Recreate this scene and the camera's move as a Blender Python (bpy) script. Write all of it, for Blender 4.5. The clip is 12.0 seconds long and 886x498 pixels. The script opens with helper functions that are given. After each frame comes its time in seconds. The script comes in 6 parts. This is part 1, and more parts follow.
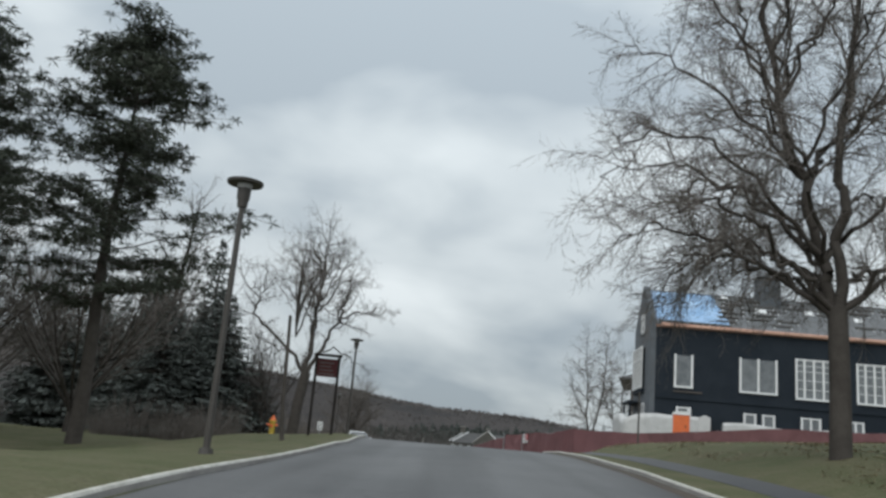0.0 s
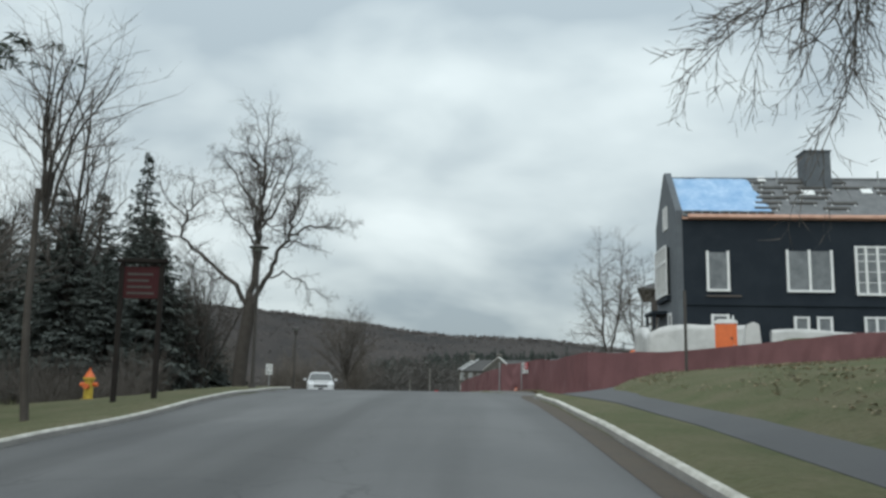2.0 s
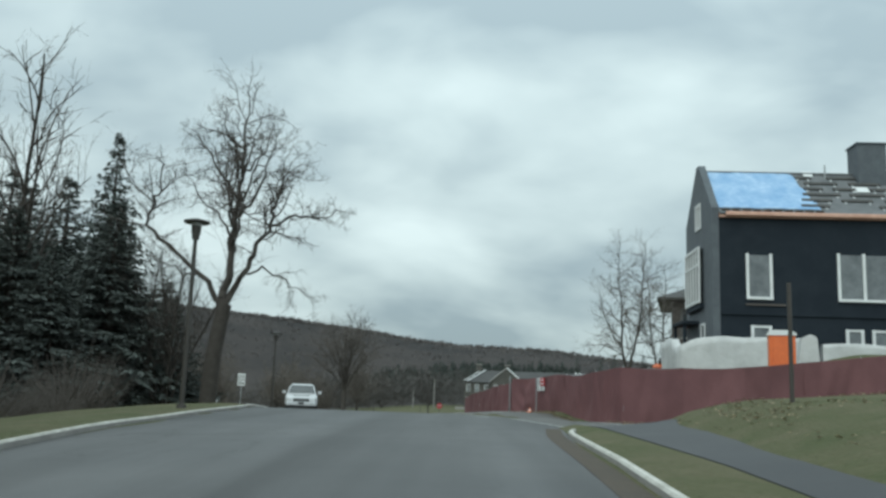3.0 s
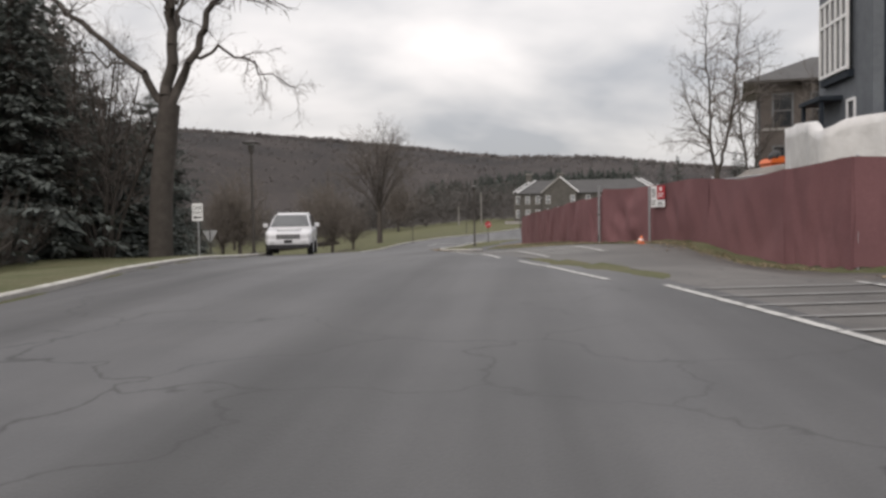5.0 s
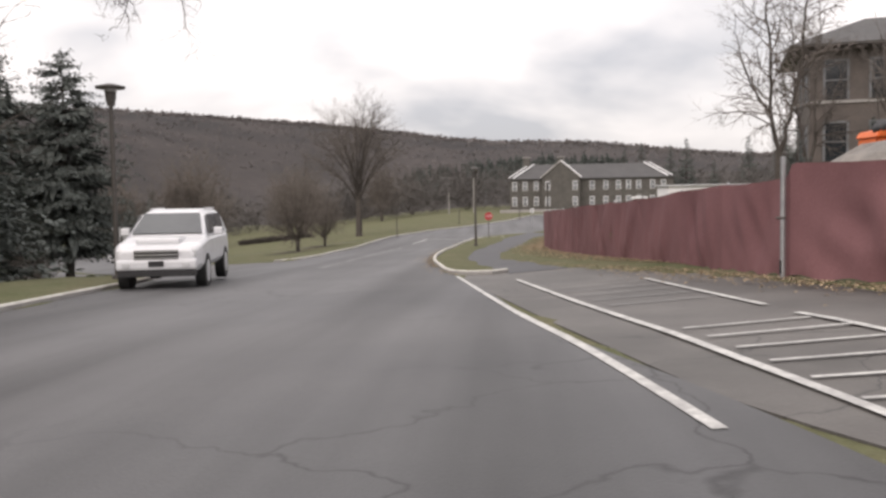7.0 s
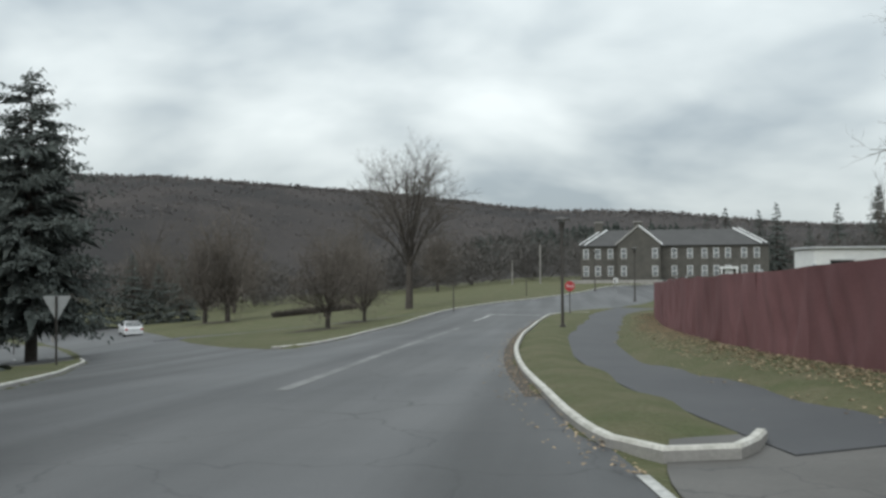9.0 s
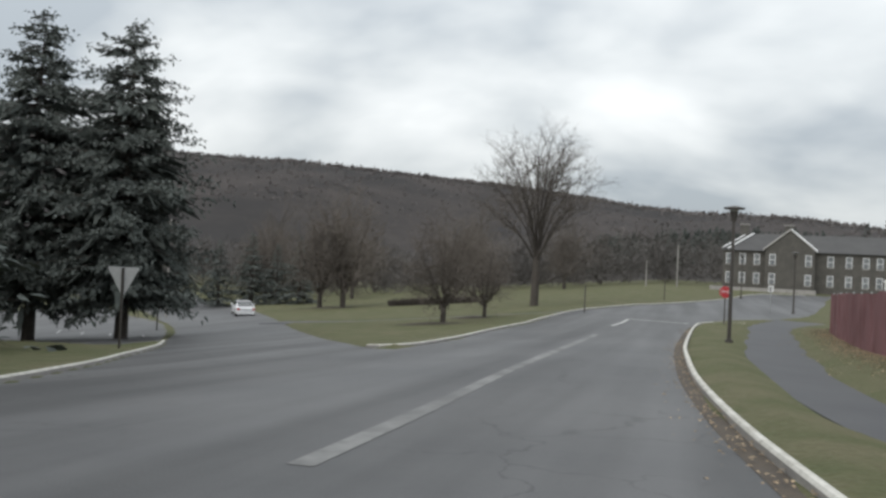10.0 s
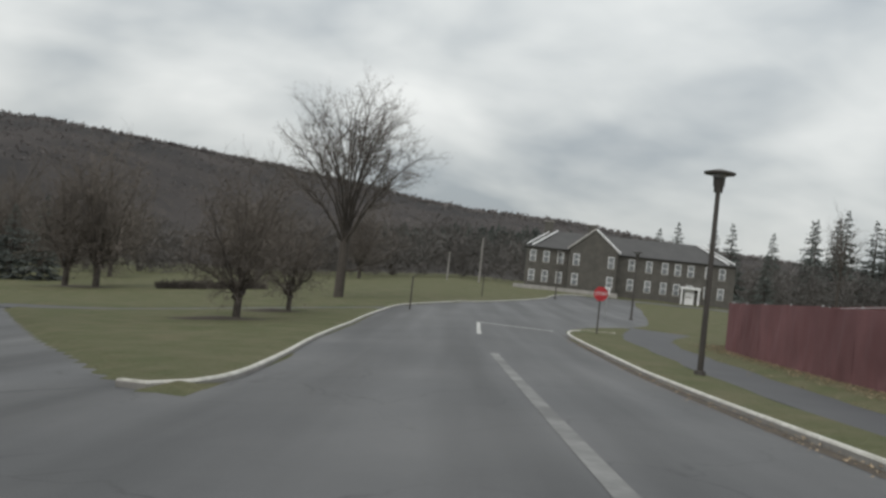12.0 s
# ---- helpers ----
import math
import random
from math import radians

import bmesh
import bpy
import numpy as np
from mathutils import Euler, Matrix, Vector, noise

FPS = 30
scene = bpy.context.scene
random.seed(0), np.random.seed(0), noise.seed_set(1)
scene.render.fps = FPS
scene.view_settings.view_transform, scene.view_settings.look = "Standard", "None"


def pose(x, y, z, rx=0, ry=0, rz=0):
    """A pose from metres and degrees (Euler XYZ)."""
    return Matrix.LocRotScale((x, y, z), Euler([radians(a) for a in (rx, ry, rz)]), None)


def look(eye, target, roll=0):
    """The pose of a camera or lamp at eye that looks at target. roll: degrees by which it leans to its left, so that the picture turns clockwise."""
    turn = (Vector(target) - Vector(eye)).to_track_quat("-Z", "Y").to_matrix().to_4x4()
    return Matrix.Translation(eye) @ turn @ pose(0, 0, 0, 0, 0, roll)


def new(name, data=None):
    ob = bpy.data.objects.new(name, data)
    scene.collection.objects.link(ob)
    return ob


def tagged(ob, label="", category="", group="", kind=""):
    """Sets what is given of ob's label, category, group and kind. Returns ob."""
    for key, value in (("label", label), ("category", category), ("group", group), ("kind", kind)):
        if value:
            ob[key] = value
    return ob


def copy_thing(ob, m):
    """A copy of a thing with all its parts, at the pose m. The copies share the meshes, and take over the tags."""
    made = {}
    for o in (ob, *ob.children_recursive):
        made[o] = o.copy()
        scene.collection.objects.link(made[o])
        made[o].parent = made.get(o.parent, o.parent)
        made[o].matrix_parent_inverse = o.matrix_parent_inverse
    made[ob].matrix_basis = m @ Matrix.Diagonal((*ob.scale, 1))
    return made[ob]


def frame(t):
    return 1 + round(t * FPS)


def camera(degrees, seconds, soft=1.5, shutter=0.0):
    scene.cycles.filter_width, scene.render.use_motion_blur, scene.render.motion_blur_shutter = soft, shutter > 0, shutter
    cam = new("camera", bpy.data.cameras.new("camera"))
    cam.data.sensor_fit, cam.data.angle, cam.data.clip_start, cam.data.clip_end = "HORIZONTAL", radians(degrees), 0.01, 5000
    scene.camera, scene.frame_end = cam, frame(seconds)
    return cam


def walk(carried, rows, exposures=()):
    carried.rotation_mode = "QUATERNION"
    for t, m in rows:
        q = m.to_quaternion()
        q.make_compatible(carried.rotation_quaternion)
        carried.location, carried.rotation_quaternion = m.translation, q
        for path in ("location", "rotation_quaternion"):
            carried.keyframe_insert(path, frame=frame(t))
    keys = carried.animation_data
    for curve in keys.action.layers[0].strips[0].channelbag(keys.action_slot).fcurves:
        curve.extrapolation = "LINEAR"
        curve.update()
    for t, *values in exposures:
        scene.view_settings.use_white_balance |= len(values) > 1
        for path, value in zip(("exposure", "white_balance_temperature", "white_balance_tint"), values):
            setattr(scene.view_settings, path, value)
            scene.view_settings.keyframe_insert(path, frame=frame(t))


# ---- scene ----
# ---- camera ----
cam = camera(53.9, 12.0, soft=2.8)
PATH = [
    (0, (1.013, -0.465, 1.165), (0.989, 1.477, 1.64), 5.1),
    (0.2, (1.529, 0.76, 1.19), (1.42, 2.712, 1.611), 4.1),
    (0.5, (1.997, 3.375, 1.412), (1.783, 5.33, 1.775), 4.0),
    (1, (2.696, 7.322, 1.815), (2.429, 9.277, 2.14), 3.2),
    (1.5, (3.308, 11.472, 1.956), (3.106, 13.44, 2.253), 2.5),
    (2, (3.694, 15.456, 2.221), (3.657, 17.43, 2.537), 1.0),
    (2.5, (3.814, 19.515, 2.58), (3.791, 21.485, 2.925), 1.7),
    (2.7, (3.903, 21.172, 2.617), (3.857, 23.141, 2.964), 2.1),
    (4.3, (3.798, 34.874, 3.102), (3.685, 36.871, 3.135), 0.6),
    (4.4, (3.753, 35.708, 3.121), (3.634, 37.704, 3.116), -0.0),
    (4.5, (3.694, 36.548, 3.142), (3.568, 38.544, 3.108), -0.5),
    (4.7, (3.556, 38.204, 3.164), (3.42, 40.198, 3.094), -1.0),
    (5, (3.33, 40.67, 3.176), (3.174, 42.662, 3.088), -1.0),
    (5.5, (2.968, 44.691, 3.229), (2.798, 46.682, 3.149), -1.0),
    (6, (2.668, 48.575, 3.315), (2.482, 50.562, 3.186), -0.3),
    (6.5, (2.272, 52.527, 3.342), (2.107, 54.512, 3.162), 0.5),
    (7, (1.783, 56.554, 3.381), (1.657, 58.546, 3.261), -1.0),
    (7.2, (1.6, 58.144, 3.373), (1.482, 60.14, 3.338), -1.6),
    (8.8, (0.327, 70.16, 2.965), (0.101, 72.147, 3.011), -1.2),
    (9, (0.128, 71.568, 2.943), (-0.128, 73.551, 2.987), -0.5),
    (9.5, (-0.52, 74.894, 2.857), (-0.944, 76.848, 2.898), 1.6),
    (10, (-1.213, 78.012, 2.739), (-1.749, 79.939, 2.764), 2.7),
    (10.5, (-1.981, 80.923, 2.544), (-2.534, 82.844, 2.607), 2.5),
    (10.8, (-2.498, 82.725, 2.476), (-2.98, 84.664, 2.559), 3.0),
    (11, (-2.854, 83.974, 2.434), (-3.18, 85.946, 2.504), 2.7),
    (11.2, (-3.261, 85.19, 2.427), (-3.426, 87.183, 2.432), 1.8),
    (11.5, (-4.081, 86.993, 2.363), (-4.117, 88.993, 2.341), 3.1),
    (12, (-5.623, 90.083, 2.196), (-5.653, 92.082, 2.234), 6.1),
]
EXPOSURES = [(0.0, -0.05, 6300, 6), (1.0, 0.08, 6500, 9), (1.5, 0.08, 6480, 9), (2.5, 0.08, 6000, -6), (4.3, -0.1, 6000, -4), (4.5, 0.1, 6700, 12), (5.0, 0.30, 7000, 16), (6.5, 0.46, 7100, 18), (7.2, 0.68, 7150, 19), (8.8, 0.2, 6380, 4), (10.5, 0.33, 6600, 10), (11.0, 0.24, 6400, 5), (11.5, 0.15, 6600, 14), (12.0, 0.0, 6700, 8)]
walk(cam, [(t, look(eye, target, roll)) for t, eye, target, roll in PATH], EXPOSURES)

# ---- sky and sun ----
world = bpy.data.worlds.new("overcast_sky")
scene.world = world
world.use_nodes = True
wn, wl = world.node_tree.nodes, world.node_tree.links
wn.clear()


def wnode(kind, **values):
    n = wn.new(kind)
    for key, value in values.items():
        n.inputs[key].default_value = value
    return n


sky = wn.new("ShaderNodeTexSky")
sky.sky_type, sky.sun_disc = "NISHITA", False
sky.sun_elevation, sky.sun_rotation = radians(42), radians(205)
sky.air_density, sky.dust_density = 1.0, 2.0
blue = wnode("ShaderNodeBackground", Strength=0.10)
wl.new(sky.outputs[0], blue.inputs["Color"])
coord = wn.new("ShaderNodeTexCoord")
split = wn.new("ShaderNodeSeparateXYZ")
wl.new(coord.outputs["Generated"], split.inputs[0])


def wmath(op, a, b=None, c=None):
    n = wn.new("ShaderNodeMath")
    n.operation = op
    for k, v in enumerate((a, b, c)):
        if v is None:
            continue
        if isinstance(v, (int, float)):
            n.inputs[k].default_value = v
        else:
            wl.new(v, n.inputs[k])
    return n.outputs[0]


up = wmath("MAXIMUM", split.outputs["Z"], 0.0)
flat = wmath("ADD", up, 0.50)
cloud_xy = wn.new("ShaderNodeCombineXYZ")
wl.new(wmath("DIVIDE", split.outputs["X"], flat), cloud_xy.inputs[0])
wl.new(wmath("DIVIDE", split.outputs["Y"], flat), cloud_xy.inputs[1])


def clouds(scale, detail, rough, offset):
    m = wn.new("ShaderNodeMapping")
    m.inputs["Location"].default_value = offset
    m.inputs["Rotation"].default_value = (0, 0, radians(-14))
    m.inputs["Scale"].default_value = (0.72, 1.0, 1.0)
    wl.new(cloud_xy.outputs[0], m.inputs[0])
    n = wnode("ShaderNodeTexNoise", Scale=scale, Detail=detail, Roughness=rough, Distortion=0.25)
    wl.new(m.outputs[0], n.inputs["Vector"])
    return n.outputs[0]


bank = clouds(2.1, 4.5, 0.48, (3.1, 0.7, 0.0))
wisp = clouds(6.0, 4.0, 0.5, (8.0, 2.0, 1.0))
cover = wmath("ADD", wmath("MULTIPLY", bank, 0.82), wmath("MULTIPLY", wisp, 0.18))
ramp = wn.new("ShaderNodeValToRGB")
wl.new(cover, ramp.inputs[0])
e = ramp.color_ramp.elements
e[0].position, e[0].color = 0.40, (0.38, 0.42, 0.46, 1)
e[1].position, e[1].color = 0.62, (0.80, 0.82, 0.83, 1)
mid = ramp.color_ramp.elements.new(0.50)
mid.color = (0.59, 0.62, 0.64, 1)
lift = wmath("MULTIPLY_ADD", up, 1.25, 0.87)
cloud = wn.new("ShaderNodeBackground")
wl.new(ramp.outputs[0], cloud.inputs["Color"])
wl.new(lift, cloud.inputs["Strength"])
mix = wn.new("ShaderNodeMixShader")
mix.inputs[0].default_value = 0.93
wl.new(blue.outputs[0], mix.inputs[1])
wl.new(cloud.outputs[0], mix.inputs[2])
wl.new(mix.outputs[0], wn.new("ShaderNodeOutputWorld").inputs[0])

sun_data = bpy.data.lights.new("sun", "SUN")
sun_data.energy, sun_data.angle, sun_data.color = 1.3, radians(70), (1.0, 0.97, 0.93)
sun = new("sun", sun_data)
sun.matrix_world = look((math.sin(radians(205)) * 50, math.cos(radians(205)) * 50, 45), (0, 0, 0))


# ---- materials ----
def material(name, base, second=None, scale=4.0, rough=0.8, bump=0.0, fine=60.0, metal=0.0, spread=0.5, third=None, jitter=0.0, island=False, height=0.02):
    """Two tones mixed by a coarse and a fine noise in real metres; jitter varies piece by piece."""
    m = bpy.data.materials.new(name)
    m.use_nodes = True
    n, l = m.node_tree.nodes, m.node_tree.links
    b = n["Principled BSDF"]
    b.inputs["Roughness"].default_value, b.inputs["Metallic"].default_value = rough, metal
    second = second or tuple(v * 0.75 for v in base)
    geo = n.new("ShaderNodeNewGeometry")
    a, f = n.new("ShaderNodeTexNoise"), n.new("ShaderNodeTexNoise")
    a.inputs["Scale"].default_value, a.inputs["Detail"].default_value, a.inputs["Roughness"].default_value = scale, 5, 0.6
    f.inputs["Scale"].default_value, f.inputs["Detail"].default_value = fine, 3
    for t in (a, f):
        l.new(geo.outputs["Position"], t.inputs["Vector"])
    r = n.new("ShaderNodeMapRange")
    r.inputs["From Min"].default_value, r.inputs["From Max"].default_value = 0.5 - spread * 0.3, 0.5 + spread * 0.3
    l.new(a.outputs[0], r.inputs[0])
    mx = n.new("ShaderNodeMix")
    mx.data_type = "RGBA"
    mx.inputs["A"].default_value, mx.inputs["B"].default_value = (*base, 1), (*second, 1)
    l.new(r.outputs[0], mx.inputs["Factor"])
    colour = mx.outputs["Result"]
    r2 = n.new("ShaderNodeMapRange")
    r2.inputs["From Min"].default_value, r2.inputs["From Max"].default_value = 0.3, 0.75
    l.new(f.outputs[0], r2.inputs[0])
    m2 = n.new("ShaderNodeMix")
    m2.data_type = "RGBA"
    m2.inputs["B"].default_value = (*(third or tuple(v * 0.6 for v in second)), 1)
    k = n.new("ShaderNodeMath")
    k.operation = "MULTIPLY"
    k.inputs[1].default_value = 0.45
    l.new(r2.outputs[0], k.inputs[0])
    l.new(k.outputs[0], m2.inputs["Factor"])
    l.new(colour, m2.inputs["A"])
    colour = m2.outputs["Result"]
    if jitter:
        src = geo.outputs["Random Per Island"] if island else n.new("ShaderNodeObjectInfo").outputs["Random"]
        h = n.new("ShaderNodeHueSaturation")
        jr = n.new("ShaderNodeMapRange")
        jr.inputs["To Min"].default_value, jr.inputs["To Max"].default_value = 1 - jitter, 1 + jitter
        l.new(src, jr.inputs[0])
        l.new(jr.outputs[0], h.inputs["Value"])
        l.new(colour, h.inputs["Color"])
        colour = h.outputs[0]
    l.new(colour, b.inputs["Base Color"])
    if bump:
        bp = n.new("ShaderNodeBump")
        bp.inputs["Strength"].default_value, bp.inputs["Distance"].default_value = bump, height
        l.new(f.outputs[0], bp.inputs["Height"])
        l.new(bp.outputs[0], b.inputs["Normal"])
    return m


GRASS = material("lawn_grass", (0.086, 0.096, 0.049), (0.128, 0.119, 0.074), 0.8, 0.9, 0.9, 11, third=(0.050, 0.050, 0.022), spread=0.45, height=0.07)
ASPHALT = material("asphalt", (0.088, 0.088, 0.090), (0.062, 0.063, 0.066), 0.22, 0.58, 0.35, 45, third=(0.05, 0.05, 0.052), spread=0.45, height=0.008)


def crack(m, scale, width, depth):
    """Dark, wandering cracks and tar seams over a finished material."""
    n, l = m.node_tree.nodes, m.node_tree.links
    b = n["Principled BSDF"]
    old = b.inputs["Base Color"].links[0].from_socket
    geo = n.new("ShaderNodeNewGeometry")
    warp = n.new("ShaderNodeTexNoise")
    warp.inputs["Scale"].default_value, warp.inputs["Detail"].default_value = 0.9, 4
    l.new(geo.outputs["Position"], warp.inputs["Vector"])
    add = n.new("ShaderNodeVectorMath")
    add.operation = "MULTIPLY_ADD"
    add.inputs[1].default_value = (1.6, 1.6, 0)
    l.new(warp.outputs["Color"], add.inputs[0])
    l.new(geo.outputs["Position"], add.inputs[2])
    vor = n.new("ShaderNodeTexVoronoi")
    vor.feature, vor.inputs["Scale"].default_value = "DISTANCE_TO_EDGE", scale
    l.new(add.outputs[0], vor.inputs["Vector"])
    thin = n.new("ShaderNodeMapRange")
    thin.inputs["From Min"].default_value, thin.inputs["From Max"].default_value = width, 0.0
    l.new(vor.outputs["Distance"], thin.inputs[0])
    patch = n.new("ShaderNodeTexNoise")
    patch.inputs["Scale"].default_value = 0.13
    l.new(geo.outputs["Position"], patch.inputs["Vector"])
    some = n.new("ShaderNodeMapRange")
    some.inputs["From Min"].default_value, some.inputs["From Max"].default_value = 0.42, 0.6
    some.inputs["To Max"].default_value = depth
    l.new(patch.outputs[0], some.inputs[0])
    k = n.new("ShaderNodeMath")
    k.operation = "MULTIPLY"
    l.new(thin.outputs[0], k.inputs[0])
    l.new(some.outputs[0], k.inputs[1])
    mx = n.new("ShaderNodeMix")
    mx.data_type = "RGBA"
    mx.inputs["B"].default_value = (0.022, 0.022, 0.023, 1)
    l.new(k.outputs[0], mx.inputs["Factor"])
    l.new(old, mx.inputs["A"])
    l.new(mx.outputs["Result"], b.inputs["Base Color"])


def streak(m, amount):
    """Lighter wheel paths and darker lanes that run along the road."""
    n, l = m.node_tree.nodes, m.node_tree.links
    b = n["Principled BSDF"]
    old = b.inputs["Base Color"].links[0].from_socket
    geo, mp, ns = n.new("ShaderNodeNewGeometry"), n.new("ShaderNodeMapping"), n.new("ShaderNodeTexNoise")
    mp.inputs["Scale"].default_value = (0.75, 0.035, 0.5)
    mp.inputs["Rotation"].default_value = (0, 0, radians(-4))
    ns.inputs["Scale"].default_value, ns.inputs["Detail"].default_value = 1.0, 4
    l.new(geo.outputs["Position"], mp.inputs[0])
    l.new(mp.outputs[0], ns.inputs["Vector"])
    r = n.new("ShaderNodeMapRange")
    r.inputs["From Min"].default_value, r.inputs["From Max"].default_value = 0.36, 0.64
    r.inputs["To Min"].default_value, r.inputs["To Max"].default_value = 1 - amount, 1 + amount
    l.new(ns.outputs[0], r.inputs[0])
    hs = n.new("ShaderNodeHueSaturation")
    l.new(r.outputs[0], hs.inputs["Value"])
    l.new(old, hs.inputs["Color"])
    l.new(hs.outputs[0], b.inputs["Base Color"])


streak(ASPHALT, 0.32)
crack(ASPHALT, 0.42, 0.012, 0.8)
LOT_TAR = material("patched_lot_asphalt", (0.112, 0.106, 0.100), (0.066, 0.063, 0.060), 0.35, 0.6, 0.35, 30, third=(0.06, 0.057, 0.052), spread=0.3, height=0.01)
crack(LOT_TAR, 0.6, 0.015, 0.8)
PATH_TAR = material("path_asphalt", (0.056, 0.057, 0.062), (0.040, 0.041, 0.046), 0.6, 0.7, 0.3, 55, height=0.008)
KERB = material("kerb_white_paint", (0.60, 0.59, 0.55), (0.40, 0.39, 0.35), 3.5, 0.8, 0.3, 26, third=(0.20, 0.19, 0.17), spread=0.4)
PAINT = material("road_paint", (0.52, 0.52, 0.50), (0.34, 0.34, 0.33), 4.0, 0.7, 0.0, 22, third=(0.12, 0.12, 0.12), spread=0.35)
WORN_PAINT = material("worn_road_paint", (0.24, 0.24, 0.235), (0.13, 0.13, 0.13), 1.5, 0.7, 0.0, 18, third=(0.12, 0.12, 0.12))
SMEAR = material("worn_line_smear", (0.20, 0.20, 0.197), (0.10, 0.10, 0.10), 0.9, 0.7, 0.0, 9, third=(0.09, 0.09, 0.09), spread=0.35)
# Bark, bare twig and needle tones are lightened, standing in for haze.
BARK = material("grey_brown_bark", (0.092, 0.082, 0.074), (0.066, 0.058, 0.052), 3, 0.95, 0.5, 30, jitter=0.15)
TWIG = material("bare_twigs", (0.160, 0.142, 0.130), (0.128, 0.114, 0.105), 2, 0.95, jitter=0.2)
RUSSET = material("russet_twigs", (0.158, 0.137, 0.120), (0.132, 0.116, 0.104), 1.5, 0.95, jitter=0.12)
# Conifer greens paled well past their own tone: haze put into the colour.
NEEDLE = material("haze_paled_needles", (0.104, 0.118, 0.112), (0.122, 0.136, 0.126), 0.8, 0.95, fine=6, jitter=0.15, island=True)
PINE = material("pine_needles", (0.066, 0.076, 0.060), (0.078, 0.088, 0.068), 1.0, 0.9, fine=6, jitter=0.2, island=True)
# Ridge wood tone is raised to offset shade on its blades against the floor.
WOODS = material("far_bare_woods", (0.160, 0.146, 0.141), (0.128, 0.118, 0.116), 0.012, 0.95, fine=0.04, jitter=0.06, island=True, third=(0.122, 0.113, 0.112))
FARPINE = material("far_evergreens", (0.046, 0.056, 0.050), (0.056, 0.066, 0.058), 0.05, 0.95, fine=0.5, jitter=0.3, island=True)
HILL = material("hill_leaf_floor", (0.060, 0.053, 0.051), (0.036, 0.034, 0.034), 0.018, 0.95, fine=0.22, third=(0.020, 0.019, 0.020), spread=0.35)
SHEATH = material("blue_black_sheathing", (0.012, 0.018, 0.026), (0.018, 0.025, 0.034), 0.5, 0.8, 0.1, 5, third=(0.013, 0.017, 0.024), spread=0.3)
WHITE = material("white_trim_paint", (0.76, 0.77, 0.77), (0.66, 0.67, 0.68), 2, 0.5, 0, 20, third=(0.55, 0.55, 0.55))
TARP = material("blue_tarp", (0.20, 0.35, 0.56), (0.36, 0.50, 0.68), 0.8, 0.45, 0.5, 3, third=(0.13, 0.26, 0.5), height=0.05)
SHINGLE = material("grey_roof_underlay", (0.17, 0.175, 0.185), (0.12, 0.125, 0.13), 1.2, 0.85, 0.2, 12)
BATTEN = material("dark_roof_battens", (0.05, 0.05, 0.05), (0.08, 0.075, 0.07), 2, 0.85)
COPPER = material("new_copper", (0.72, 0.45, 0.35), (0.58, 0.34, 0.26), 1.5, 0.5, 0, 20, metal=0.3)
SLATE = material("slate_cladding", (0.11, 0.125, 0.14), (0.085, 0.095, 0.11), 1.5, 0.7, 0.2, 10)
BRICK = material("brown_brick", (0.112, 0.094, 0.084), (0.085, 0.073, 0.067), 0.8, 0.9, 0.3, 9, third=(0.066, 0.058, 0.053))
FARBRICK = material("far_buff_brick", (0.104, 0.098, 0.087), (0.078, 0.074, 0.067), 1.3, 0.9, 0.2, 6, spread=0.4)
ROOF = material("grey_slate_roof", (0.066, 0.065, 0.065), (0.050, 0.049, 0.050), 0.6, 0.8, 0.3, 5)
# Fence maroon carries some haze in its colour: slightly greyed and raised.
MESH = material("maroon_windscreen_fabric", (0.192, 0.096, 0.101), (0.152, 0.077, 0.082), 0.7, 0.9, 0.25, 25, third=(0.125, 0.058, 0.062), jitter=0.10)
STEEL = material("galvanised_steel", (0.42, 0.43, 0.44), (0.32, 0.33, 0.34), 4, 0.45, 0, 30, metal=0.7)
BLACK = material("black_painted_steel", (0.018, 0.018, 0.02), (0.026, 0.026, 0.028), 3, 0.5, 0, 30)
BOARD = material("dark_stained_wood", (0.022, 0.019, 0.018), (0.03, 0.026, 0.024), 3, 0.95, 0.1, 30)
BRONZE = material("dark_bronze_paint", (0.045, 0.04, 0.036), (0.06, 0.053, 0.047), 3, 0.5, 0, 30)
WRAP = material("white_shrink_wrap", (0.54, 0.54, 0.54), (0.42, 0.42, 0.42), 0.9, 0.4, 0.6, 2.2, third=(0.5, 0.5, 0.5), height=0.08)
ORANGE = material("orange_plastic", (0.72, 0.16, 0.035), (0.62, 0.13, 0.03), 1.5, 0.45, 0.1, 12, third=(0.5, 0.1, 0.03))
RED = material("sign_red", (0.45, 0.03, 0.04), (0.38, 0.025, 0.035), 3, 0.5)
MAROON = material("maroon_board", (0.060, 0.016, 0.018), (0.05, 0.014, 0.016), 2, 0.6)
YELLOW = material("hydrant_yellow", (0.62, 0.45, 0.05), (0.5, 0.36, 0.04), 6, 0.5, 0.1, 40)
DARK = material("printed_black", (0.02, 0.02, 0.022), None, 5, 0.6)
ALU = material("sign_back_aluminium", (0.58, 0.59, 0.60), (0.5, 0.51, 0.52), 5, 0.45, 0, 30, metal=0.3)
CAR_WHITE = material("white_car_paint", (0.60, 0.61, 0.63), (0.55, 0.56, 0.58), 3, 0.25, 0, 60, third=(0.5, 0.5, 0.51))
TYRE = material("tyre_rubber", (0.02, 0.02, 0.02), None, 5, 0.85)
CHROME = material("chrome_trim", (0.6, 0.6, 0.6), (0.5, 0.5, 0.5), 5, 0.2, metal=0.9)
LENS = material("headlamp_lens", (0.55, 0.56, 0.57), (0.45, 0.46, 0.47), 8, 0.15)
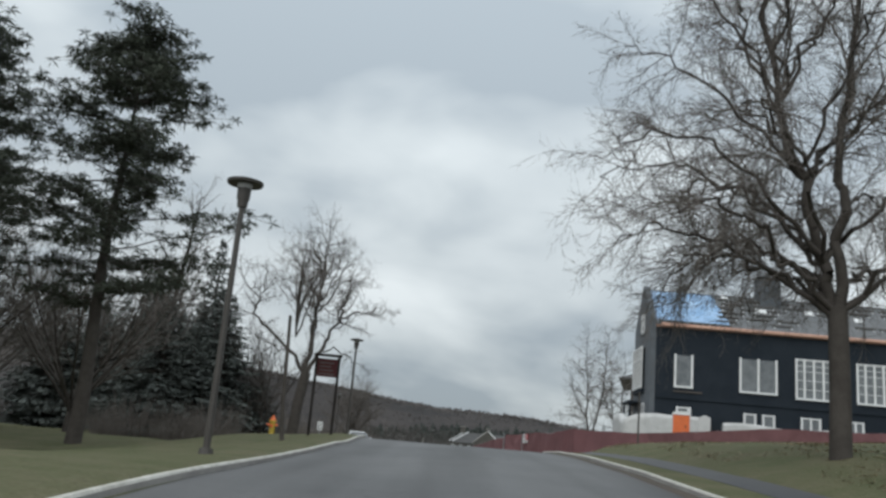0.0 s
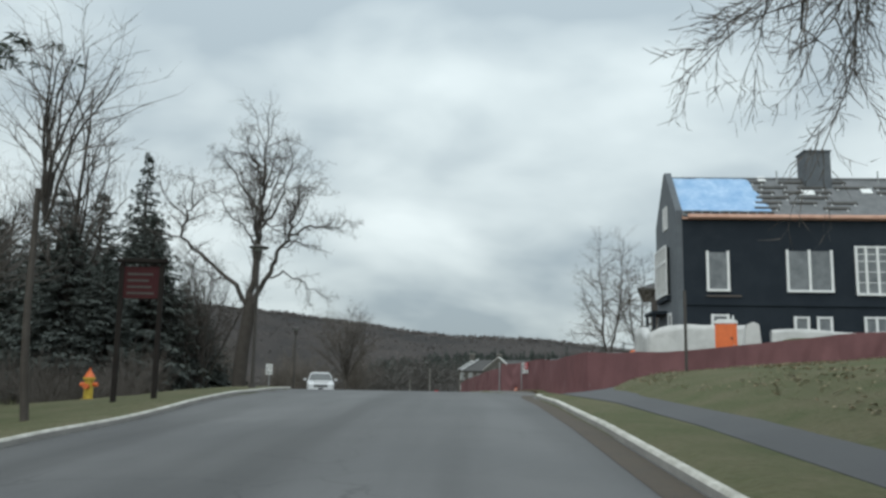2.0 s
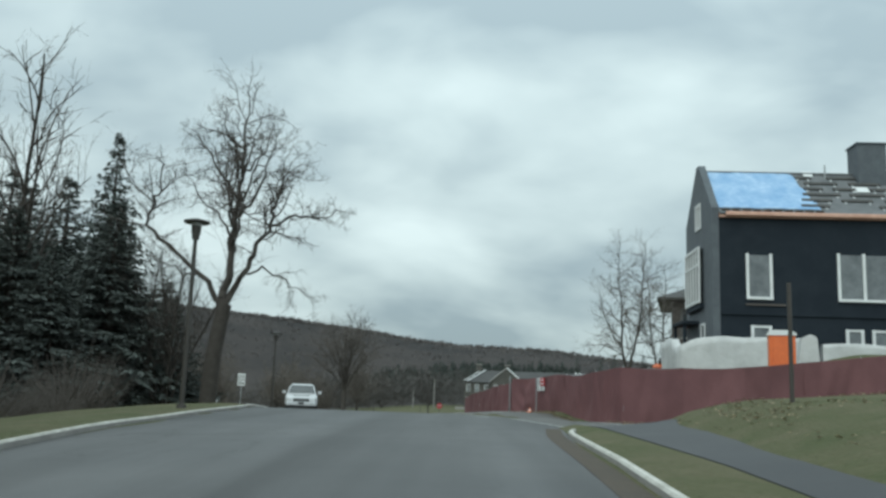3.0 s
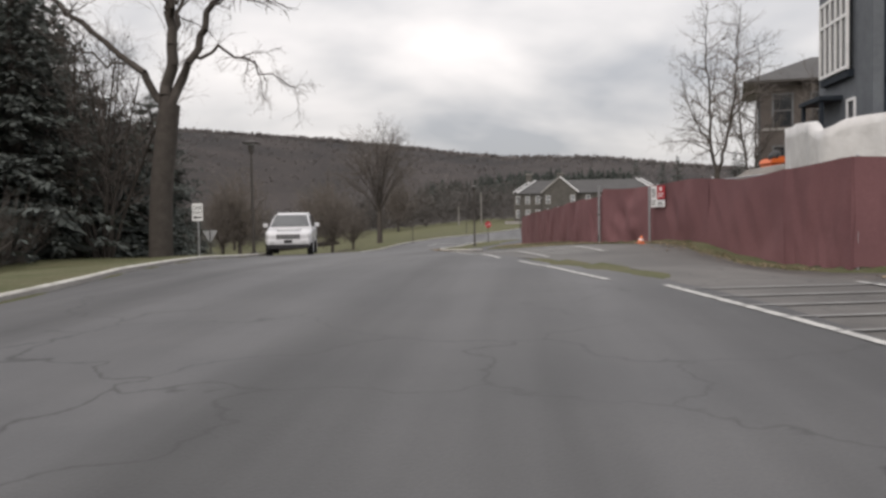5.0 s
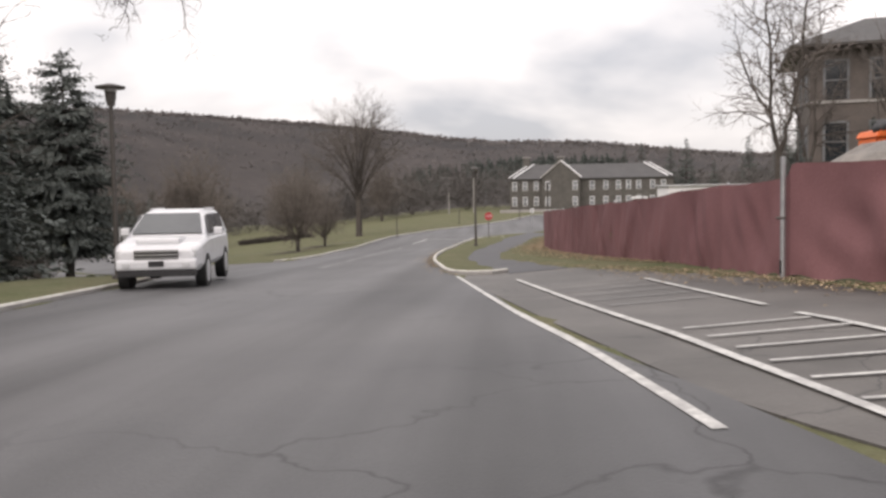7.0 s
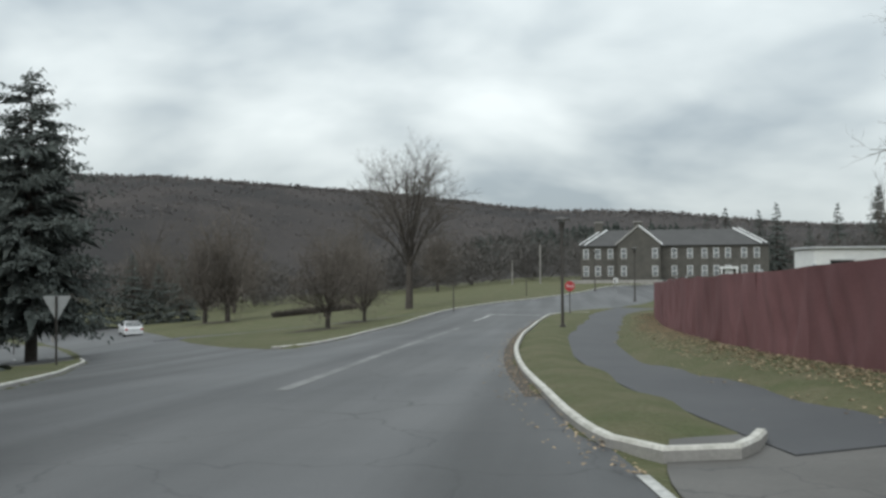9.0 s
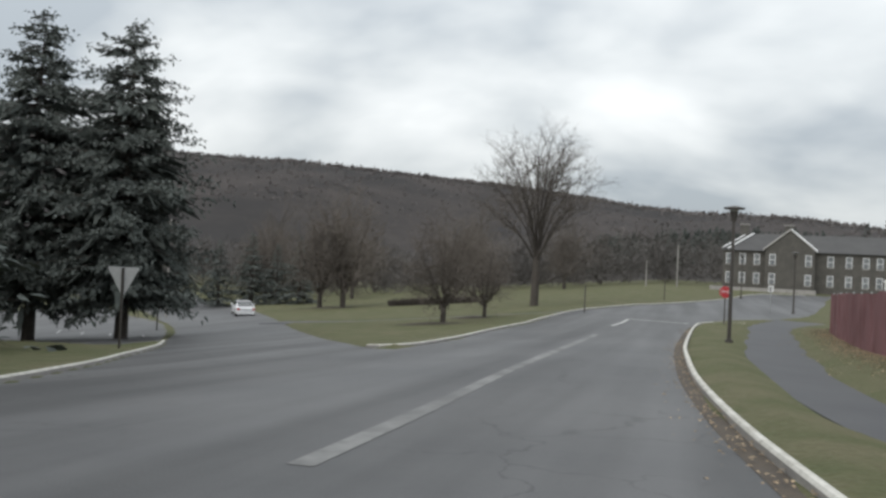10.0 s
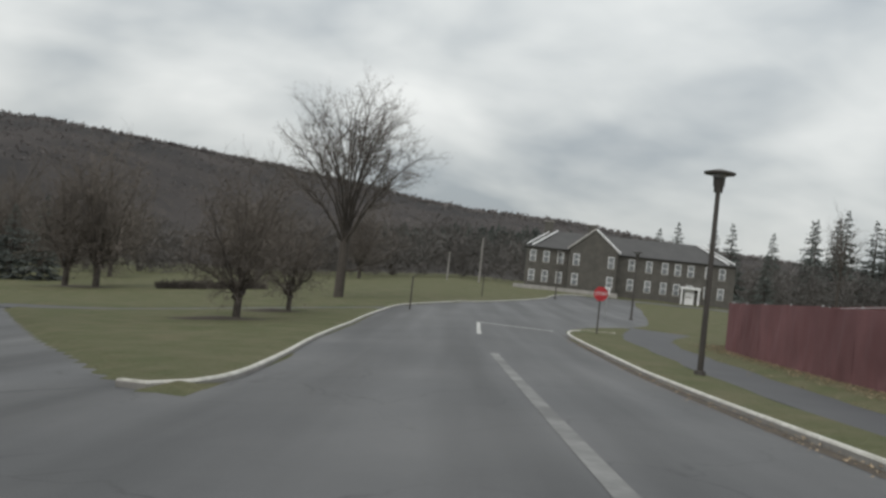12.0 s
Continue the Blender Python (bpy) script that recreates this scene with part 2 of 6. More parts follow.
TAIL = material("tail_lamp_red", (0.4, 0.02, 0.02), None, 8, 0.25)
# Grey of plastic film on the house; painted sky reflection on the hall.
PALE_PANE = material("film_and_sky_grey_pane", (0.20, 0.215, 0.225), (0.10, 0.11, 0.12), 1.1, 0.3, 0.0, 4, third=(0.14, 0.15, 0.16))
# The grey base stands in for sky reflected in the panes.
CAR_GLASS = material("sky_greyed_glass", (0.085, 0.092, 0.096), (0.07, 0.075, 0.08), 2, 0.08)
GLASSDARK = material("dark_window_glass", (0.02, 0.023, 0.026), (0.03, 0.033, 0.036), 2, 0.06)
LEAF = material("fallen_leaves", (0.34, 0.26, 0.17), (0.22, 0.155, 0.095), 2, 0.8, jitter=0.45, island=True, third=(0.36, 0.27, 0.16))
GRIT = material("gutter_grit", (0.060, 0.050, 0.040), (0.048, 0.042, 0.037), 2.2, 0.95, 0.6, 20, third=(0.11, 0.075, 0.045), spread=0.4)
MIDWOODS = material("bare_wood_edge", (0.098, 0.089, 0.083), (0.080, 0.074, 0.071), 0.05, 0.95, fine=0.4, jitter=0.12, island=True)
DARK_BED = material("dark_brown_bed", (0.040, 0.032, 0.024), (0.055, 0.043, 0.03), 3, 0.95, 0.8, 25, height=0.04)
GRAVEL = material("gravel_pile", (0.24, 0.22, 0.20), (0.17, 0.16, 0.15), 1.0, 0.95, 0.8, 10, height=0.06)
CONCRETE = material("grey_concrete", (0.34, 0.33, 0.31), (0.26, 0.25, 0.24), 1.5, 0.85, 0.2, 25)


for dull, amount in ((GRASS, 0.12), (BOARD, 0.1), (MAROON, 0.15), (ASPHALT, 0.3), (HILL, 0.1), (WOODS, 0.1), (NEEDLE, 0.15), (PINE, 0.15), (LOT_TAR, 0.3), (TWIG, 0.1), (RUSSET, 0.1), (BARK, 0.15), (MESH, 0.2), (SHEATH, 0.25)):
    dull.node_tree.nodes["Principled BSDF"].inputs["Specular IOR Level"].default_value = amount


# ---- mesh helpers ----
def mesh_object(name, verts, faces, mat, parent=None, label="", smooth=False):
    me = bpy.data.meshes.new(name)
    me.from_pydata([tuple(v) for v in verts], [], [tuple(f) for f in faces])
    me.materials.append(mat)
    if smooth:
        me.polygons.foreach_set("use_smooth", [True] * len(me.polygons))
    ob = new(name, me)
    if parent:
        ob.parent = parent
    if label:
        ob["label"] = label
    return ob


def part(name, bm, mat, parent=None, label="", smooth=False):
    me = bpy.data.meshes.new(name)
    bm.to_mesh(me)
    bm.free()
    me.materials.append(mat)
    if smooth:
        me.polygons.foreach_set("use_smooth", [True] * len(me.polygons))
    ob = new(name, me)
    if parent:
        ob.parent = parent
    if label:
        ob["label"] = label
    return ob


def box(bm, x0, y0, z0, x1, y1, z1, bevel=0.0):
    """A box between two corners, its edges rounded by bevel."""
    m = Matrix.Translation(((x0 + x1) / 2, (y0 + y1) / 2, (z0 + z1) / 2)) @ Matrix.Diagonal((abs(x1 - x0), abs(y1 - y0), abs(z1 - z0), 1))
    made = bmesh.ops.create_cube(bm, size=1, matrix=m)
    if bevel:
        edges = {e for v in made["verts"] for e in v.link_edges}
        bmesh.ops.bevel(bm, geom=list(edges), offset=bevel, segments=2, profile=0.6, affect="EDGES")
    return bm


def slab(*a, bevel=0.0):
    return box(bmesh.new(), *a, bevel=bevel)


def cyl(bm, x, y, z0, z1, r0, r1=None, sides=12):
    made = bmesh.ops.create_cone(bm, cap_ends=True, segments=sides, radius1=r0, radius2=r0 if r1 is None else r1, depth=z1 - z0, matrix=Matrix.Translation((x, y, (z0 + z1) / 2)))
    return made["verts"]


def rod(bm, a, b, r, sides=8):
    a, b = Vector(a), Vector(b)
    m = Matrix.Translation((a + b) / 2) @ (b - a).to_track_quat("Z", "Y").to_matrix().to_4x4()
    bmesh.ops.create_cone(bm, cap_ends=True, segments=sides, radius1=r, radius2=r, depth=(b - a).length, matrix=m)


def prism(bm, outline, y0, y1):
    """An outline in x and z, carried from y0 to y1."""
    a = [bm.verts.new((x, y0, z)) for x, z in outline]
    b = [bm.verts.new((x, y1, z)) for x, z in outline]
    bm.faces.new(a)
    bm.faces.new(b[::-1])
    for k in range(len(a)):
        j = (k + 1) % len(a)
        bm.faces.new((a[j], a[k], b[k], b[j]))
    bmesh.ops.recalc_face_normals(bm, faces=bm.faces)
    return bm


def thing(name, label, category, m=None, group="", kind=""):
    ob = new(name)
    ob.empty_display_size = 0.2
    if m is not None:
        ob.matrix_basis = m
    return tagged(ob, label, category, group, kind)


# ---- the lie of the land ----
KY = (-400, -60, 0, 12, 20, 28, 35, 45, 57, 65, 70, 80, 90, 110, 126, 155, 180, 205, 260, 400, 2000)
KZ = (-14, -4.2, -0.06, 0.76, 1.28, 1.68, 1.9, 2.03, 2.08, 1.9, 1.7, 1.32, 0.93, 0.2, -0.2, -0.3, 0, 0.4, 0.6, 0, -10)


def ease(a, b, v):
    t = np.clip((np.asarray(v, float) - a) / (b - a), 0, 1)
    return t * t * (3 - 2 * t)


def level(x, y):
    """Height of the paved ground at a place of the plan."""
    x, y = np.asarray(x, float), np.asarray(y, float)
    z = np.interp(y, KY, KZ)
    z = z - np.clip((-x - 5) * 0.085, 0, 4.5) * ease(68, 98, y)
    z = z + np.clip((x - 2) * 0.075, 0, 0.28) * ease(58, 66, y) * (1 - ease(95, 115, y))
    z = z - 0.22 * ease(7, 9, x) * ease(53, 57, y) * (1 - ease(61, 65, y))
    slope = np.interp(x, (6.6, 8.6, 10.3, 24, 60), (0, 0.28, 0.74, 1.85, 3)) * ease(-30, 20, y)
    z = z - 0.26 * np.clip((2.5 - x) / 4.8, 0, 1.6) * ease(8, 22, y) * (1 - ease(30, 40, y))
    z = z - 0.24 * ease(-3, -6, x) * ease(8, 22, y) * (1 - ease(42, 52, y))
    z = z - 1.15 * ease(-5, -15, x) * ease(12, 28, y) * (1 - ease(64, 78, y))
    yard = np.interp(x, (9.7, 12, 15, 24, 60), (0, 0.05, 0.22, 1.3, 2.6))
    near = slope + (yard - slope) * ease(44, 50, y)
    back = np.clip((x - 10) * 0.25, 0, 3.6)
    k = ease(58, 70, y)
    return z + (near * (1 - k) + back * k) * (1 - ease(112, 150, y))


RIDGE_AZ = (-75, -45, -30, -25, -20, -15, -12, -10, -6, -3, 0, 3, 7, 9, 11, 14, 20, 40, 75)
RIDGE_EL = (6.9, 6.9, 6.21, 6.26, 6.01, 5.71, 5.51, 5.31, 4.86, 4.46, 4.16, 4.11, 3.96, 3.71, 3.51, 3.16, 2.81, 2.11, 2.11)



def land(x, y):
    """The same with the wooded ridge far off."""
    x, y = np.asarray(x, float), np.asarray(y, float)
    d = np.hypot(x, y - 70)
    az = np.degrees(np.arctan2(x, y - 70))
    top = 570 * np.tan(np.radians(np.interp(az, RIDGE_AZ, RIDGE_EL))) - 5
    roll = 0.5 + 0.5 * np.sin(az * 0.22 + 1.0)
    rise = 0.85 * ease(250, 560, d) + 0.15 * ease(250, 400, d) * roll + 0.15 * ease(400, 560, d) * (1 - roll)
    ahead = ease(-60, 120, y)
    return level(x, y) * (1 - ease(250, 420, d)) + top * rise * ahead


def h(x, y):
    return float(level(x, y))


# ---- paving: left and right edges, station by station ----
ROAD = (((-2.5, -60), (5.7, -60)), ((-2.4, 0), (5.7, 0)), ((-2.3, 10), (5.7, 10)), ((-2.2, 20), (5.75, 20)), ((-2.2, 30), (5.82, 30)), ((-2.4, 41), (6.05, 41)),
        ((-3.2, 49), (6.4, 49)), ((-3.8, 54.5), (5.7, 54)), ((-4.4, 58), (4.4, 58)), ((-5.1, 62), (3.4, 62)), ((-5.6, 66), (2.4, 66)), ((-6.4, 72), (1.7, 72)),
        ((-7.2, 78), (0.8, 78)), ((-9.0, 84), (0.0, 83.5)), ((-9.8, 90), (-0.5, 88)), ((-9.0, 97), (-0.9, 94)), ((-8.85, 102), (-1.05, 100)), ((-8.9, 106), (-1.1, 106)),
        ((-9.4, 115), (-0.9, 116)), ((-9.6, 128), (-0.5, 127)), ((-9.3, 137), (0.6, 133)), ((-8.6, 145), (4.0, 139)), ((-6, 151), (7.0, 146)), ((-2, 160), (9.5, 157)),
        ((3, 175), (12.5, 173)), ((8, 195), (16, 193)), ((14, 200), (18, 196)), ((40, 203), (40, 196.5)))
BRANCH = (((-7.3, 79.5), (-6, 90)), ((-9.8, 86), (-6.6, 95)), ((-13, 93), (-7.6, 100)), ((-16.3, 99.5), (-9.7, 101.9)), ((-19, 105), (-13, 107.5)), ((-22, 110), (-16.2, 112.8)),
          ((-31, 125), (-27, 132)), ((-43, 142), (-40, 154)), ((-64, 168), (-60, 182)), ((-110, 200), (-105, 215)))
LOT = (((6.5, 46.2), (17, 46.5)), ((6.1, 50), (17, 50.2)), ((5.6, 53.4), (17, 53.6)), ((5.75, 55.6), (14, 56)), ((4.6, 59.5), (9.6, 58.6)), ((3.2, 62.8), (7.9, 64)), ((1.9, 71), (6.6, 70)), ((0.95, 77.6), (4.6, 77)), ((1.2, 80.3), (3.4, 81)))
FOOTPATH = (((2.1, 79.2), (3.6, 79.6)), ((1.65, 82), (3.2, 82.5)), ((1.1, 85.6), (2.7, 86.5)), ((0.5, 93), (1.95, 91.5)), ((0.5, 102), (2.2, 101)), ((1.0, 112), (2.7, 108)), ((1.9, 123), (3.6, 118)), ((2.5, 131), (4.9, 131)), ((5.0, 141), (8.0, 139)))
LAWN_PATH = (((7.1, -20), (8.0, -20)), ((7.15, 10), (8.05, 10)), ((7.15, 28), (8.0, 28)), ((7.2, 36), (8.15, 36)), ((7.2, 42), (8.6, 42)), ((7.2, 47.4), (9.2, 47.4)))
ISLAND_PATH = (((-29.5, 133), (-29, 136)), ((-23, 131.6), (-23, 134)), ((-19.7, 133), (-19.7, 135.4)), ((-14, 137), (-14, 139.4)), ((-9.2, 140), (-9, 142.6)))
SIDE_LOT = (((-21.5, 106), (-22.6, 110.6)), ((-30, 112), (-31.5, 125)), ((-45, 120), (-43.5, 142)), ((-75, 140), (-66, 168)))


def along(line, step):
    """Points along a plan line, about step apart, on a smooth curve."""
    p = np.array(line, float)
    s = np.concatenate([[0], np.cumsum(np.hypot(*np.diff(p, axis=0).T))])
    out = []
    for k in range(len(p) - 1):
        a, b = p[k], p[k + 1]
        ta = (p[k + 1] - p[k - 1]) / (s[k + 1] - s[k - 1]) if k else (b - a) / (s[1] - s[0])
        tb = (p[k + 2] - p[k]) / (s[k + 2] - s[k]) if k + 2 < len(p) else (b - a) / (s[k + 1] - s[k])
        d = s[k + 1] - s[k]
        n = max(1, int(round(d / step)))
        for j in range(n):
            u = j / n
            out.append((2 * u**3 - 3 * u**2 + 1) * a + (u**3 - 2 * u**2 + u) * d * ta + (3 * u**2 - 2 * u**3) * b + (u**3 - u**2) * d * tb)
    return np.array(out + [p[-1]])


def edges_of(pairs, per=6):
    """Both edges of a strip, with the same number of points."""
    out = []
    for side in (0, 1):
        p = np.array([q[side] for q in pairs], float)
        rows = []
        for k in range(len(p) - 1):
            t0 = (p[k + 1] - p[max(k - 1, 0)]) * 0.5
            t1 = (p[min(k + 2, len(p) - 1)] - p[k]) * 0.5
            d = p[k + 1] - p[k]
            n = np.linalg.norm(d)
            t0, t1 = t0 / (np.linalg.norm(t0) + 1e-9) * n, t1 / (np.linalg.norm(t1) + 1e-9) * n
            for j in range(per):
                u = j / per
                rows.append((2 * u**3 - 3 * u**2 + 1) * p[k] + (u**3 - 2 * u**2 + u) * t0 + (3 * u**2 - 2 * u**3) * p[k + 1] + (u**3 - u**2) * t1)
        out.append(np.array(rows + [p[-1]]))
    return out


def strip(name, pairs, mat, rise, label, category, across=8):
    left, right = edges_of(pairs)
    verts, faces = [], []
    for a, b in zip(left, right):
        for j in range(across + 1):
            x, y = a + (b - a) * j / across
            verts.append((x, y, h(x, y) + rise))
    w, n = across + 1, len(left)
    for k in range(n - 1):
        for j in range(across):
            faces.append((k * w + j, k * w + j + 1, (k + 1) * w + j + 1, (k + 1) * w + j))
    # the sides go down into the ground, with edges of their own
    for line, turn in ((left, 1), (right, -1)):
        base = len(verts)
        for x, y in line:
            verts += [(x, y, h(x, y) + rise), (x, y, h(x, y) + rise - 0.16)]
        for k in range(n - 1):
            faces.append(tuple(base + 2 * k + q for q in (0, 2, 3, 1))[::turn])
    for a, b, turn in ((left[0], right[0], -1), (left[-1], right[-1], 1)):
        base = len(verts)
        for j in range(across + 1):
            x, y = a + (b - a) * j / across
            verts += [(x, y, h(x, y) + rise), (x, y, h(x, y) + rise - 0.3)]
        for j in range(across):
            faces.append(tuple(base + 2 * j + q for q in (0, 2, 3, 1))[::turn])
    return tagged(mesh_object(name, verts, faces, mat, smooth=True), label, category, kind="structure")


strip("road", ROAD, ASPHALT, 0.0, "worn grey asphalt campus road with cracks and patches", "road", 12)
strip("road_branch", BRANCH, ASPHALT, -0.006, "grey asphalt side road forking off the main road", "road")
strip("parking_bay", LOT, LOT_TAR, -0.012, "patched asphalt parking bay beside the construction fence", "parking lot")
strip("footpath", FOOTPATH, PATH_TAR, 0.002, "dark asphalt footpath curving along the fence", "footpath", 4)
strip("lawn_path", LAWN_PATH, PATH_TAR, 0.004, "dark asphalt footpath across the lawn", "footpath", 4)
strip("island_path", ISLAND_PATH, PATH_TAR, 0.03, "narrow grey footpath across the grass island", "footpath", 3)
strip("side_parking", SIDE_LOT, ASPHALT, -0.015, "grey asphalt parking area behind the conifers", "parking lot")

# ground sheet: lawn near, forest floor on the ridge
PAVED = [np.vstack([l, r[::-1]]) for l, r in (edges_of(s, 3) for s in (ROAD, BRANCH, LOT, FOOTPATH, LAWN_PATH, ISLAND_PATH, SIDE_LOT))]


def off_paving(x, y):
    """Distance to the nearest paving; below zero on it."""
    best = np.full(x.shape, 1e9)
    for poly in PAVED:
        inside = np.zeros(x.shape, bool)
        d = np.full(x.shape, 1e9)
        for (ax, ay), (bx, by) in zip(poly, np.roll(poly, -1, axis=0)):
            cross = (ay > y) != (by > y)
            with np.errstate(divide="ignore", invalid="ignore"):
                inside ^= cross & (x < (bx - ax) * (y - ay) / (by - ay + 1e-12) + ax)
            ux, uy = bx - ax, by - ay
            u = np.clip(((x - ax) * ux + (y - ay) * uy) / (ux * ux + uy * uy + 1e-12), 0, 1)
            d = np.minimum(d, np.hypot(x - ax - u * ux, y - ay - u * uy))
        best = np.minimum(best, np.where(inside, -d, d))
    return best


def spaced(lo, a, b, hi, step, grow):
    mid_part = list(np.arange(a, b + 1e-6, step))
    left, s, v = [], step, a
    while v > lo:
        s *= grow
        v -= s
        left.append(max(v, lo))
    right, s, v = [], step, mid_part[-1]
    while v < hi:
        s *= grow
        v += s
        right.append(min(v, hi))
    return np.array(left[::-1] + mid_part + right)


gx = spaced(-1500, -34, 30, 1500, 0.55, 1.13)
gy = spaced(-400, -8, 140, 1700, 0.55, 1.10)
GX, GY = np.meshgrid(gx, gy)
GZ = land(GX, GY)
near_zone = (np.abs(GX) < 130) & (GY > -80) & (GY < 240)
off = np.full(GX.shape, 5.0)
off[near_zone] = off_paving(GX[near_zone], GY[near_zone])
GZ = GZ - 0.03 + 0.135 * ease(-0.1, 0.4, off) * (1 - ease(80, 200, np.abs(GX)))
GZ = GZ - 0.14 * ease(0.3, 0.9, -off)
rough_ground = 0.05 * np.sin(GX * 0.9 + np.sin(GY * 0.53) * 2) * np.sin(GY * 0.71) * ease(0.8, 3, off)
GZ = GZ + rough_ground
nx = len(gx)
gverts = np.stack([GX.ravel(), GY.ravel(), GZ.ravel()], 1)
gfaces = [(j * nx + i, j * nx + i + 1, (j + 1) * nx + i + 1, (j + 1) * nx + i) for j in range(len(gy) - 1) for i in range(nx - 1)]
ground = mesh_object("ground", gverts, gfaces, GRASS, smooth=True)
ground.data.materials.append(HILL)
cy, cx = np.meshgrid((gy[1:] + gy[:-1]) / 2, (gx[1:] + gx[:-1]) / 2, indexing="ij")
far_d = np.hypot(cx, cy - 70)
ground.data.polygons.foreach_set("material_index", (far_d > 238).astype(int).ravel())
tagged(ground, "short damp winter lawn with a wooded ridge beyond", "ground", kind="structure")


def kerb(line, name="kerb", rise=0.11, width=0.115, label="concrete kerb with a white-painted top along the road", mat=KERB):
    p = along(line, 0.6)
    t = np.gradient(p, axis=0)
    t /= np.linalg.norm(t, axis=1)[:, None] + 1e-9
    side = np.stack([t[:, 1], -t[:, 0]], 1)
    verts, faces = [], []
    for q, s in zip(p, side):
        for o, z in ((-0.5, -0.1), (-0.5, rise - 0.03), (-0.3, rise), (0.3, rise), (0.5, rise - 0.03), (0.5, -0.1)):
            x, y = q + s * o * width
            verts.append((x, y, h(*q) + z))
    for k in range(len(p) - 1):
        for j in range(5):
            faces.append((k * 6 + j, k * 6 + j + 1, k * 6 + j + 7, k * 6 + j + 6))
    faces += [(5, 4, 3, 2, 1, 0), tuple((len(p) - 1) * 6 + j for j in range(6))]
    ob = mesh_object(name, verts, faces, mat)
    ob.data.materials.append(CONCRETE)
    for poly in ob.data.polygons:
        if poly.index % 5 in (0, 4):
            poly.material_index = 1
    return tagged(ob, label, "kerb", kind="structure")


kerb([(-2.6, -60)] + [q[0] for q in ROAD[1:13]] + [(-8.2, 81.5), (-9.8, 86), (-13, 93), (-15.9, 98.7), (-16.6, 100.2), (-19, 105), (-22, 110)])
kerb([q[1] for q in ROAD[:6]] + [(6.15, 42.2), (6.3, 43.0)])
kerb([(2.0, 80.0), (1.6, 79.1), (1.0, 78.9), (0.6, 79.5), (0.3, 81), (0.0, 83.5)] + [q[1] for q in ROAD[14:20]] + [(-0.1, 129.5), (0.8, 131.2), (2.3, 131.5)])
kerb([(-10.1, 102.2), (-9.6, 101.9), (-9.1, 102.3), (-8.85, 103.5)] + [q[0] for q in ROAD[17:27]])


def stripe(pts, width, mat, name="road_marking", label="white painted line on the asphalt", rise=0.009):
    p = along(pts, 0.8)
    t = np.gradient(p, axis=0)
    t /= np.linalg.norm(t, axis=1)[:, None] + 1e-9
    side = np.stack([t[:, 1], -t[:, 0]], 1)
    verts, faces = [], []
    for q, s in zip(p, side):
        for o in (-0.5, 0.5):
            x, y = q + s * o * width
            verts.append((x, y, h(x, y) + rise))
    for k in range(len(p) - 1):
        faces.append((2 * k, 2 * k + 1, 2 * k + 3, 2 * k + 2))
    return tagged(mesh_object(name, verts, faces, mat), label, "road marking", kind="structure")


stripe([(-3.9, 84), (-4.0, 88), (-4.2, 94), (-4.4, 112)], 0.22, SMEAR, label="faded pale centre line along a crack in the asphalt", rise=0.005)
gut = [(q[1][0] - 0.18, q[1][1]) for q in ROAD[13:20]]
stripe(gut, 0.26, GRIT, "gutter_grit", "brown grit and leaf dirt in the gutter", 0.004)
stripe([(5.45, 0), (5.48, 20), (5.55, 30), (5.75, 41), (6.05, 45)], 0.36, GRIT, "gutter_grit", "brown grit and leaf dirt in the gutter", 0.004)
stripe([(-4.5, 121), (-4.25, 130.2)], 0.16, PAINT)
stripe([(-4.2, 130.2), (-0.9, 129.2)], 0.35, PAINT, label="white painted stop line")
stripe([(4.8, 54.2), (4.2, 56.6), (3.5, 60.0)], 0.11, PAINT, label="white painted edge line by the grass wedge")
stripe([(3.05, 61.6), (2.25, 67), (1.5, 72.5), (0.75, 78.2)], 0.10, PAINT)
stripe([(2.2, 76.2), (3.0, 69.0), (3.6, 64.4), (4.2, 61.2)], 0.10, PAINT)
stripe([(4.55, 73.2), (4.92, 67.0)], 0.09, PAINT)
stripe([(4.95, 66.0), (5.6, 62.2)], 0.09, PAINT)
for k in range(6):
    y = 62.2 + k * 0.65
    stripe([(4.2 - (y - 61.4) * 0.138, y), (5.75 - (y - 62.2) * 0.25, y + 0.1)], 0.06, PAINT, label="thin white hatching line in the parking bay")
for k in range(6):
    y = 68.5 + k * 1.0
    stripe([(3.35 - (y - 68) * 0.138, y), (4.85 - (y - 67.5) * 0.09, y + 0.1)], 0.06, WORN_PAINT, label="thin faded hatching line in the parking bay")
stripe([(5.5, 53.2), (6.2, 48.8), (6.55, 46.0)], 0.12, PAINT)
stripe([(8.25, 53.5), (8.75, 49.5), (8.9, 46.5)], 0.10, PAINT)
stripe([(6.6, 46.4), (7.8, 46.0), (8.9, 45.8)], 0.09, PAINT)
for k in range(6):
    y = 47.6 + k * 1.0
    stripe([(6.45 - (y - 46.7) * 0.142, y), (9.0 - (y - 48.8) * 0.12, y + 0.5)], 0.09, WORN_PAINT, label="thin faded hatching line in the parking bay")
for k in range(4):
    stripe([(-27 - k * 4.5, 116 + k * 3.4), (-29.5 - k * 4.5, 119.5 + k * 3.4)], 0.12, PAINT, label="white stall line in the side parking area")
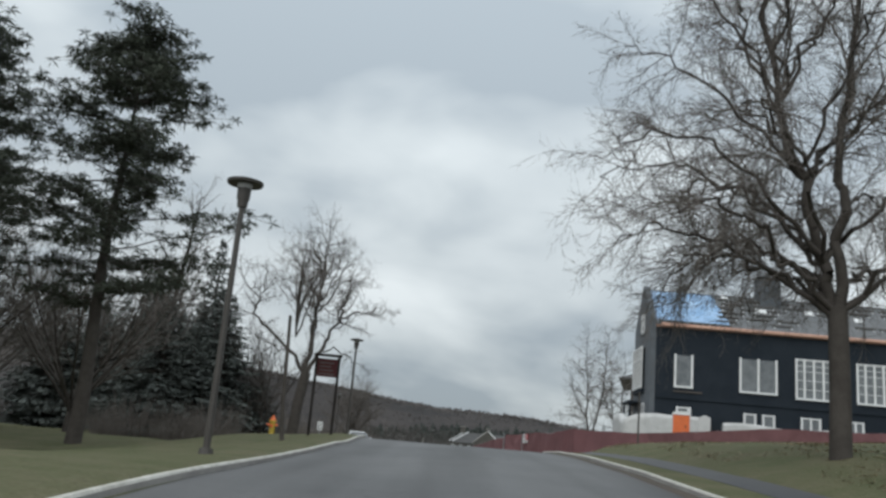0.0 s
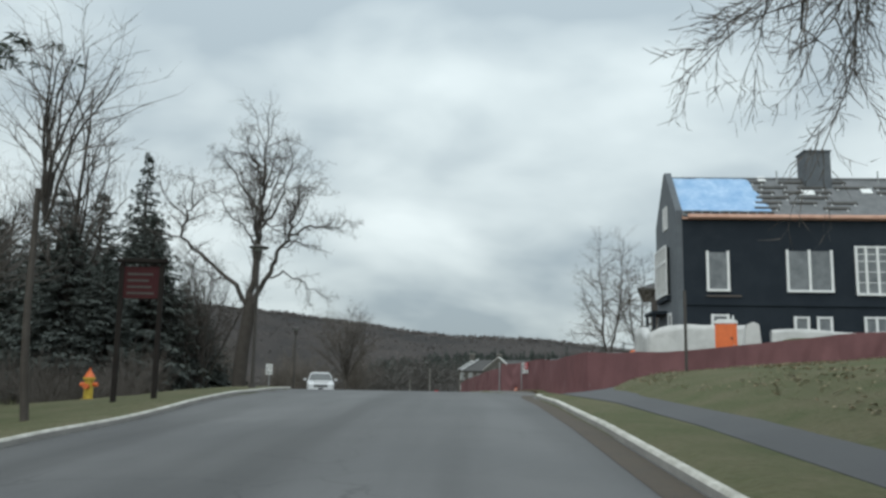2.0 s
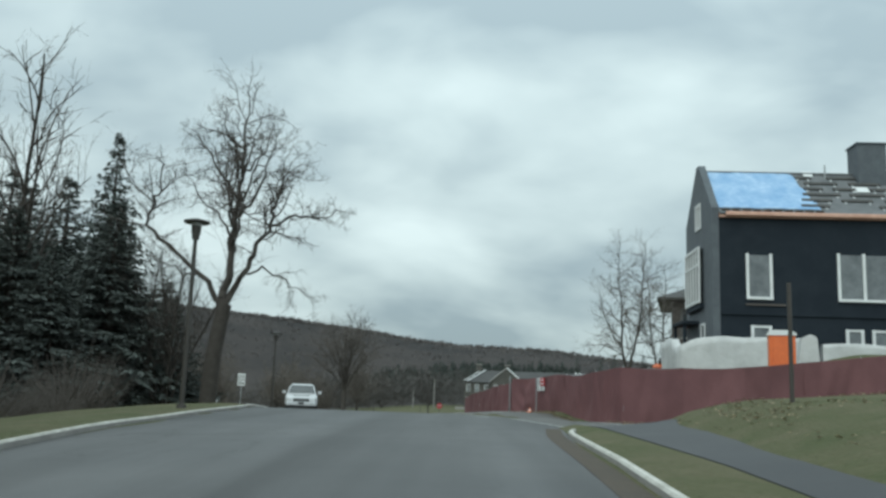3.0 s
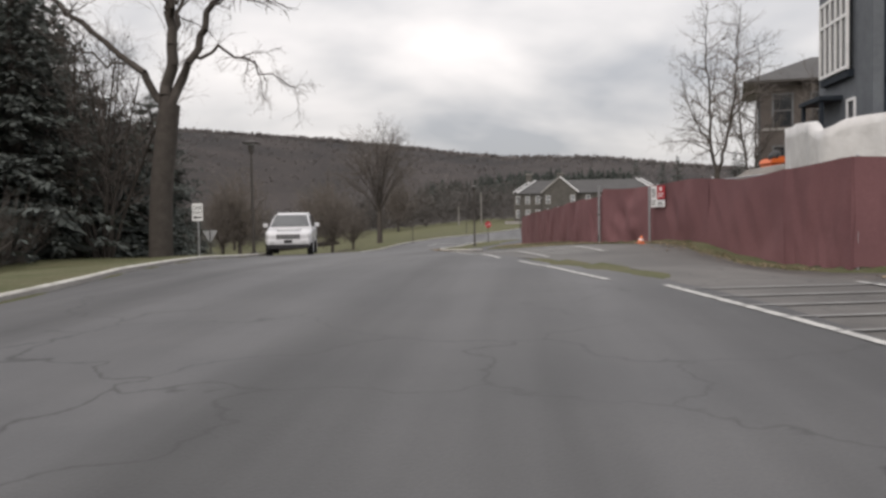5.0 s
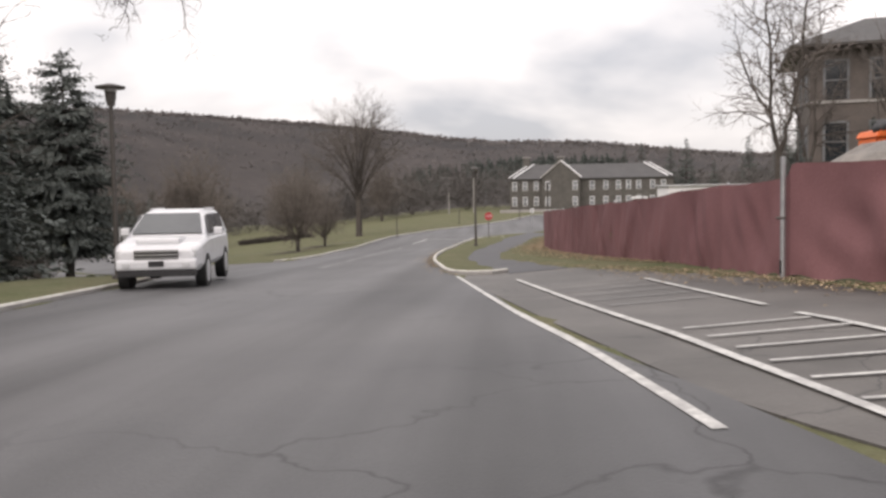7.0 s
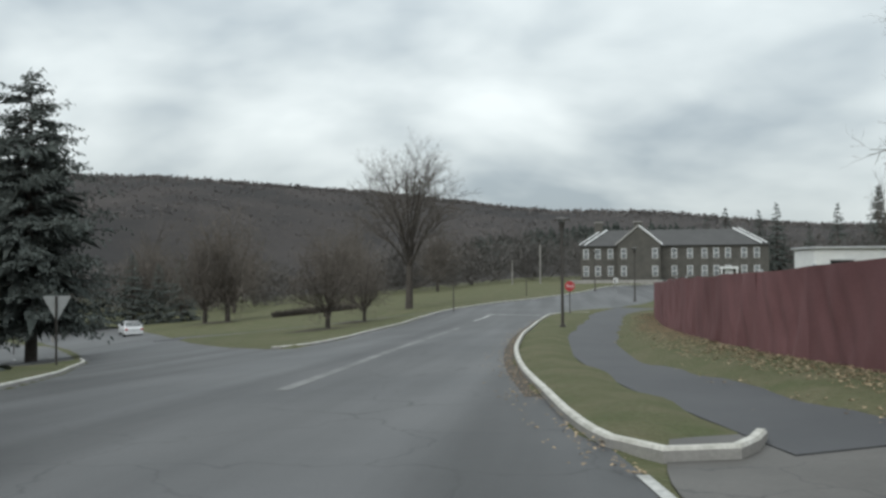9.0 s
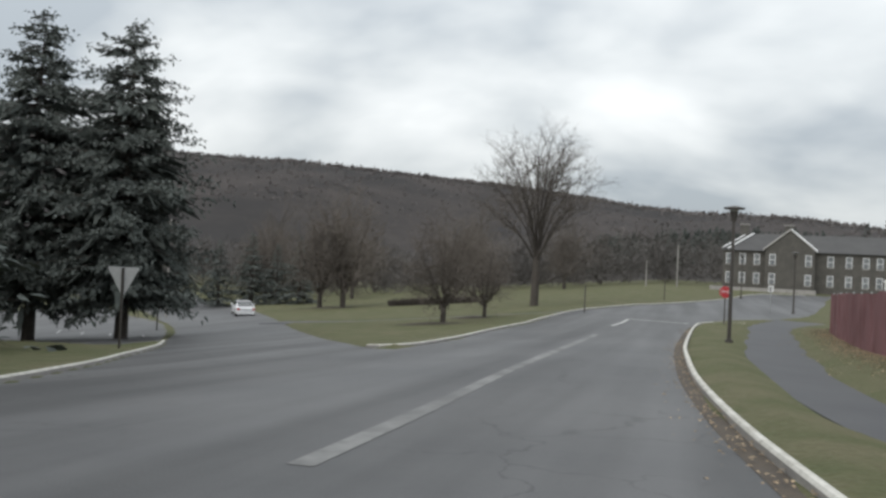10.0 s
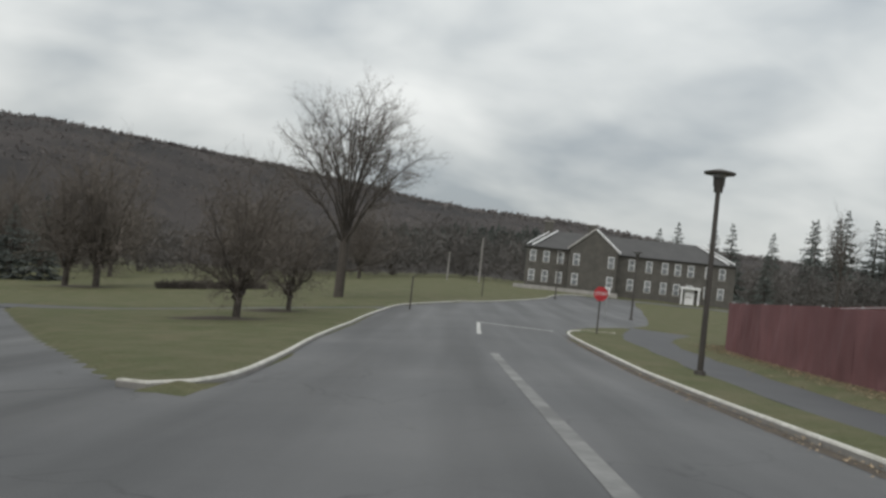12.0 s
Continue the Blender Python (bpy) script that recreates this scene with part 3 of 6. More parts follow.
# ---- the house under renovation ----
def window(parent, x0, z0, x1, z1, y, bars=(), rows=(), deep=0.12, head=True, name="window"):
    """A sash window in a wall that faces -y: white casing, sill, glass and bars."""
    w = part(name, slab(x0 + 0.16, y - 0.015, z0 + 0.16, x1 - 0.16, y + 0.02, z1 - 0.1), PALE_PANE, parent, "grey film-covered window with white casing")
    for a, b in ((x0, x0 + 0.2), (x1 - 0.2, x1)):
        part("casing", slab(a, y - deep, z0, b, y + 0.02, z1, bevel=0.015), WHITE, w, "white casing board")
    part("sill", slab(x0, y - deep - 0.06, z0 - 0.02, x1, y + 0.02, z0 + 0.17, bevel=0.015), WHITE, w, "white sill")
    if head:
        part("head_casing", slab(x0 + 0.2, y - deep + 0.02, z1 - 0.16, x1 - 0.2, y + 0.02, z1 - 0.02), WHITE, w, "white head casing")
    for b in bars:
        part("mullion", slab(b - 0.1, y - deep + 0.01, z0 + 0.16, b + 0.1, y + 0.02, z1, bevel=0.01), WHITE, w, "white mullion")
    for r in rows:
        part("glazing_bar", slab(x0 + 0.2, y - 0.05, r - 0.03, x1 - 0.2, y + 0.02, r + 0.03), WHITE, w, "white glazing bar")
    return w


# the house stands a little askew to the road
HOUSE_AT = pose(21.41, 85.96, 4.236, 0, 0, -1.93) @ Matrix.Scale(1.028, 4) @ pose(-20.65, -84.3, -4.2)
house = thing("house_under_renovation", "tall gabled house in blue-black sheathing with white windows and torn-up roof", "house", HOUSE_AT)
HX0, HX1, HY0, HY1, EAVE, TOP = 20.65, 66.0, 84.3, 92.4, 16.3, 20.1
HRY = (HY0 + HY1) / 2
bm = bmesh.new()
outline = [(HY0, 4.2), (HY1, 4.2), (HY1, EAVE), (HRY, TOP), (HY0, EAVE)]
a = [bm.verts.new((HX0 + 0.35, y, z)) for y, z in outline]
b = [bm.verts.new((HX1, y, z)) for y, z in outline]
bm.faces.new(a)
bm.faces.new(b[::-1])
for k in range(5):
    j = (k + 1) % 5
    bm.faces.new((a[j], a[k], b[k], b[j]))
bmesh.ops.recalc_face_normals(bm, faces=bm.faces)
part("wall", bm, SHEATH, house)
# gable wall with its raised parapet
bm = bmesh.new()
gable = [(HY0 - 0.05, 4.2), (HY1 + 0.05, 4.2), (HY1 + 0.05, EAVE + 0.3), (HRY + 0.35, TOP + 0.5), (HRY - 0.35, TOP + 0.5), (HY0 - 0.05, EAVE + 0.3)]
a = [bm.verts.new((HX0, y, z)) for y, z in gable]
b = [bm.verts.new((HX0 + 0.5, y, z)) for y, z in gable]
bm.faces.new(a)
bm.faces.new(b[::-1])
for k in range(6):
    j = (k + 1) % 6
    bm.faces.new((a[j], a[k], b[k], b[j]))
bmesh.ops.recalc_face_normals(bm, faces=bm.faces)
part("gable_wall", bm, SLATE, house, "grey-blue gable wall with a raised parapet")


def roof_y(f):
    return HY0 - 0.35 + (HRY - HY0 + 0.35) * f


def roof_z(f):
    return EAVE - 0.25 + (TOP - EAVE + 0.25) * f


def roof_piece(name, x0, x1, f0, f1, lift, thick, mat, label=""):
    bm = bmesh.new()
    n = Vector((0, -(TOP - EAVE), HRY - HY0)).normalized()
    v = []
    for o in (lift, lift + thick):
        for x, f in ((x0, f0), (x1, f0), (x1, f1), (x0, f1)):
            v.append(bm.verts.new(Vector((x, roof_y(f), roof_z(f))) + n * o))
    for q in ((3, 2, 1, 0), (4, 5, 6, 7), (0, 1, 5, 4), (1, 2, 6, 5), (2, 3, 7, 6), (3, 0, 4, 7)):
        bm.faces.new([v[k] for k in q])
    return part(name, bm, mat, house, label)


roof_piece("roof", HX0 + 0.5, HX1, 0, 1, 0.0, 0.12, SHINGLE, "grey roof underlay with missing shingles")
bm = bmesh.new()
for x, f in ((HX0 + 0.5, 1), (HX1, 1), (HX1, 0), (HX0 + 0.5, 0)):
    bm.verts.new((x, 2 * HRY - roof_y(f), roof_z(f) + 0.1))
bm.verts.ensure_lookup_table()
bm.faces.new(bm.verts)
part("back_roof", bm, SHINGLE, house)
# tarpaulin with a slightly slanted, rumpled edge
rng = random.Random(5)
bm = bmesh.new()
n = Vector((0, -(TOP - EAVE), HRY - HY0)).normalized()
rows = []
for j in range(9):
    f = 0.1 + 0.9 * j / 8
    row = []
    for k in range(17):
        x = HX0 + 0.55 + (7.1 - 0.9 * f + 0.12 * math.sin(j * 2.1)) * k / 16
        row.append(bm.verts.new(Vector((x, roof_y(f), roof_z(f))) + n * (0.17 + 0.05 * rng.random())))
    rows.append(row)
for r0, r1 in zip(rows, rows[1:]):
    for k in range(16):
        bm.faces.new((r0[k], r0[k + 1], r1[k + 1], r1[k]))
part("tarpaulin", bm, TARP, house, "sky-blue tarpaulin over the roof end", smooth=True)
for k in range(10):
    x = HX0 + 0.7 + k * 0.72
    roof_piece("batten_block", x, x + 0.5, 0.045, 0.075, 0.14, 0.12, BATTEN, "dark roof jack")
for row in range(6):
    f = 0.16 + row * 0.14
    x = 27.0 + (0.5 * row if row < 5 else 1.0) * 0.55
    while x < 60:
        run = rng.uniform(1.2, 2.7)
        if rng.random() < (0.85 if x < 33 else 0.45):
            roof_piece("staging_plank", x, x + run, f, f + 0.05, 0.14, 0.09, BATTEN, "dark roof staging plank")
            roof_piece("staging_bracket", x + 0.15, x + 0.3, f - 0.04, f + 0.05, 0.06, 0.1, ALU, "pale roof bracket")
            roof_piece("staging_bracket", x + run - 0.3, x + run - 0.15, f - 0.04, f + 0.05, 0.06, 0.1, ALU, "pale roof bracket")
        x += run + rng.uniform(0.3, 1.2)
for x, f in ((31.4, 0.55), (32.8, 0.82), (36.3, 0.6), (28.4, 0.93), (41, 0.5)):
    roof_piece("loose_slate", x, x + rng.uniform(0.5, 1.1), f, f + 0.12, 0.14, 0.05, WHITE, "pale loose roofing sheet")
part("ridge_cap", slab(HX0 + 0.5, HRY - 0.2, TOP + 0.02, HX1, HRY + 0.2, TOP + 0.2, bevel=0.04), SHINGLE, house)
part("gutter", slab(HX0 + 0.9, HY0 - 0.52, EAVE - 0.34, HX1, HY0 - 0.28, EAVE - 0.05, bevel=0.05), COPPER, house, "new copper gutter")
part("fascia", slab(HX0 + 0.5, HY0 - 0.28, EAVE - 0.42, HX1, HY0 - 0.01, EAVE - 0.1), COPPER, house, "bare copper-coloured fascia board")
part("chimney", slab(32.05, HRY - 1.2, 18.3, 34.15, HRY + 0.7, 22.3, bevel=0.04), SLATE, house, "square slate-clad chimney")
part("chimney_cap", slab(31.97, HRY - 1.28, 22.3, 34.23, HRY + 0.8, 22.42), SLATE, house)
for x in (29.9, 38.2):
    bm = bmesh.new()
    cyl(bm, x, HRY - 0.5, TOP - 0.4, TOP + 0.7, 0.06)
    part("vent_pipe", bm, STEEL, house)
window(house, 22.95, 10.15, 24.75, 13.35, HY0, head=False)
window(house, 29.15, 10.15, 32.75, 13.5, HY0, bars=(30.95,), head=False)
window(house, 34.45, 9.95, 37.9, 13.85, HY0, bars=(35.3, 36.2, 37.1), rows=(10.95, 11.8, 12.65, 13.2))
window(house, 40.2, 9.95, 43.6, 13.85, HY0, bars=(41.05, 41.9, 42.75), rows=(10.95, 11.8, 12.65, 13.2))
window(house, 47.0, 10.1, 50.4, 13.6, HY0, bars=(48.7,))
for x0, x1, zt in ((23.2, 24.6, 8.35), (29.55, 30.75, 8.25), (31.3, 32.5, 8.25), (34.9, 36.8, 8.3), (39.2, 40.8, 8.3), (43, 44.6, 8.3)):
    window(house, x0, 6.9, x1, zt, HY0, bars=((x0 + x1) / 2,) if x1 - x0 > 1.5 else (), name="basement_window")
part("belt_course", slab(HX0 + 0.55, HY0 - 0.12, 9.05, HX1, HY0 - 0.003, 9.3), SHEATH, house)
part("board", slab(22.9, HY0 - 0.1, 9.72, 25.6, HY0 - 0.004, 9.85), BRICK, house, "rust-brown board under the window")


# bay window on the gable and the attic window above it
def gable_window(y0, z0, y1, z1, cols, rows, out, drop=0.0):
    x = HX0 - out
    w = part("bay_window", slab(x + 0.05, y0 + 0.1, z0 + 0.1, HX0 + 0.02, y1 - 0.1, z1 - 0.1), GLASSDARK, house, "white gridded bay window")
    for k in range(cols + 1):
        y = y0 + (y1 - y0) * k / cols
        part("mullion", slab(x - 0.04, y - 0.07, z0, x + 0.1, y + 0.07, z1), WHITE, w, "white mullion")
    for z in rows:
        part("transom", slab(x - 0.03, y0, z - 0.08, x + 0.1, y1, z + 0.08), WHITE, w, "white transom")
    return w


gable_window(86.9, 10.1, 91.2, 14.2, 5, (10.2, 12.9, 14.15), 0.35)
gable_window(87.5, 15.7, 88.9, 17.6, 2, (15.75, 17.55), 0.06)
part("bay_bracket", slab(HX0 - 0.3, 86.8, 9.7, HX0 + 0.02, 91.3, 10.05), SHEATH, house)
gable_window(86.6, 7.2, 87.7, 8.6, 1, (7.25, 8.55), 0.05)
part("porch_canopy", slab(HX0 - 1.2, 88.5, 8.7, HX0 + 0.02, 92.3, 8.95, bevel=0.03), SHEATH, house)
for y in (88.8, 92.0):
    part("porch_post", slab(HX0 - 1.1, y - 0.1, 4.4, HX0 - 0.9, y + 0.1, 8.7), SHEATH, house)


# ---- white wrapped enclosure at the foot of the house ----
def wrap_wall(pts, base_drop, top, label):
    """Sheeting hung over rails, rumpled between posts."""
    p = along(pts, 0.35)
    t = np.gradient(p, axis=0)
    t /= np.linalg.norm(t, axis=1)[:, None]
    side = np.stack([t[:, 1], -t[:, 0]], 1)
    ob = thing("wrapped_barrier", label, "construction barrier", HOUSE_AT)
    verts, faces, m = [], [], 7
    for k, (q, s) in enumerate(zip(p, side)):
        zb = h(*q) - base_drop
        zt = top(k / len(p))
        for j in range(m + 1):
            f = j / m
            o = 0.10 * math.sin(k * 0.9 + 1.3 * math.sin(k * 0.31)) * (1 - f * 0.6) + 0.05 * math.sin(k * 2.3 + j)
            verts.append((q[0] + s[0] * o, q[1] + s[1] * o, zb + (zt - zb) * f))
        verts.append((q[0] - s[0] * 0.5, q[1] - s[1] * 0.5, zt + 0.03))
    w = m + 2
    for k in range(len(p) - 1):
        for j in range(w - 1):
            faces.append((k * w + j, (k + 1) * w + j, (k + 1) * w + j + 1, k * w + j + 1))
    mesh_object("sheeting", verts, faces, WRAP, ob, smooth=True)
    for k in range(0, len(p), 7):
        q, s = p[k], side[k]
        bm = bmesh.new()
        rod(bm, (q[0] - s[0] * 0.3, q[1] - s[1] * 0.3, h(*q) - 0.1), (q[0] - s[0] * 0.3, q[1] - s[1] * 0.3, top(k / len(p)) - 0.05), 0.04)
        part("post", bm, STEEL, ob)
    return ob


wrap_wall([(18.5, 91.5), (18.2, 87), (18.15, 84.2), (18.6, 83.6), (22, 83.4), (26.2, 83.2)], 0.1, lambda f: 7.45 + 0.03 * math.sin(f * 40) - 0.75 * math.exp(-((f - 0.45) / 0.085) ** 2), "rumpled white plastic sheeting round the scaffold foot")
wrap_wall([(26.6, 80.5), (34, 80.5), (48, 80.5)], 0.1, lambda f: 6.9 + 0.12 * math.sin(f * 17), "low grey-white plastic sheeting along the house")

# ---- portable toilet ----
wc = thing("portable_toilet", "orange portable toilet with a white domed roof", "portable toilet", pose(19.6, 67.6, h(19.6, 67.6) - 0.02, 0, 0, -16))
part("body", slab(-0.62, -0.62, 0.12, 0.62, 0.62, 2.02, bevel=0.05), ORANGE, wc)
part("door", slab(-0.42, -0.66, 0.2, 0.42, -0.61, 1.95, bevel=0.02), ORANGE, wc, "orange plastic door")
part("skid", slab(-0.66, -0.66, 0, 0.66, 0.66, 0.12), DARK, wc, "black skid base")
bm = bmesh.new()
prism(bm, [(-0.68, 2.0), (0.68, 2.0), (0.66, 2.12), (0.4, 2.26), (-0.4, 2.26), (-0.66, 2.12)], -0.68, 0.68)
part("roof", bm, WHITE, wc, "white translucent domed roof")
bm = bmesh.new()
cyl(bm, 0.45, 0.45, 2.1, 2.55, 0.05)
part("vent_pipe", bm, WHITE, wc)
part("latch", slab(0.28, -0.69, 1.05, 0.36, -0.655, 1.2), DARK, wc)

tent = thing("covered_pallet", "pallet stack under a slumped white plastic cover", "covered pallet", pose(22.6, 72.0, h(22.6, 72) - 0.02, 0, 0, -12))
bm = bmesh.new()
prism(bm, [(-0.95, 0.1), (0.9, 0.1), (0.7, 1.75), (0.15, 1.95), (-0.6, 1.7)], -0.7, 0.7)
bmesh.ops.bevel(bm, geom=list(bm.edges), offset=0.06, segments=2, affect="EDGES")
part("cover", bm, WRAP, tent)
part("pallet", slab(-0.9, -0.6, 0, 0.9, 0.6, 0.12), BARK, tent)
tent.scale = (0.62, 0.62, 0.9)

# ---- gravel heap and orange dumpster behind the fence ----
rng = random.Random(11)
bm = bmesh.new()
rings = []
for j in range(7):
    f = j / 6
    ring = []
    for k in range(22):
        an = k / 22 * math.tau
        r = (1 - f) ** 0.42 * (1 + 0.12 * math.sin(3 * an + 1) + rng.uniform(-0.05, 0.05))
        x, y = 21.9 + 7.5 * r * math.cos(an), 97 + 5.0 * r * math.sin(an)
        ring.append(bm.verts.new((x, y, max(h(x, y) - 0.1, 0) * (1 - f) + f * 5.95 + rng.uniform(-0.12, 0.12) * (1 - f))))
    rings.append(ring)
for r0, r1 in zip(rings, rings[1:]):
    for k in range(22):
        bm.faces.new((r0[k], r0[(k + 1) % 22], r1[(k + 1) % 22], r1[k]))
bm.faces.new(rings[-1])
tagged(part("mound", bm, GRAVEL), "broad heap of grey-brown gravel behind the fence", "mound")
skip = thing("dumpster", "orange steel skip standing behind the gravel heap", "dumpster", pose(23.4, 104.6, h(23.1, 104.6) - 0.6, 0, 0, 6))
bm = bmesh.new()
prism(bm, [(-2.0, 0.5), (-1.7, 0.0), (1.7, 0.0), (2.0, 0.5), (2.0, 2.9), (-2.0, 2.9)], -1.0, 1.0)
bmesh.ops.bevel(bm, geom=list(bm.edges), offset=0.12, segments=2, affect="EDGES")
part("hull", bm, ORANGE, skip)
for x in (-1.4, -0.5, 0.5, 1.4):
    part("rib", slab(x - 0.06, -1.1, 0.3, x + 0.06, -1.0, 2.85), ORANGE, skip)
bm = bmesh.new()
prism(bm, [(-2.08, 2.85), (2.08, 2.85), (2.02, 3.12), (1.5, 3.3), (-1.2, 3.34), (-1.9, 3.2)], -1.1, 1.1)
bmesh.ops.bevel(bm, geom=list(bm.edges), offset=0.06, segments=2, affect="EDGES")
part("cover", bm, ORANGE, skip, "rounded orange cover")
bm = bmesh.new()
bmesh.ops.create_icosphere(bm, subdivisions=3, radius=0.5, matrix=Matrix.Translation((-1.55, -0.6, 3.3)) @ Matrix.Diagonal((0.85, 1.0, 0.95, 1)))
for v in bm.verts:
    v.co += Vector((math.sin(v.co.z * 9), math.sin(v.co.x * 8), math.sin(v.co.y * 7 + v.co.x * 5))) * 0.05
part("rubbish_bag", bm, DARK, skip, "black rubbish bag heaped on top", smooth=True)

# ---- office trailer ----
tr = thing("site_trailer", "white site office trailer with dark windows behind the fence", "trailer", pose(14.6, 123.0, h(16, 124), 0, 0, 6))
part("body", slab(0, 0, 0.45, 11, 3, 2.85, bevel=0.05), WHITE, tr)
part("roof", slab(-0.15, -0.15, 2.85, 11.15, 3.15, 2.97, bevel=0.03), ALU, tr)
for x in (0.9, 3.6, 8.0):
    w = part("window", slab(x, -0.04, 1.3, x + 1.3, 0.02, 2.2), GLASSDARK, tr)
    part("frame", slab(x - 0.06, -0.06, 2.2, x + 1.36, 0.02, 2.28), ALU, w)
part("door", slab(6.0, -0.05, 0.5, 6.95, 0.02, 2.5, bevel=0.02), ALU, tr)
part("chassis", slab(0.2, 0.2, 0.1, 10.8, 2.8, 0.45), BLACK, tr)
for x in (2.5, 8.5):
    part("block_pier", slab(x, 0.5, -0.6, x + 0.5, 2.5, 0.2), CONCRETE, tr)


# ---- maroon construction fence ----
FENCE = [(44, 64.0), (32, 61.5), (20, 59.6), (12.5, 58.6), (10.0, 58.3), (9.2, 60.0), (8.4, 63.6), (7.6, 67.2), (6.45, 70.9), (5.6, 75.5), (4.9, 81), (4.35, 87), (4.05, 93), (4.1, 100), (4.5, 107), (5.2, 116), (6.0, 125), (7.0, 129.5), (12, 131.2), (22, 132), (36, 131)]
fence = thing("construction_fence", "chain-link construction fence covered in maroon windscreen fabric", "fence")
fpts = along(FENCE, 3.0)


def tall_at(q):
    """The fence is lower past the gate, where the path dips."""
    return float(np.interp(q[1], (58.6, 60, 62, 63.6, 66.9, 70.8, 70.88, 78, 84, 90, 98, 106, 116), (2.26, 2.10, 1.87, 1.78, 1.72, 1.88, 1.66, 1.62, 1.68, 1.72, 1.85, 2.02, 2.14)))


for k, (a, b) in enumerate(zip(fpts, fpts[1:])):
    d = b - a
    n = np.array((d[1], -d[0])) / np.linalg.norm(d)
    rng = random.Random(100 + k)
    swag = 0.03 if 66 < (a[1] + b[1]) / 2 < 71 and a[0] < 9 else 0.008
    sag, ph, am, fold = rng.uniform(0.0, 0.05), rng.uniform(0, 6), rng.uniform(0.012, 0.035), rng.choice((-1, 1)) * rng.uniform(3, 7)
    crease, lean0, lean = rng.uniform(0.035, 0.08), rng.uniform(0.15, 0.6), rng.choice((-1, 1)) * rng.uniform(0.25, 0.55)
    verts, faces, cols, rws = [], [], 30, 10
    for i in range(cols + 1):
        u = i / cols
        q = a + d * (u * 1.02 - 0.01)
        zb = h(*q) + 0.06
        for j in range(rws + 1):
            f = j / rws
            o = am * math.sin(u * 9 + ph + 2.5 * f) * math.sin(math.pi * u) * (0.4 + 0.6 * math.sin(math.pi * f)) + (0.022 * math.sin(u * 26 + fold * f + ph) * math.sin(math.pi * f) + 0.015 * math.sin(u * 41 - fold * 1.7 * f) * (1 - f)) * math.sin(math.pi * u) + 0.025 * math.sin(f * 5 + u * 4 + ph) * math.sin(math.pi * u) + crease * max(0.0, 1 - abs(u - lean0 - lean * f) * 7) * (1 - f) ** 0.5 + crease * 0.7 * max(0.0, 1 - abs(u - lean0 - 0.35 + lean * 0.8 * f) * 9) * f ** 0.5
            o += swag * math.sin(15 * (f - 0.4 * (2 * u - 0.9) ** 2) + ph) * math.sin(math.pi * u) * (1.15 - f)
            zt = h(*q) + tall_at(q) - sag * math.sin(math.pi * u)
            verts.append((q[0] + n[0] * o, q[1] + n[1] * o, zb + (zt - zb) * f + 0.03 * math.sin(u * 21 + ph) * (1 - f)))
    for i in range(cols):
        for j in range(rws):
            c = i * (rws + 1) + j
            faces.append((c, c + rws + 1, c + rws + 2, c + 1))
    panel = mesh_object("fabric_panel", verts, faces, MESH, fence, smooth=True)
    za, zb = h(*a), h(*b)
    bm = bmesh.new()
    cyl(bm, a[0] + n[0] * 0.13, a[1] + n[1] * 0.13, za - 0.05, za + tall_at(a) + 0.0, 0.03)
    bmesh.ops.create_uvsphere(bm, u_segments=8, v_segments=5, radius=0.036, matrix=Matrix.Translation((a[0] + n[0] * 0.13, a[1] + n[1] * 0.13, za + tall_at(a) + 0.01)))
    part("post", bm, STEEL, fence)
    bm = bmesh.new()
    rod(bm, (a[0] + n[0] * 0.13, a[1] + n[1] * 0.13, za + tall_at(a) - 0.06), (b[0] + n[0] * 0.13, b[1] + n[1] * 0.13, zb + tall_at(b) - 0.06), 0.021)
    part("top_rail", bm, STEEL, fence)
# gate with its hinge post
gate = thing("fence_gate", "closed chain-link gate with sagging maroon fabric and steel frame", "gate", pose(6.35, 70.85, h(6.45, 70.9), 0, 0, 0))
bm = bmesh.new()
rod(bm, (0, 0, -0.02), (0, 0, 1.98), 0.045)
part("hinge_post", bm, STEEL, gate)
bm = bmesh.new()
rod(bm, (1.10, -3.82, -0.02), (1.10, -3.82, 1.84), 0.035)
part("latch_post", bm, STEEL, gate)
bm = bmesh.new()
rod(bm, (-0.1, 0.02, 1.0), (0.02, -0.06, 1.0), 0.02)
part("latch", bm, BRONZE, gate)
bm = bmesh.new()
rod(bm, (-0.04, -0.02, 0.1), (-0.04, -0.02, 0.32), 0.02)
part("drop_bolt", bm, BLACK, gate)


def board(name, label, category, w, hgt, m, back, plates):
    """A flat sheet sign with printed bars laid on its face; it faces -y."""
    s = thing(name, label, category, m)
    p = part("plate", slab(-w / 2, -0.006, 0, w / 2, 0.006, hgt, bevel=0.003), back, s)
    for x0, z0, x1, z1, mt in plates:
        part("print", slab(x0, -0.012, z0, x1, -0.0065, z1), mt, p)
    return s


def bars(x0, x1, z0, z1, n, mt, fill=0.55):
    step = (z1 - z0) / n
    rr = random.Random(n * 7 + int(z0 * 100))
    return [(x0, z0 + k * step, x0 + (x1 - x0) * rr.uniform(0.75, 1), z0 + k * step + step * fill, mt) for k in range(n)]


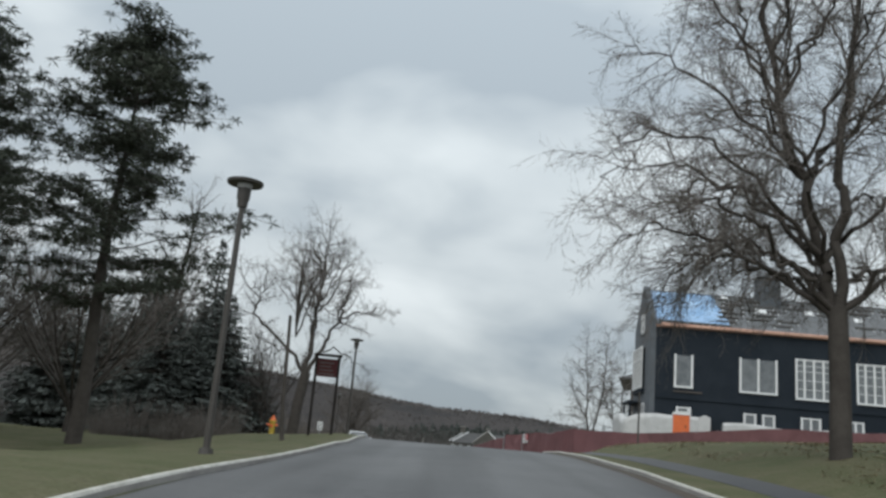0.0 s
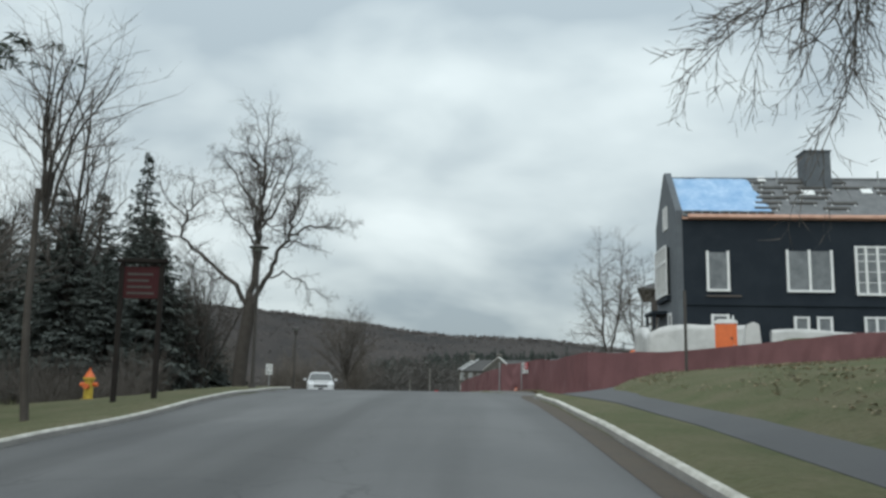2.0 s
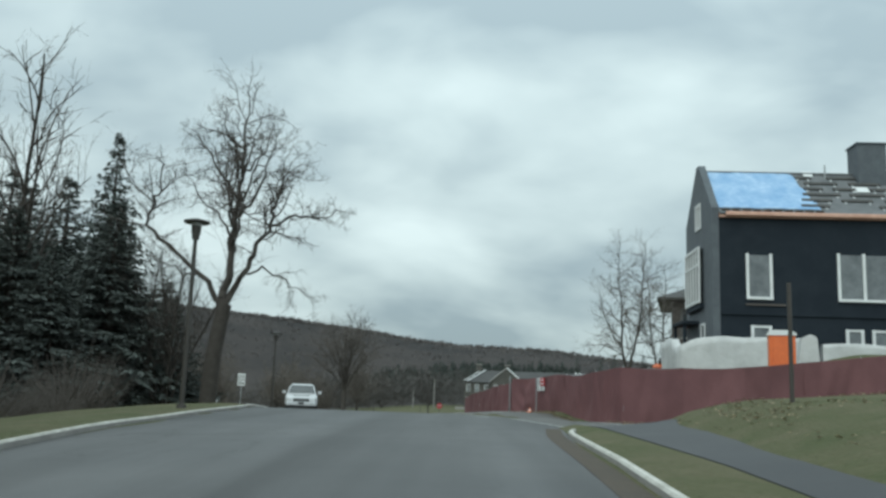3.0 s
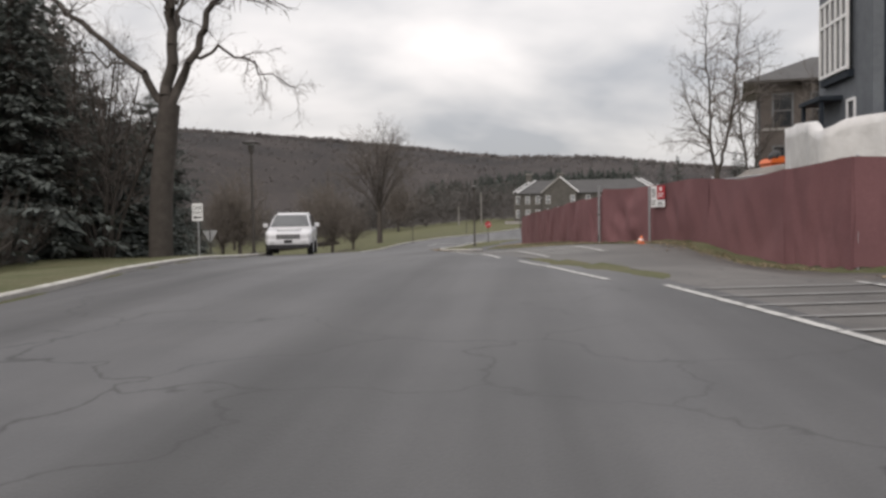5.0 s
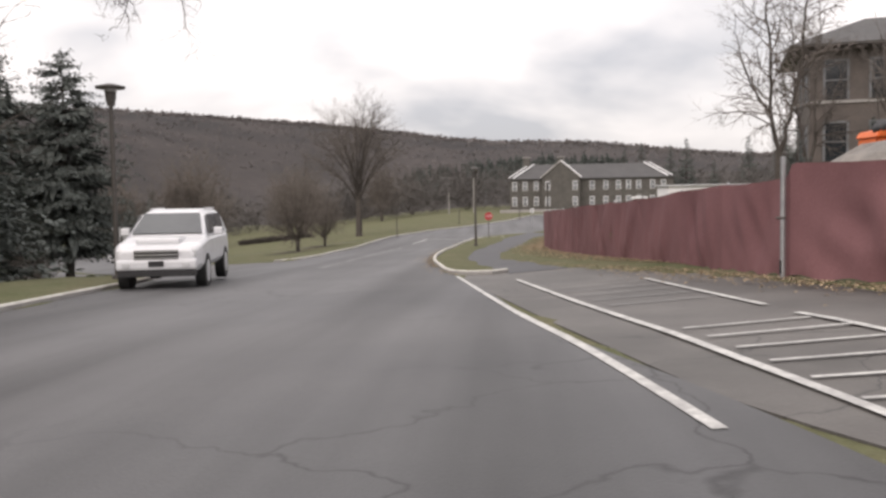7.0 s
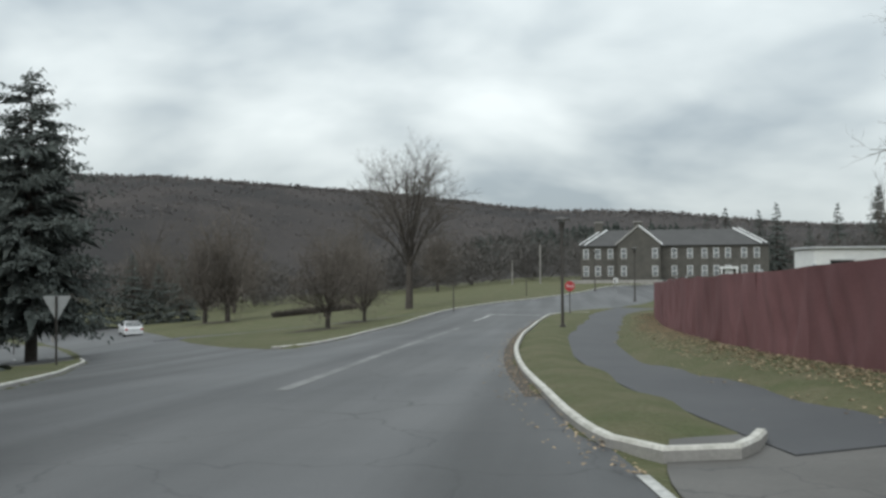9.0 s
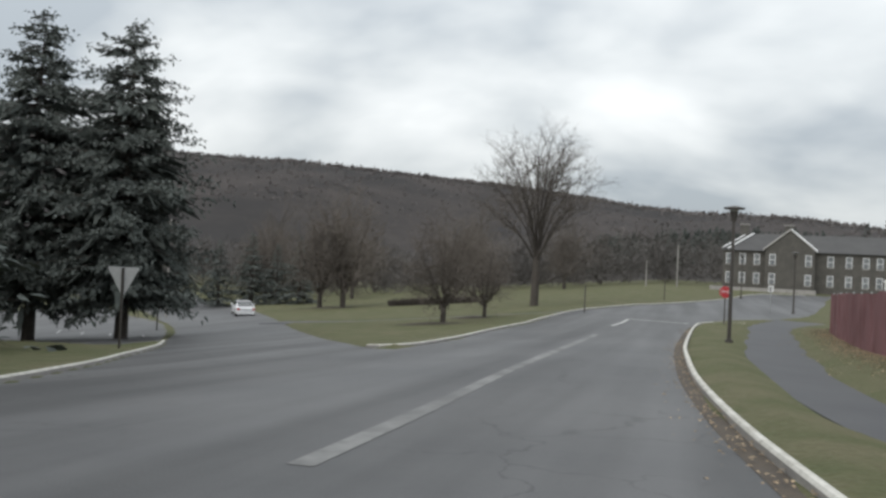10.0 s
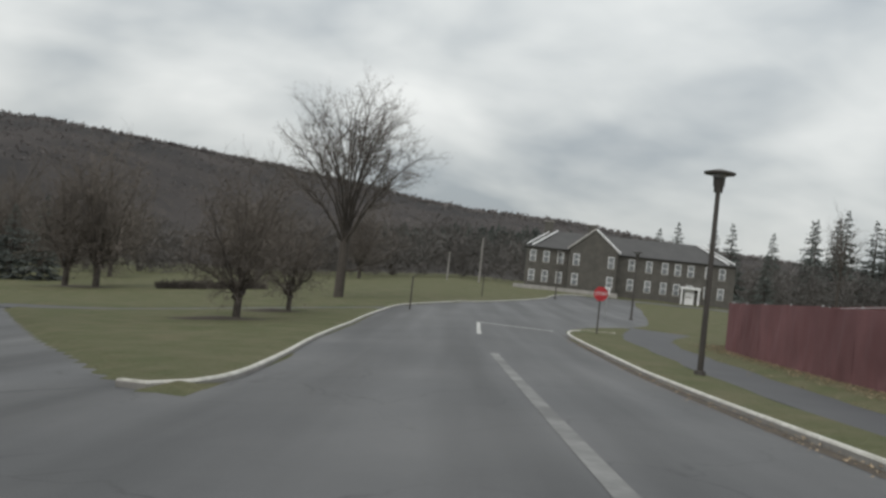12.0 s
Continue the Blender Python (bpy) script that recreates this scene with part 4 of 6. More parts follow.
fz = h(7.75, 66.6)
board("fence_sign", "white printed safety notice tied to the maroon fence", "sign", 0.30, 0.62, pose(7.56, 66.83, fz + 1.05, 0, 0, -62), WHITE, bars(-0.11, 0.11, 0.07, 0.24, 3, DARK, 0.35) + bars(-0.11, 0.11, 0.3, 0.56, 6, DARK, 0.4))
board("fence_sign", "maroon printed contractor sign with pale emblem on the fence", "sign", 0.36, 0.38, pose(7.68, 66.40, fz + 1.29, 0, 0, -62), RED, [(-0.05, 0.24, 0.05, 0.34, WHITE)] + bars(-0.13, 0.13, 0.06, 0.2, 3, WHITE, 0.4))
board("fence_sign", "small white notice below the contractor sign", "sign", 0.36, 0.2, pose(7.68, 66.40, fz + 1.06, 0, 0, -62), WHITE, bars(-0.13, 0.13, 0.05, 0.16, 3, DARK, 0.4))

# ---- traffic cone ----
cone = thing("traffic_cone", "orange traffic cone with a white band at the fence foot", "traffic cone", pose(7.05, 66.1, h(7.05, 66.1) - 0.01) @ Matrix.Diagonal((0.82, 0.82, 0.58, 1)) @ pose(0, 0, 0, 0, 6, 0))
bm = bmesh.new()
cyl(bm, 0, 0, 0.04, 0.4, 0.135, 0.025, 16)
part("body", bm, ORANGE, cone, smooth=False)
part("base", slab(-0.17, -0.17, 0, 0.17, 0.17, 0.045, bevel=0.015), ORANGE, cone)
bm = bmesh.new()
cyl(bm, 0, 0, 0.17, 0.25, 0.100, 0.076, 16)
part("reflective_band", bm, WHITE, cone, "white reflective band")


# ---- street lamps ----
def street_lamp():
    ob = thing("street_lamp", "dark bronze post lamp with a flat disc hood", "street lamp", group="campus post lamps")
    bm = bmesh.new()
    cyl(bm, 0, 0, 0, 0.12, 0.15, 0.13)
    part("base", bm, BRONZE, ob)
    bm = bmesh.new()
    cyl(bm, 0, 0, 0.1, 4.35, 0.072, 0.055, 14)
    part("pole", bm, BRONZE, ob)
    bm = bmesh.new()
    cyl(bm, 0, 0, 4.35, 4.5, 0.10, 0.115, 16)
    cyl(bm, 0, 0, 4.5, 4.7, 0.13, 0.14, 16)
    part("lantern", bm, BRONZE, ob, "tapered dark lantern housing")
    bm = bmesh.new()
    cyl(bm, 0, 0, 4.7, 4.78, 0.15, 0.16, 16)
    part("lens", bm, LENS, ob, "pale lens under the hood")
    bm = bmesh.new()
    cyl(bm, 0, 0, 4.78, 4.83, 0.36, 0.37, 24)
    cyl(bm, 0, 0, 4.83, 4.90, 0.37, 0.10, 24)
    part("hood", bm, BRONZE, ob, "flat round hood")
    return ob


lamp = street_lamp()
lamp.matrix_basis = pose(0.41, 110.8, h(0.41, 110.8) + 0.08)
for x, y, s in ((-8.0, 78.35, 1.02), (-3.92, 48.1, 1.10), (-3.3, 16.4, 1.12), (7.2, 152, 1.0), (4.8, 178, 1.0)):
    copy_thing(lamp, pose(x, y, h(x, y) + 0.08)).scale = (1, 1, s)


# ---- road signs ----
def post_of(parent, z1, r=0.035, mat=STEEL):
    bm = bmesh.new()
    cyl(bm, 0, 0.035, 0, z1, r)
    part("post", bm, mat, parent)


s = thing("one_way_sign", "white one-way sign with a black arrow on a steel post", "road sign", pose(-8.83, 73.8, h(-8.83, 73.8) + 0.08, 0, 0, -10))
post_of(s, 2.1)
pl = part("plate", slab(-0.23, -0.012, 1.42, 0.23, 0, 2.1, bevel=0.004), WHITE, s, "white plate")
for text, z in (("ONE", 1.92), ("WAY", 1.73)):
    cu = bpy.data.curves.new("letters", "FONT")
    cu.body, cu.size, cu.align_x, cu.align_y, cu.extrude = text, 0.19, "CENTER", "CENTER", 0.002
    tmp = new("letters_source", cu)
    me = bpy.data.meshes.new_from_object(tmp.evaluated_get(bpy.context.evaluated_depsgraph_get()))
    bpy.data.objects.remove(tmp)
    me.materials.clear()
    me.materials.append(DARK)
    lt = new("letters", me)
    lt.parent = pl
    lt.matrix_basis = pose(0, -0.016, z, 90, 0, 0)
bm = bmesh.new()
prism(bm, [(-0.19, 1.555), (-0.08, 1.63), (-0.08, 1.585), (0.18, 1.585), (0.18, 1.525), (-0.08, 1.525), (-0.08, 1.48)], -0.017, -0.013)
part("arrow", bm, DARK, pl, "black arrow")

s = thing("yield_sign", "bare grey back of a triangular yield sign on a dark post", "road sign", pose(-18.2, 101.7, h(-18.2, 101.7) + 0.06, 0, 0, 14))
post_of(s, 2.55, 0.04, BRONZE)
bm = bmesh.new()
prism(bm, [(-0.5, 2.56), (-0.45, 2.6), (0.45, 2.6), (0.5, 2.56), (0.04, 1.72), (-0.04, 1.72)], 0.09, 0.1)
part("plate", bm, ALU, s, "bare aluminium back of the plate")
part("strap", slab(-0.03, 0.0, 1.75, 0.03, 0.088, 2.58), BRONZE, s)

s = thing("stop_sign", "red octagonal stop sign on a slim dark post", "road sign", pose(1.03, 129.2, h(1.03, 129.2) + 0.05, 0, 0, 8))
post_of(s, 2.2, 0.035, BRONZE)
bm = bmesh.new()
prism(bm, [(0.34 * math.cos(radians(22.5 + 45 * k)), 1.85 + 0.34 * math.sin(radians(22.5 + 45 * k))) for k in range(8)], -0.014, -0.002)
pl = part("plate", bm, RED, s, "red octagon")
cu = bpy.data.curves.new("letters", "FONT")
cu.body, cu.size, cu.align_x, cu.align_y, cu.extrude = "STOP", 0.22, "CENTER", "CENTER", 0.002
tmp = new("letters_source", cu)
me = bpy.data.meshes.new_from_object(tmp.evaluated_get(bpy.context.evaluated_depsgraph_get()))
bpy.data.objects.remove(tmp)
me.materials.clear()
me.materials.append(WHITE)
lt = new("letters", me)
lt.parent = pl
lt.matrix_basis = pose(0, -0.018, 1.85, 90, 0, 0)

s = thing("road_sign", "small white regulatory sign on a post by the junction", "road sign", pose(5.6, 153.4, h(5.6, 153.4), 0, 0, 6))
post_of(s, 2.2)
pl = part("plate", slab(-0.2, -0.012, 1.7, 0.2, 0, 2.2, bevel=0.004), WHITE, s)
for x0, z0, x1, z1, mt in bars(-0.14, 0.14, 1.76, 2.14, 4, DARK):
    part("print", slab(x0, -0.017, z0, x1, -0.0125, z1), mt, pl)
for x, y, tall_to in ((-7.9, 140, 1.9), (-3, 165, 1.9), (-33.6, 127, 2.1), (-40, 132, 1.8), (-20.5, 150, 2.2), (10.45, 41.5, 2.5)):
    s = thing("marker_post", "thin dark marker post in the grass", "post", pose(x, y, h(x, y)))
    bm = bmesh.new()
    cyl(bm, 0, 0, 0, tall_to, 0.045)
    part("pole", bm, BRONZE, s)

s = thing("notice_board", "dark roofed notice board with a maroon panel on two posts", "notice board", pose(-3.76, 35.7, 1.78, 0, 0, 4))
for x in (-0.46, 0.46):
    part("post", slab(x - 0.055, -0.055, -0.35, x + 0.055, 0.055, 3.3, bevel=0.01), BOARD, s)
pl = part("panel", slab(-0.41, -0.03, 2.4, 0.41, 0.03, 3.15, bevel=0.01), MAROON, s, "maroon painted panel")
for x0, z0, x1, z1, mt in bars(-0.32, 0.32, 2.5, 3.1, 4, BRONZE, 0.3):
    part("print", slab(x0, -0.037, z0, x1, -0.031, z1), mt, pl)
part("roof", slab(-0.58, -0.12, 3.24, 0.58, 0.12, 3.34, bevel=0.02), BOARD, s)

for x, y, top, r in ((-2.2, 205, 6.0, 0.10), (-6.4, 204, 3.8, 0.09), (-48.5, 151, 9.4, 0.11)):
    s = thing("utility_pole", "slim pale pole standing on the far lawn", "pole", pose(x, y, h(x, y)))
    bm = bmesh.new()
    cyl(bm, 0, 0, 0, top, r, r * 0.8)
    part("shaft", bm, CONCRETE, s)
    part("crossarm", slab(-0.9, -0.06, top - 0.4, 0.9, 0.06, top - 0.28), BRONZE, s)

# ---- fire hydrant ----
hy = thing("fire_hydrant", "yellow fire hydrant with a orange bonnet on the lawn", "fire hydrant", pose(-6.41, 39.5, h(-6.41, 39.5) + 0.06))
for nm, z0, z1, r0, r1, mt in (("base_flange", 0, 0.06, 0.19, 0.19, YELLOW), ("barrel", 0.05, 0.6, 0.125, 0.115, YELLOW), ("collar", 0.58, 0.64, 0.165, 0.165, YELLOW), ("bonnet", 0.64, 0.82, 0.15, 0.05, ORANGE), ("operating_nut", 0.82, 0.89, 0.03, 0.03, ORANGE)):
    bm = bmesh.new()
    cyl(bm, 0, 0, z0, z1, r0, r1, 16)
    part(nm, bm, mt, hy)
for a, b, r in (((-0.1, 0, 0.45), (-0.24, 0, 0.45), 0.055), ((0.1, 0, 0.45), (0.24, 0, 0.45), 0.055), ((0, -0.1, 0.4), (0, -0.24, 0.4), 0.075)):
    bm = bmesh.new()
    rod(bm, a, b, r, 12)
    part("nozzle", bm, ORANGE, hy, "orange nozzle cap")


# ---- far brick hall ----
hall = thing("brick_hall", "long two-storey buff brick hall with white windows and parapet gables", "building", pose(4.0, 208, 0.4, 0, 0, -4))
HW, HD = 27.6, 10.0
part("wall", slab(0, 0, -1.5, HW, HD, 5.75), FARBRICK, hall)
bm = bmesh.new()
a = [bm.verts.new((x, y, z)) for x, y, z in ((-0.2, -0.4, 5.7), (HW + 0.2, -0.4, 5.7), (HW - 4.4, HD / 2, 8.3), (4.0, HD / 2, 8.3), (-0.2, HD + 0.4, 5.7), (HW + 0.2, HD + 0.4, 5.7))]
for q in ((0, 1, 2, 3), (3, 2, 5, 4), (0, 3, 4), (1, 5, 2), (0, 4, 5, 1)):
    bm.faces.new([a[k] for k in q])
part("roof", bm, ROOF, hall, "grey slate roof")
for x, xr, out in ((0.6, 4.0, -1), (HW - 1.0, HW - 4.4, 1)):
    for dx, dz, r in ((0, 0.08, 0.13), (0.75, 0.14, 0.09)):
        bm = bmesh.new()
        rod(bm, (x + out * dx, -0.3, 5.85 + dz), (xr + out * dx, HD / 2, 8.3 + dz), r, 4)
        part("coping", bm, WHITE, hall, "white hip coping")
part("cross_wing", slab(5.6, -1.6, -1.5, 11.9, 4, 5.9), FARBRICK, hall)
bm = bmesh.new()
prism(bm, [(5.4, 5.85), (12.1, 5.85), (8.75, 8.6)], -1.62, 5)
part("cross_gable", bm, FARBRICK, hall)
for x0, x1 in ((5.3, 8.75), (12.2, 8.75)):
    bm = bmesh.new()
    rod(bm, (x0, -1.7, 5.85), (x1, -1.7, 8.75), 0.14, 4)
    part("coping", bm, CONCRETE if x0 < 6 else WHITE, hall)
for x in (2.7, 8.75):
    part("chimney", slab(x - 0.6, 4.2, 7.5, x + 0.6, 5.4, 9.5), FARBRICK, hall)
    part("chimney_cap", slab(x - 0.7, 4.1, 9.5, x + 0.7, 5.5, 9.65), CONCRETE, hall)
for z0 in (1.1, 3.75):
    for k, x in enumerate((0.8, 2.6, 4.5, 6.5, 11.1, 14.0, 16.3, 18.4, 20.1, 21.8, 24.1, 25.9)):
        y = -1.6 if 5.6 < x < 11.9 else 0
        # hall panes: the pale grey stands in for reflected sky
        w = part("window", slab(x - 0.34, y - 0.03, z0, x + 0.34, y + 0.05, z0 + 1.5), PALE_PANE, hall)
        part("sill", slab(x - 0.42, y - 0.08, z0 - 0.1, x + 0.42, y + 0.03, z0 + 0.03), CONCRETE, w, "pale stone sill")
        for xx in (x - 0.36, x + 0.36):
            part("frame", slab(xx - 0.04, y - 0.06, z0 + 0.03, xx + 0.04, y + 0.03, z0 + 1.54), WHITE, w)
        part("meeting_rail", slab(x - 0.32, y - 0.055, z0 + 0.72, x + 0.32, y + 0.03, z0 + 0.79), WHITE, w)
        part("head_rail", slab(x - 0.32, y - 0.055, z0 + 1.44, x + 0.32, y + 0.03, z0 + 1.52), WHITE, w)
door = part("porch", slab(20.6, -0.7, 2.1, 23.2, 0.05, 2.4, bevel=0.05), WHITE, hall, "white arched porch hood")
for x in (20.8, 23.0):
    part("porch_post", slab(x - 0.1, -0.65, 0, x + 0.1, -0.45, 2.1), WHITE, door)
part("door", slab(21.3, -0.06, 0, 22.5, 0.02, 2.1), WHITE, hall, "white door")
part("hedge_wall", slab(-1.5, -4.5, -1, 12, -4.1, 0.55, bevel=0.05), CONCRETE, hall, "low stone wall in front")

# ---- brown brick building beyond the trees ----
bb = thing("brown_brick_building", "tall brown brick building with broad hipped eaves and grey-trimmed windows", "building", pose(32.0, 143.4, 0.2, 0, 0, -14) @ Matrix.Scale(1.06, 4))
part("wall", slab(0, 0, 0.5, 17, 14, 15.6), BRICK, bb)
bm = bmesh.new()
prism(bm, [(-1.8, 15.75), (-1.8, 15.95), (18.8, 15.95), (18.8, 15.75)], -1.8, 15.8)
part("soffit", bm, BRONZE, bb, "broad dark eaves")
bm = bmesh.new()
v = [bm.verts.new(p) for p in ((-1.85, -1.85, 15.95), (18.85, -1.85, 15.95), (18.85, 15.85, 15.95), (-1.85, 15.85, 15.95), (5.5, 7, 19.4), (11.5, 7, 19.4))]
for q in ((0, 1, 5, 4), (1, 2, 5), (2, 3, 4, 5), (3, 0, 4), (3, 2, 1, 0)):
    bm.faces.new([v[k] for k in q])
part("roof", bm, ROOF, bb)
part("sill_band", slab(-0.1, -0.12, 10.8, 17.1, -0.002, 11.05), CONCRETE, bb, "pale stone band")
for z0 in (5.6, 11.15):
    for x in (1.2, 5.0, 8.8, 12.6):
        w = part("window", slab(x, -0.04, z0, x + 2.0, 0.03, z0 + 3.4), GLASSDARK, bb)
        for a0, b0, c0, d0 in ((x - 0.1, z0, x + 0.12, z0 + 3.5), (x + 1.88, z0, x + 2.1, z0 + 3.5), (x - 0.1, z0 + 3.4, x + 2.1, z0 + 3.6), (x + 0.12, z0 + 1.65, x + 1.88, z0 + 1.8)):
            part("frame", slab(a0, -0.1, b0, c0, 0.02, d0), SHINGLE, w)
for y in (2.0, 7.5):
    for z0 in (5.6, 11.15):
        w = part("window", slab(-0.04, y, z0, 0.03, y + 2, z0 + 3.4), GLASSDARK, bb)
        for a0, b0 in ((y - 0.1, y + 0.12), (y + 1.88, y + 2.1)):
            part("frame", slab(-0.1, a0, z0, 0.02, b0, z0 + 3.5), SHINGLE, w)


# ---- vehicles ----
def loft(sections, mat, name, parent, label=""):
    """Cross sections along the length, each a ring of (half width, height), mirrored and joined."""
    verts, faces = [], []
    m = None
    for y, ring in sections:
        full = [(x, z) for x, z in ring] + [(-x, z) for x, z in ring[::-1]]
        m = len(full)
        verts += [(x, y, z) for x, z in full]
    for k in range(len(sections) - 1):
        for j in range(m):
            jj = (j + 1) % m
            faces.append((k * m + j, k * m + jj, (k + 1) * m + jj, (k + 1) * m + j))
    faces += [tuple(range(m))[::-1], tuple((len(sections) - 1) * m + j for j in range(m))]
    ob = mesh_object(name, verts, faces, mat, parent, label, smooth=False)
    bmx = bmesh.new()
    bmx.from_mesh(ob.data)
    bmesh.ops.recalc_face_normals(bmx, faces=bmx.faces)
    bmesh.ops.bevel(bmx, geom=[e for e in bmx.edges if e.calc_face_angle(0) > 0.25], offset=0.035, segments=2, profile=0.6, affect="EDGES")
    bmx.to_mesh(ob.data)
    bmx.free()
    return ob


def vehicle(name, label, m, L, W, H, belt, clear, hood, tail, wheel_r, suv):
    """A car whose nose points to -y; the ground is at z = 0."""
    c = thing(name, label, "car", m)
    w = W / 2
    low = clear

    def ring(top, s=1.0, t=1.0):
        return [(w * 0.90 * s, low), (w * s, low + 0.14), (w * s, (low + top) * 0.5 + 0.1), (w * 0.985 * s, top - 0.07), (w * 0.90 * s * t, top)]

    hy = belt - 0.03
    loft([(-L / 2, ring(hy - 0.22, 0.82)), (-L / 2 + 0.10, ring(hy - 0.12, 0.93)), (-L / 2 + 0.32, ring(hy - 0.06, 0.99)), (-L / 2 + hood, ring(belt, 1.0)), (0.3, ring(belt, 1.0)), (L / 2 - 0.35, ring(belt if suv else belt + 0.02, 0.99)), (L / 2 - 0.08, ring(belt - 0.03, 0.94)), (L / 2, ring(belt - 0.12, 0.85))], CAR_WHITE, "body", c)

    def cab(y, z, s):
        return (y, [(w * s, belt - 0.04), (w * (s - 0.30 * (z - belt)), z - 0.09), (w * (s - 0.30 * (z - belt)) - 0.16, z)])

    y0, y1 = -L / 2 + hood, L / 2 - tail
    loft([cab(y0 + 0.02, belt + 0.03, 0.93), cab(y0 + 0.80, H - 0.05, 0.94), (y0 + 1.4, cab(0, H, 0.94)[1]), (y1 - 0.5, cab(0, H - 0.01, 0.94)[1]), cab(y1 - (0.1 if suv else 0.6), H - 0.09, 0.93), cab(y1 + 0.02, belt + 0.05, 0.92)], CAR_WHITE, "cabin", c)
    gw = w * 0.93
    bm = bmesh.new()
    v = [bm.verts.new(p) for p in ((-gw + 0.1, y0 + 0.06, belt + 0.07), (gw - 0.1, y0 + 0.06, belt + 0.07), (gw - 0.24, y0 + 0.76, H - 0.11), (-gw + 0.24, y0 + 0.76, H - 0.11))]
    bm.faces.new(v)
    bmesh.ops.translate(bm, verts=bm.verts, vec=(0, -0.035, 0.02))
    r = bmesh.ops.extrude_face_region(bm, geom=list(bm.faces))
    bmesh.ops.translate(bm, verts=[q for q in r["geom"] if isinstance(q, bmesh.types.BMVert)], vec=(0, 0.03, -0.02))
    bmesh.ops.recalc_face_normals(bm, faces=bm.faces)
    part("windscreen", bm, CAR_GLASS, c, "dark windscreen")
    bm = bmesh.new()
    yr = y1 - (0.1 if suv else 0.6)
    v = [bm.verts.new(p) for p in ((gw - 0.1, y1 + 0.04, belt + 0.1), (-gw + 0.1, y1 + 0.04, belt + 0.1), (-gw + 0.2, yr + 0.03, H - 0.14), (gw - 0.2, yr + 0.03, H - 0.14))]
    bm.faces.new(v)
    r = bmesh.ops.extrude_face_region(bm, geom=list(bm.faces))
    bmesh.ops.translate(bm, verts=[q for q in r["geom"] if isinstance(q, bmesh.types.BMVert)], vec=(0, 0.03, 0.01))
    bmesh.ops.recalc_face_normals(bm, faces=bm.faces)
    part("rear_window", bm, CAR_GLASS, c, "dark rear window")
    for sx in (-1, 1):
        for a, b in ((y0 + 0.75, (y0 + y1) / 2 - 0.05), ((y0 + y1) / 2 + 0.05, y1 - 0.55)):
            bm = bmesh.new()
            xo = gw + 0.005
            v = [bm.verts.new(p) for p in ((sx * (xo - 0.005), a - 0.3 if a < y0 + 1 else a, belt + 0.05), (sx * (xo - 0.005), b, belt + 0.05), (sx * (xo - 0.12), b, H - 0.13), (sx * (xo - 0.12), a, H - 0.13))]
            bm.faces.new(v)
            r = bmesh.ops.extrude_face_region(bm, geom=list(bm.faces))
            bmesh.ops.translate(bm, verts=[q for q in r["geom"] if isinstance(q, bmesh.types.BMVert)], vec=(sx * 0.012, 0, 0))
            bmesh.ops.recalc_face_normals(bm, faces=bm.faces)
            part("side_window", bm, CAR_GLASS, c)
        part("wing_mirror", slab(sx * (w + 0.02), y0 + 0.55, belt + 0.02, sx * (w + 0.22), y0 + 0.67, belt + 0.19, bevel=0.035), CAR_WHITE, c)
        part("headlight", slab(sx * w * 0.56, -L / 2 + 0.02, hy - 0.36, sx * w * 0.90, -L / 2 + 0.22, hy - 0.2, bevel=0.03), LENS, c, "clear headlamp")
        part("tail_light", slab(sx * w * 0.62, L / 2 - 0.14, belt - 0.3, sx * w * 0.92, L / 2 + 0.005, belt - 0.1, bevel=0.03), TAIL, c, "red tail lamp")
        for yw in (-L / 2 + 0.9, L / 2 - 0.95):
            wh = thing("wheel", "", "", Matrix.Translation((sx * (w - 0.11), yw, wheel_r)))
            wh.parent = c
            bm = bmesh.new()
            rod(bm, (-0.115, 0, 0), (0.115, 0, 0), wheel_r, 24)
            part("tyre", bm, TYRE, wh)
            bm = bmesh.new()
            rod(bm, (sx * 0.06, 0, 0), (sx * 0.122, 0, 0), wheel_r * 0.62, 16)
            part("rim", bm, ALU, wh)
    part("bumper", slab(-w * 0.9, -L / 2 - 0.05, low + 0.05, w * 0.9, -L / 2 + 0.2, low + 0.27, bevel=0.05), CAR_WHITE, c)
    part("lower_grille", slab(-w * 0.86, -L / 2 - 0.035, low - 0.1, w * 0.86, -L / 2 + 0.3, low + 0.09, bevel=0.02), DARK, c, "dark lower valance")
    if suv:
        for sx in (-1, 1):
            part("fog_light", slab(sx * w * 0.58, -L / 2 - 0.07, low + 0.1, sx * w * 0.74, -L / 2 - 0.04, low + 0.2, bevel=0.01), LENS, c, "round fog lamp")
            bm = bmesh.new()
            rod(bm, (sx * w * 0.66, y0 + 1.3, H - 0.0), (sx * w * 0.66, y1 - 0.5, H - 0.0), 0.02)
            part("roof_rail", bm, ALU, c)
        part("bonnet_bulge", slab(-w * 0.5, -L / 2 + 0.2, hy - 0.12, w * 0.5, -L / 2 + hood, belt + 0.015, bevel=0.06), CAR_WHITE, c)
    g = part("grille", slab(-w * 0.5, -L / 2 - 0.01, hy - 0.42, w * 0.5, -L / 2 + 0.15, hy - 0.2, bevel=0.02), DARK, c, "dark grille")
    for k in range(3):
        z = hy - 0.39 + k * 0.075
        part("grille_bar", slab(-w * 0.5, -L / 2 - 0.03, z, w * 0.5, -L / 2 - 0.005, z + 0.03), CHROME, g, "chrome grille bar")
    part("number_plate", slab(-0.16, -L / 2 - 0.065, low + 0.12, 0.16, -L / 2 - 0.045, low + 0.24), DARK, c, "dark number plate")
    part("rear_plate", slab(-0.16, L / 2 - 0.02, low + 0.28, 0.16, L / 2 + 0.012, low + 0.42), ALU, c)
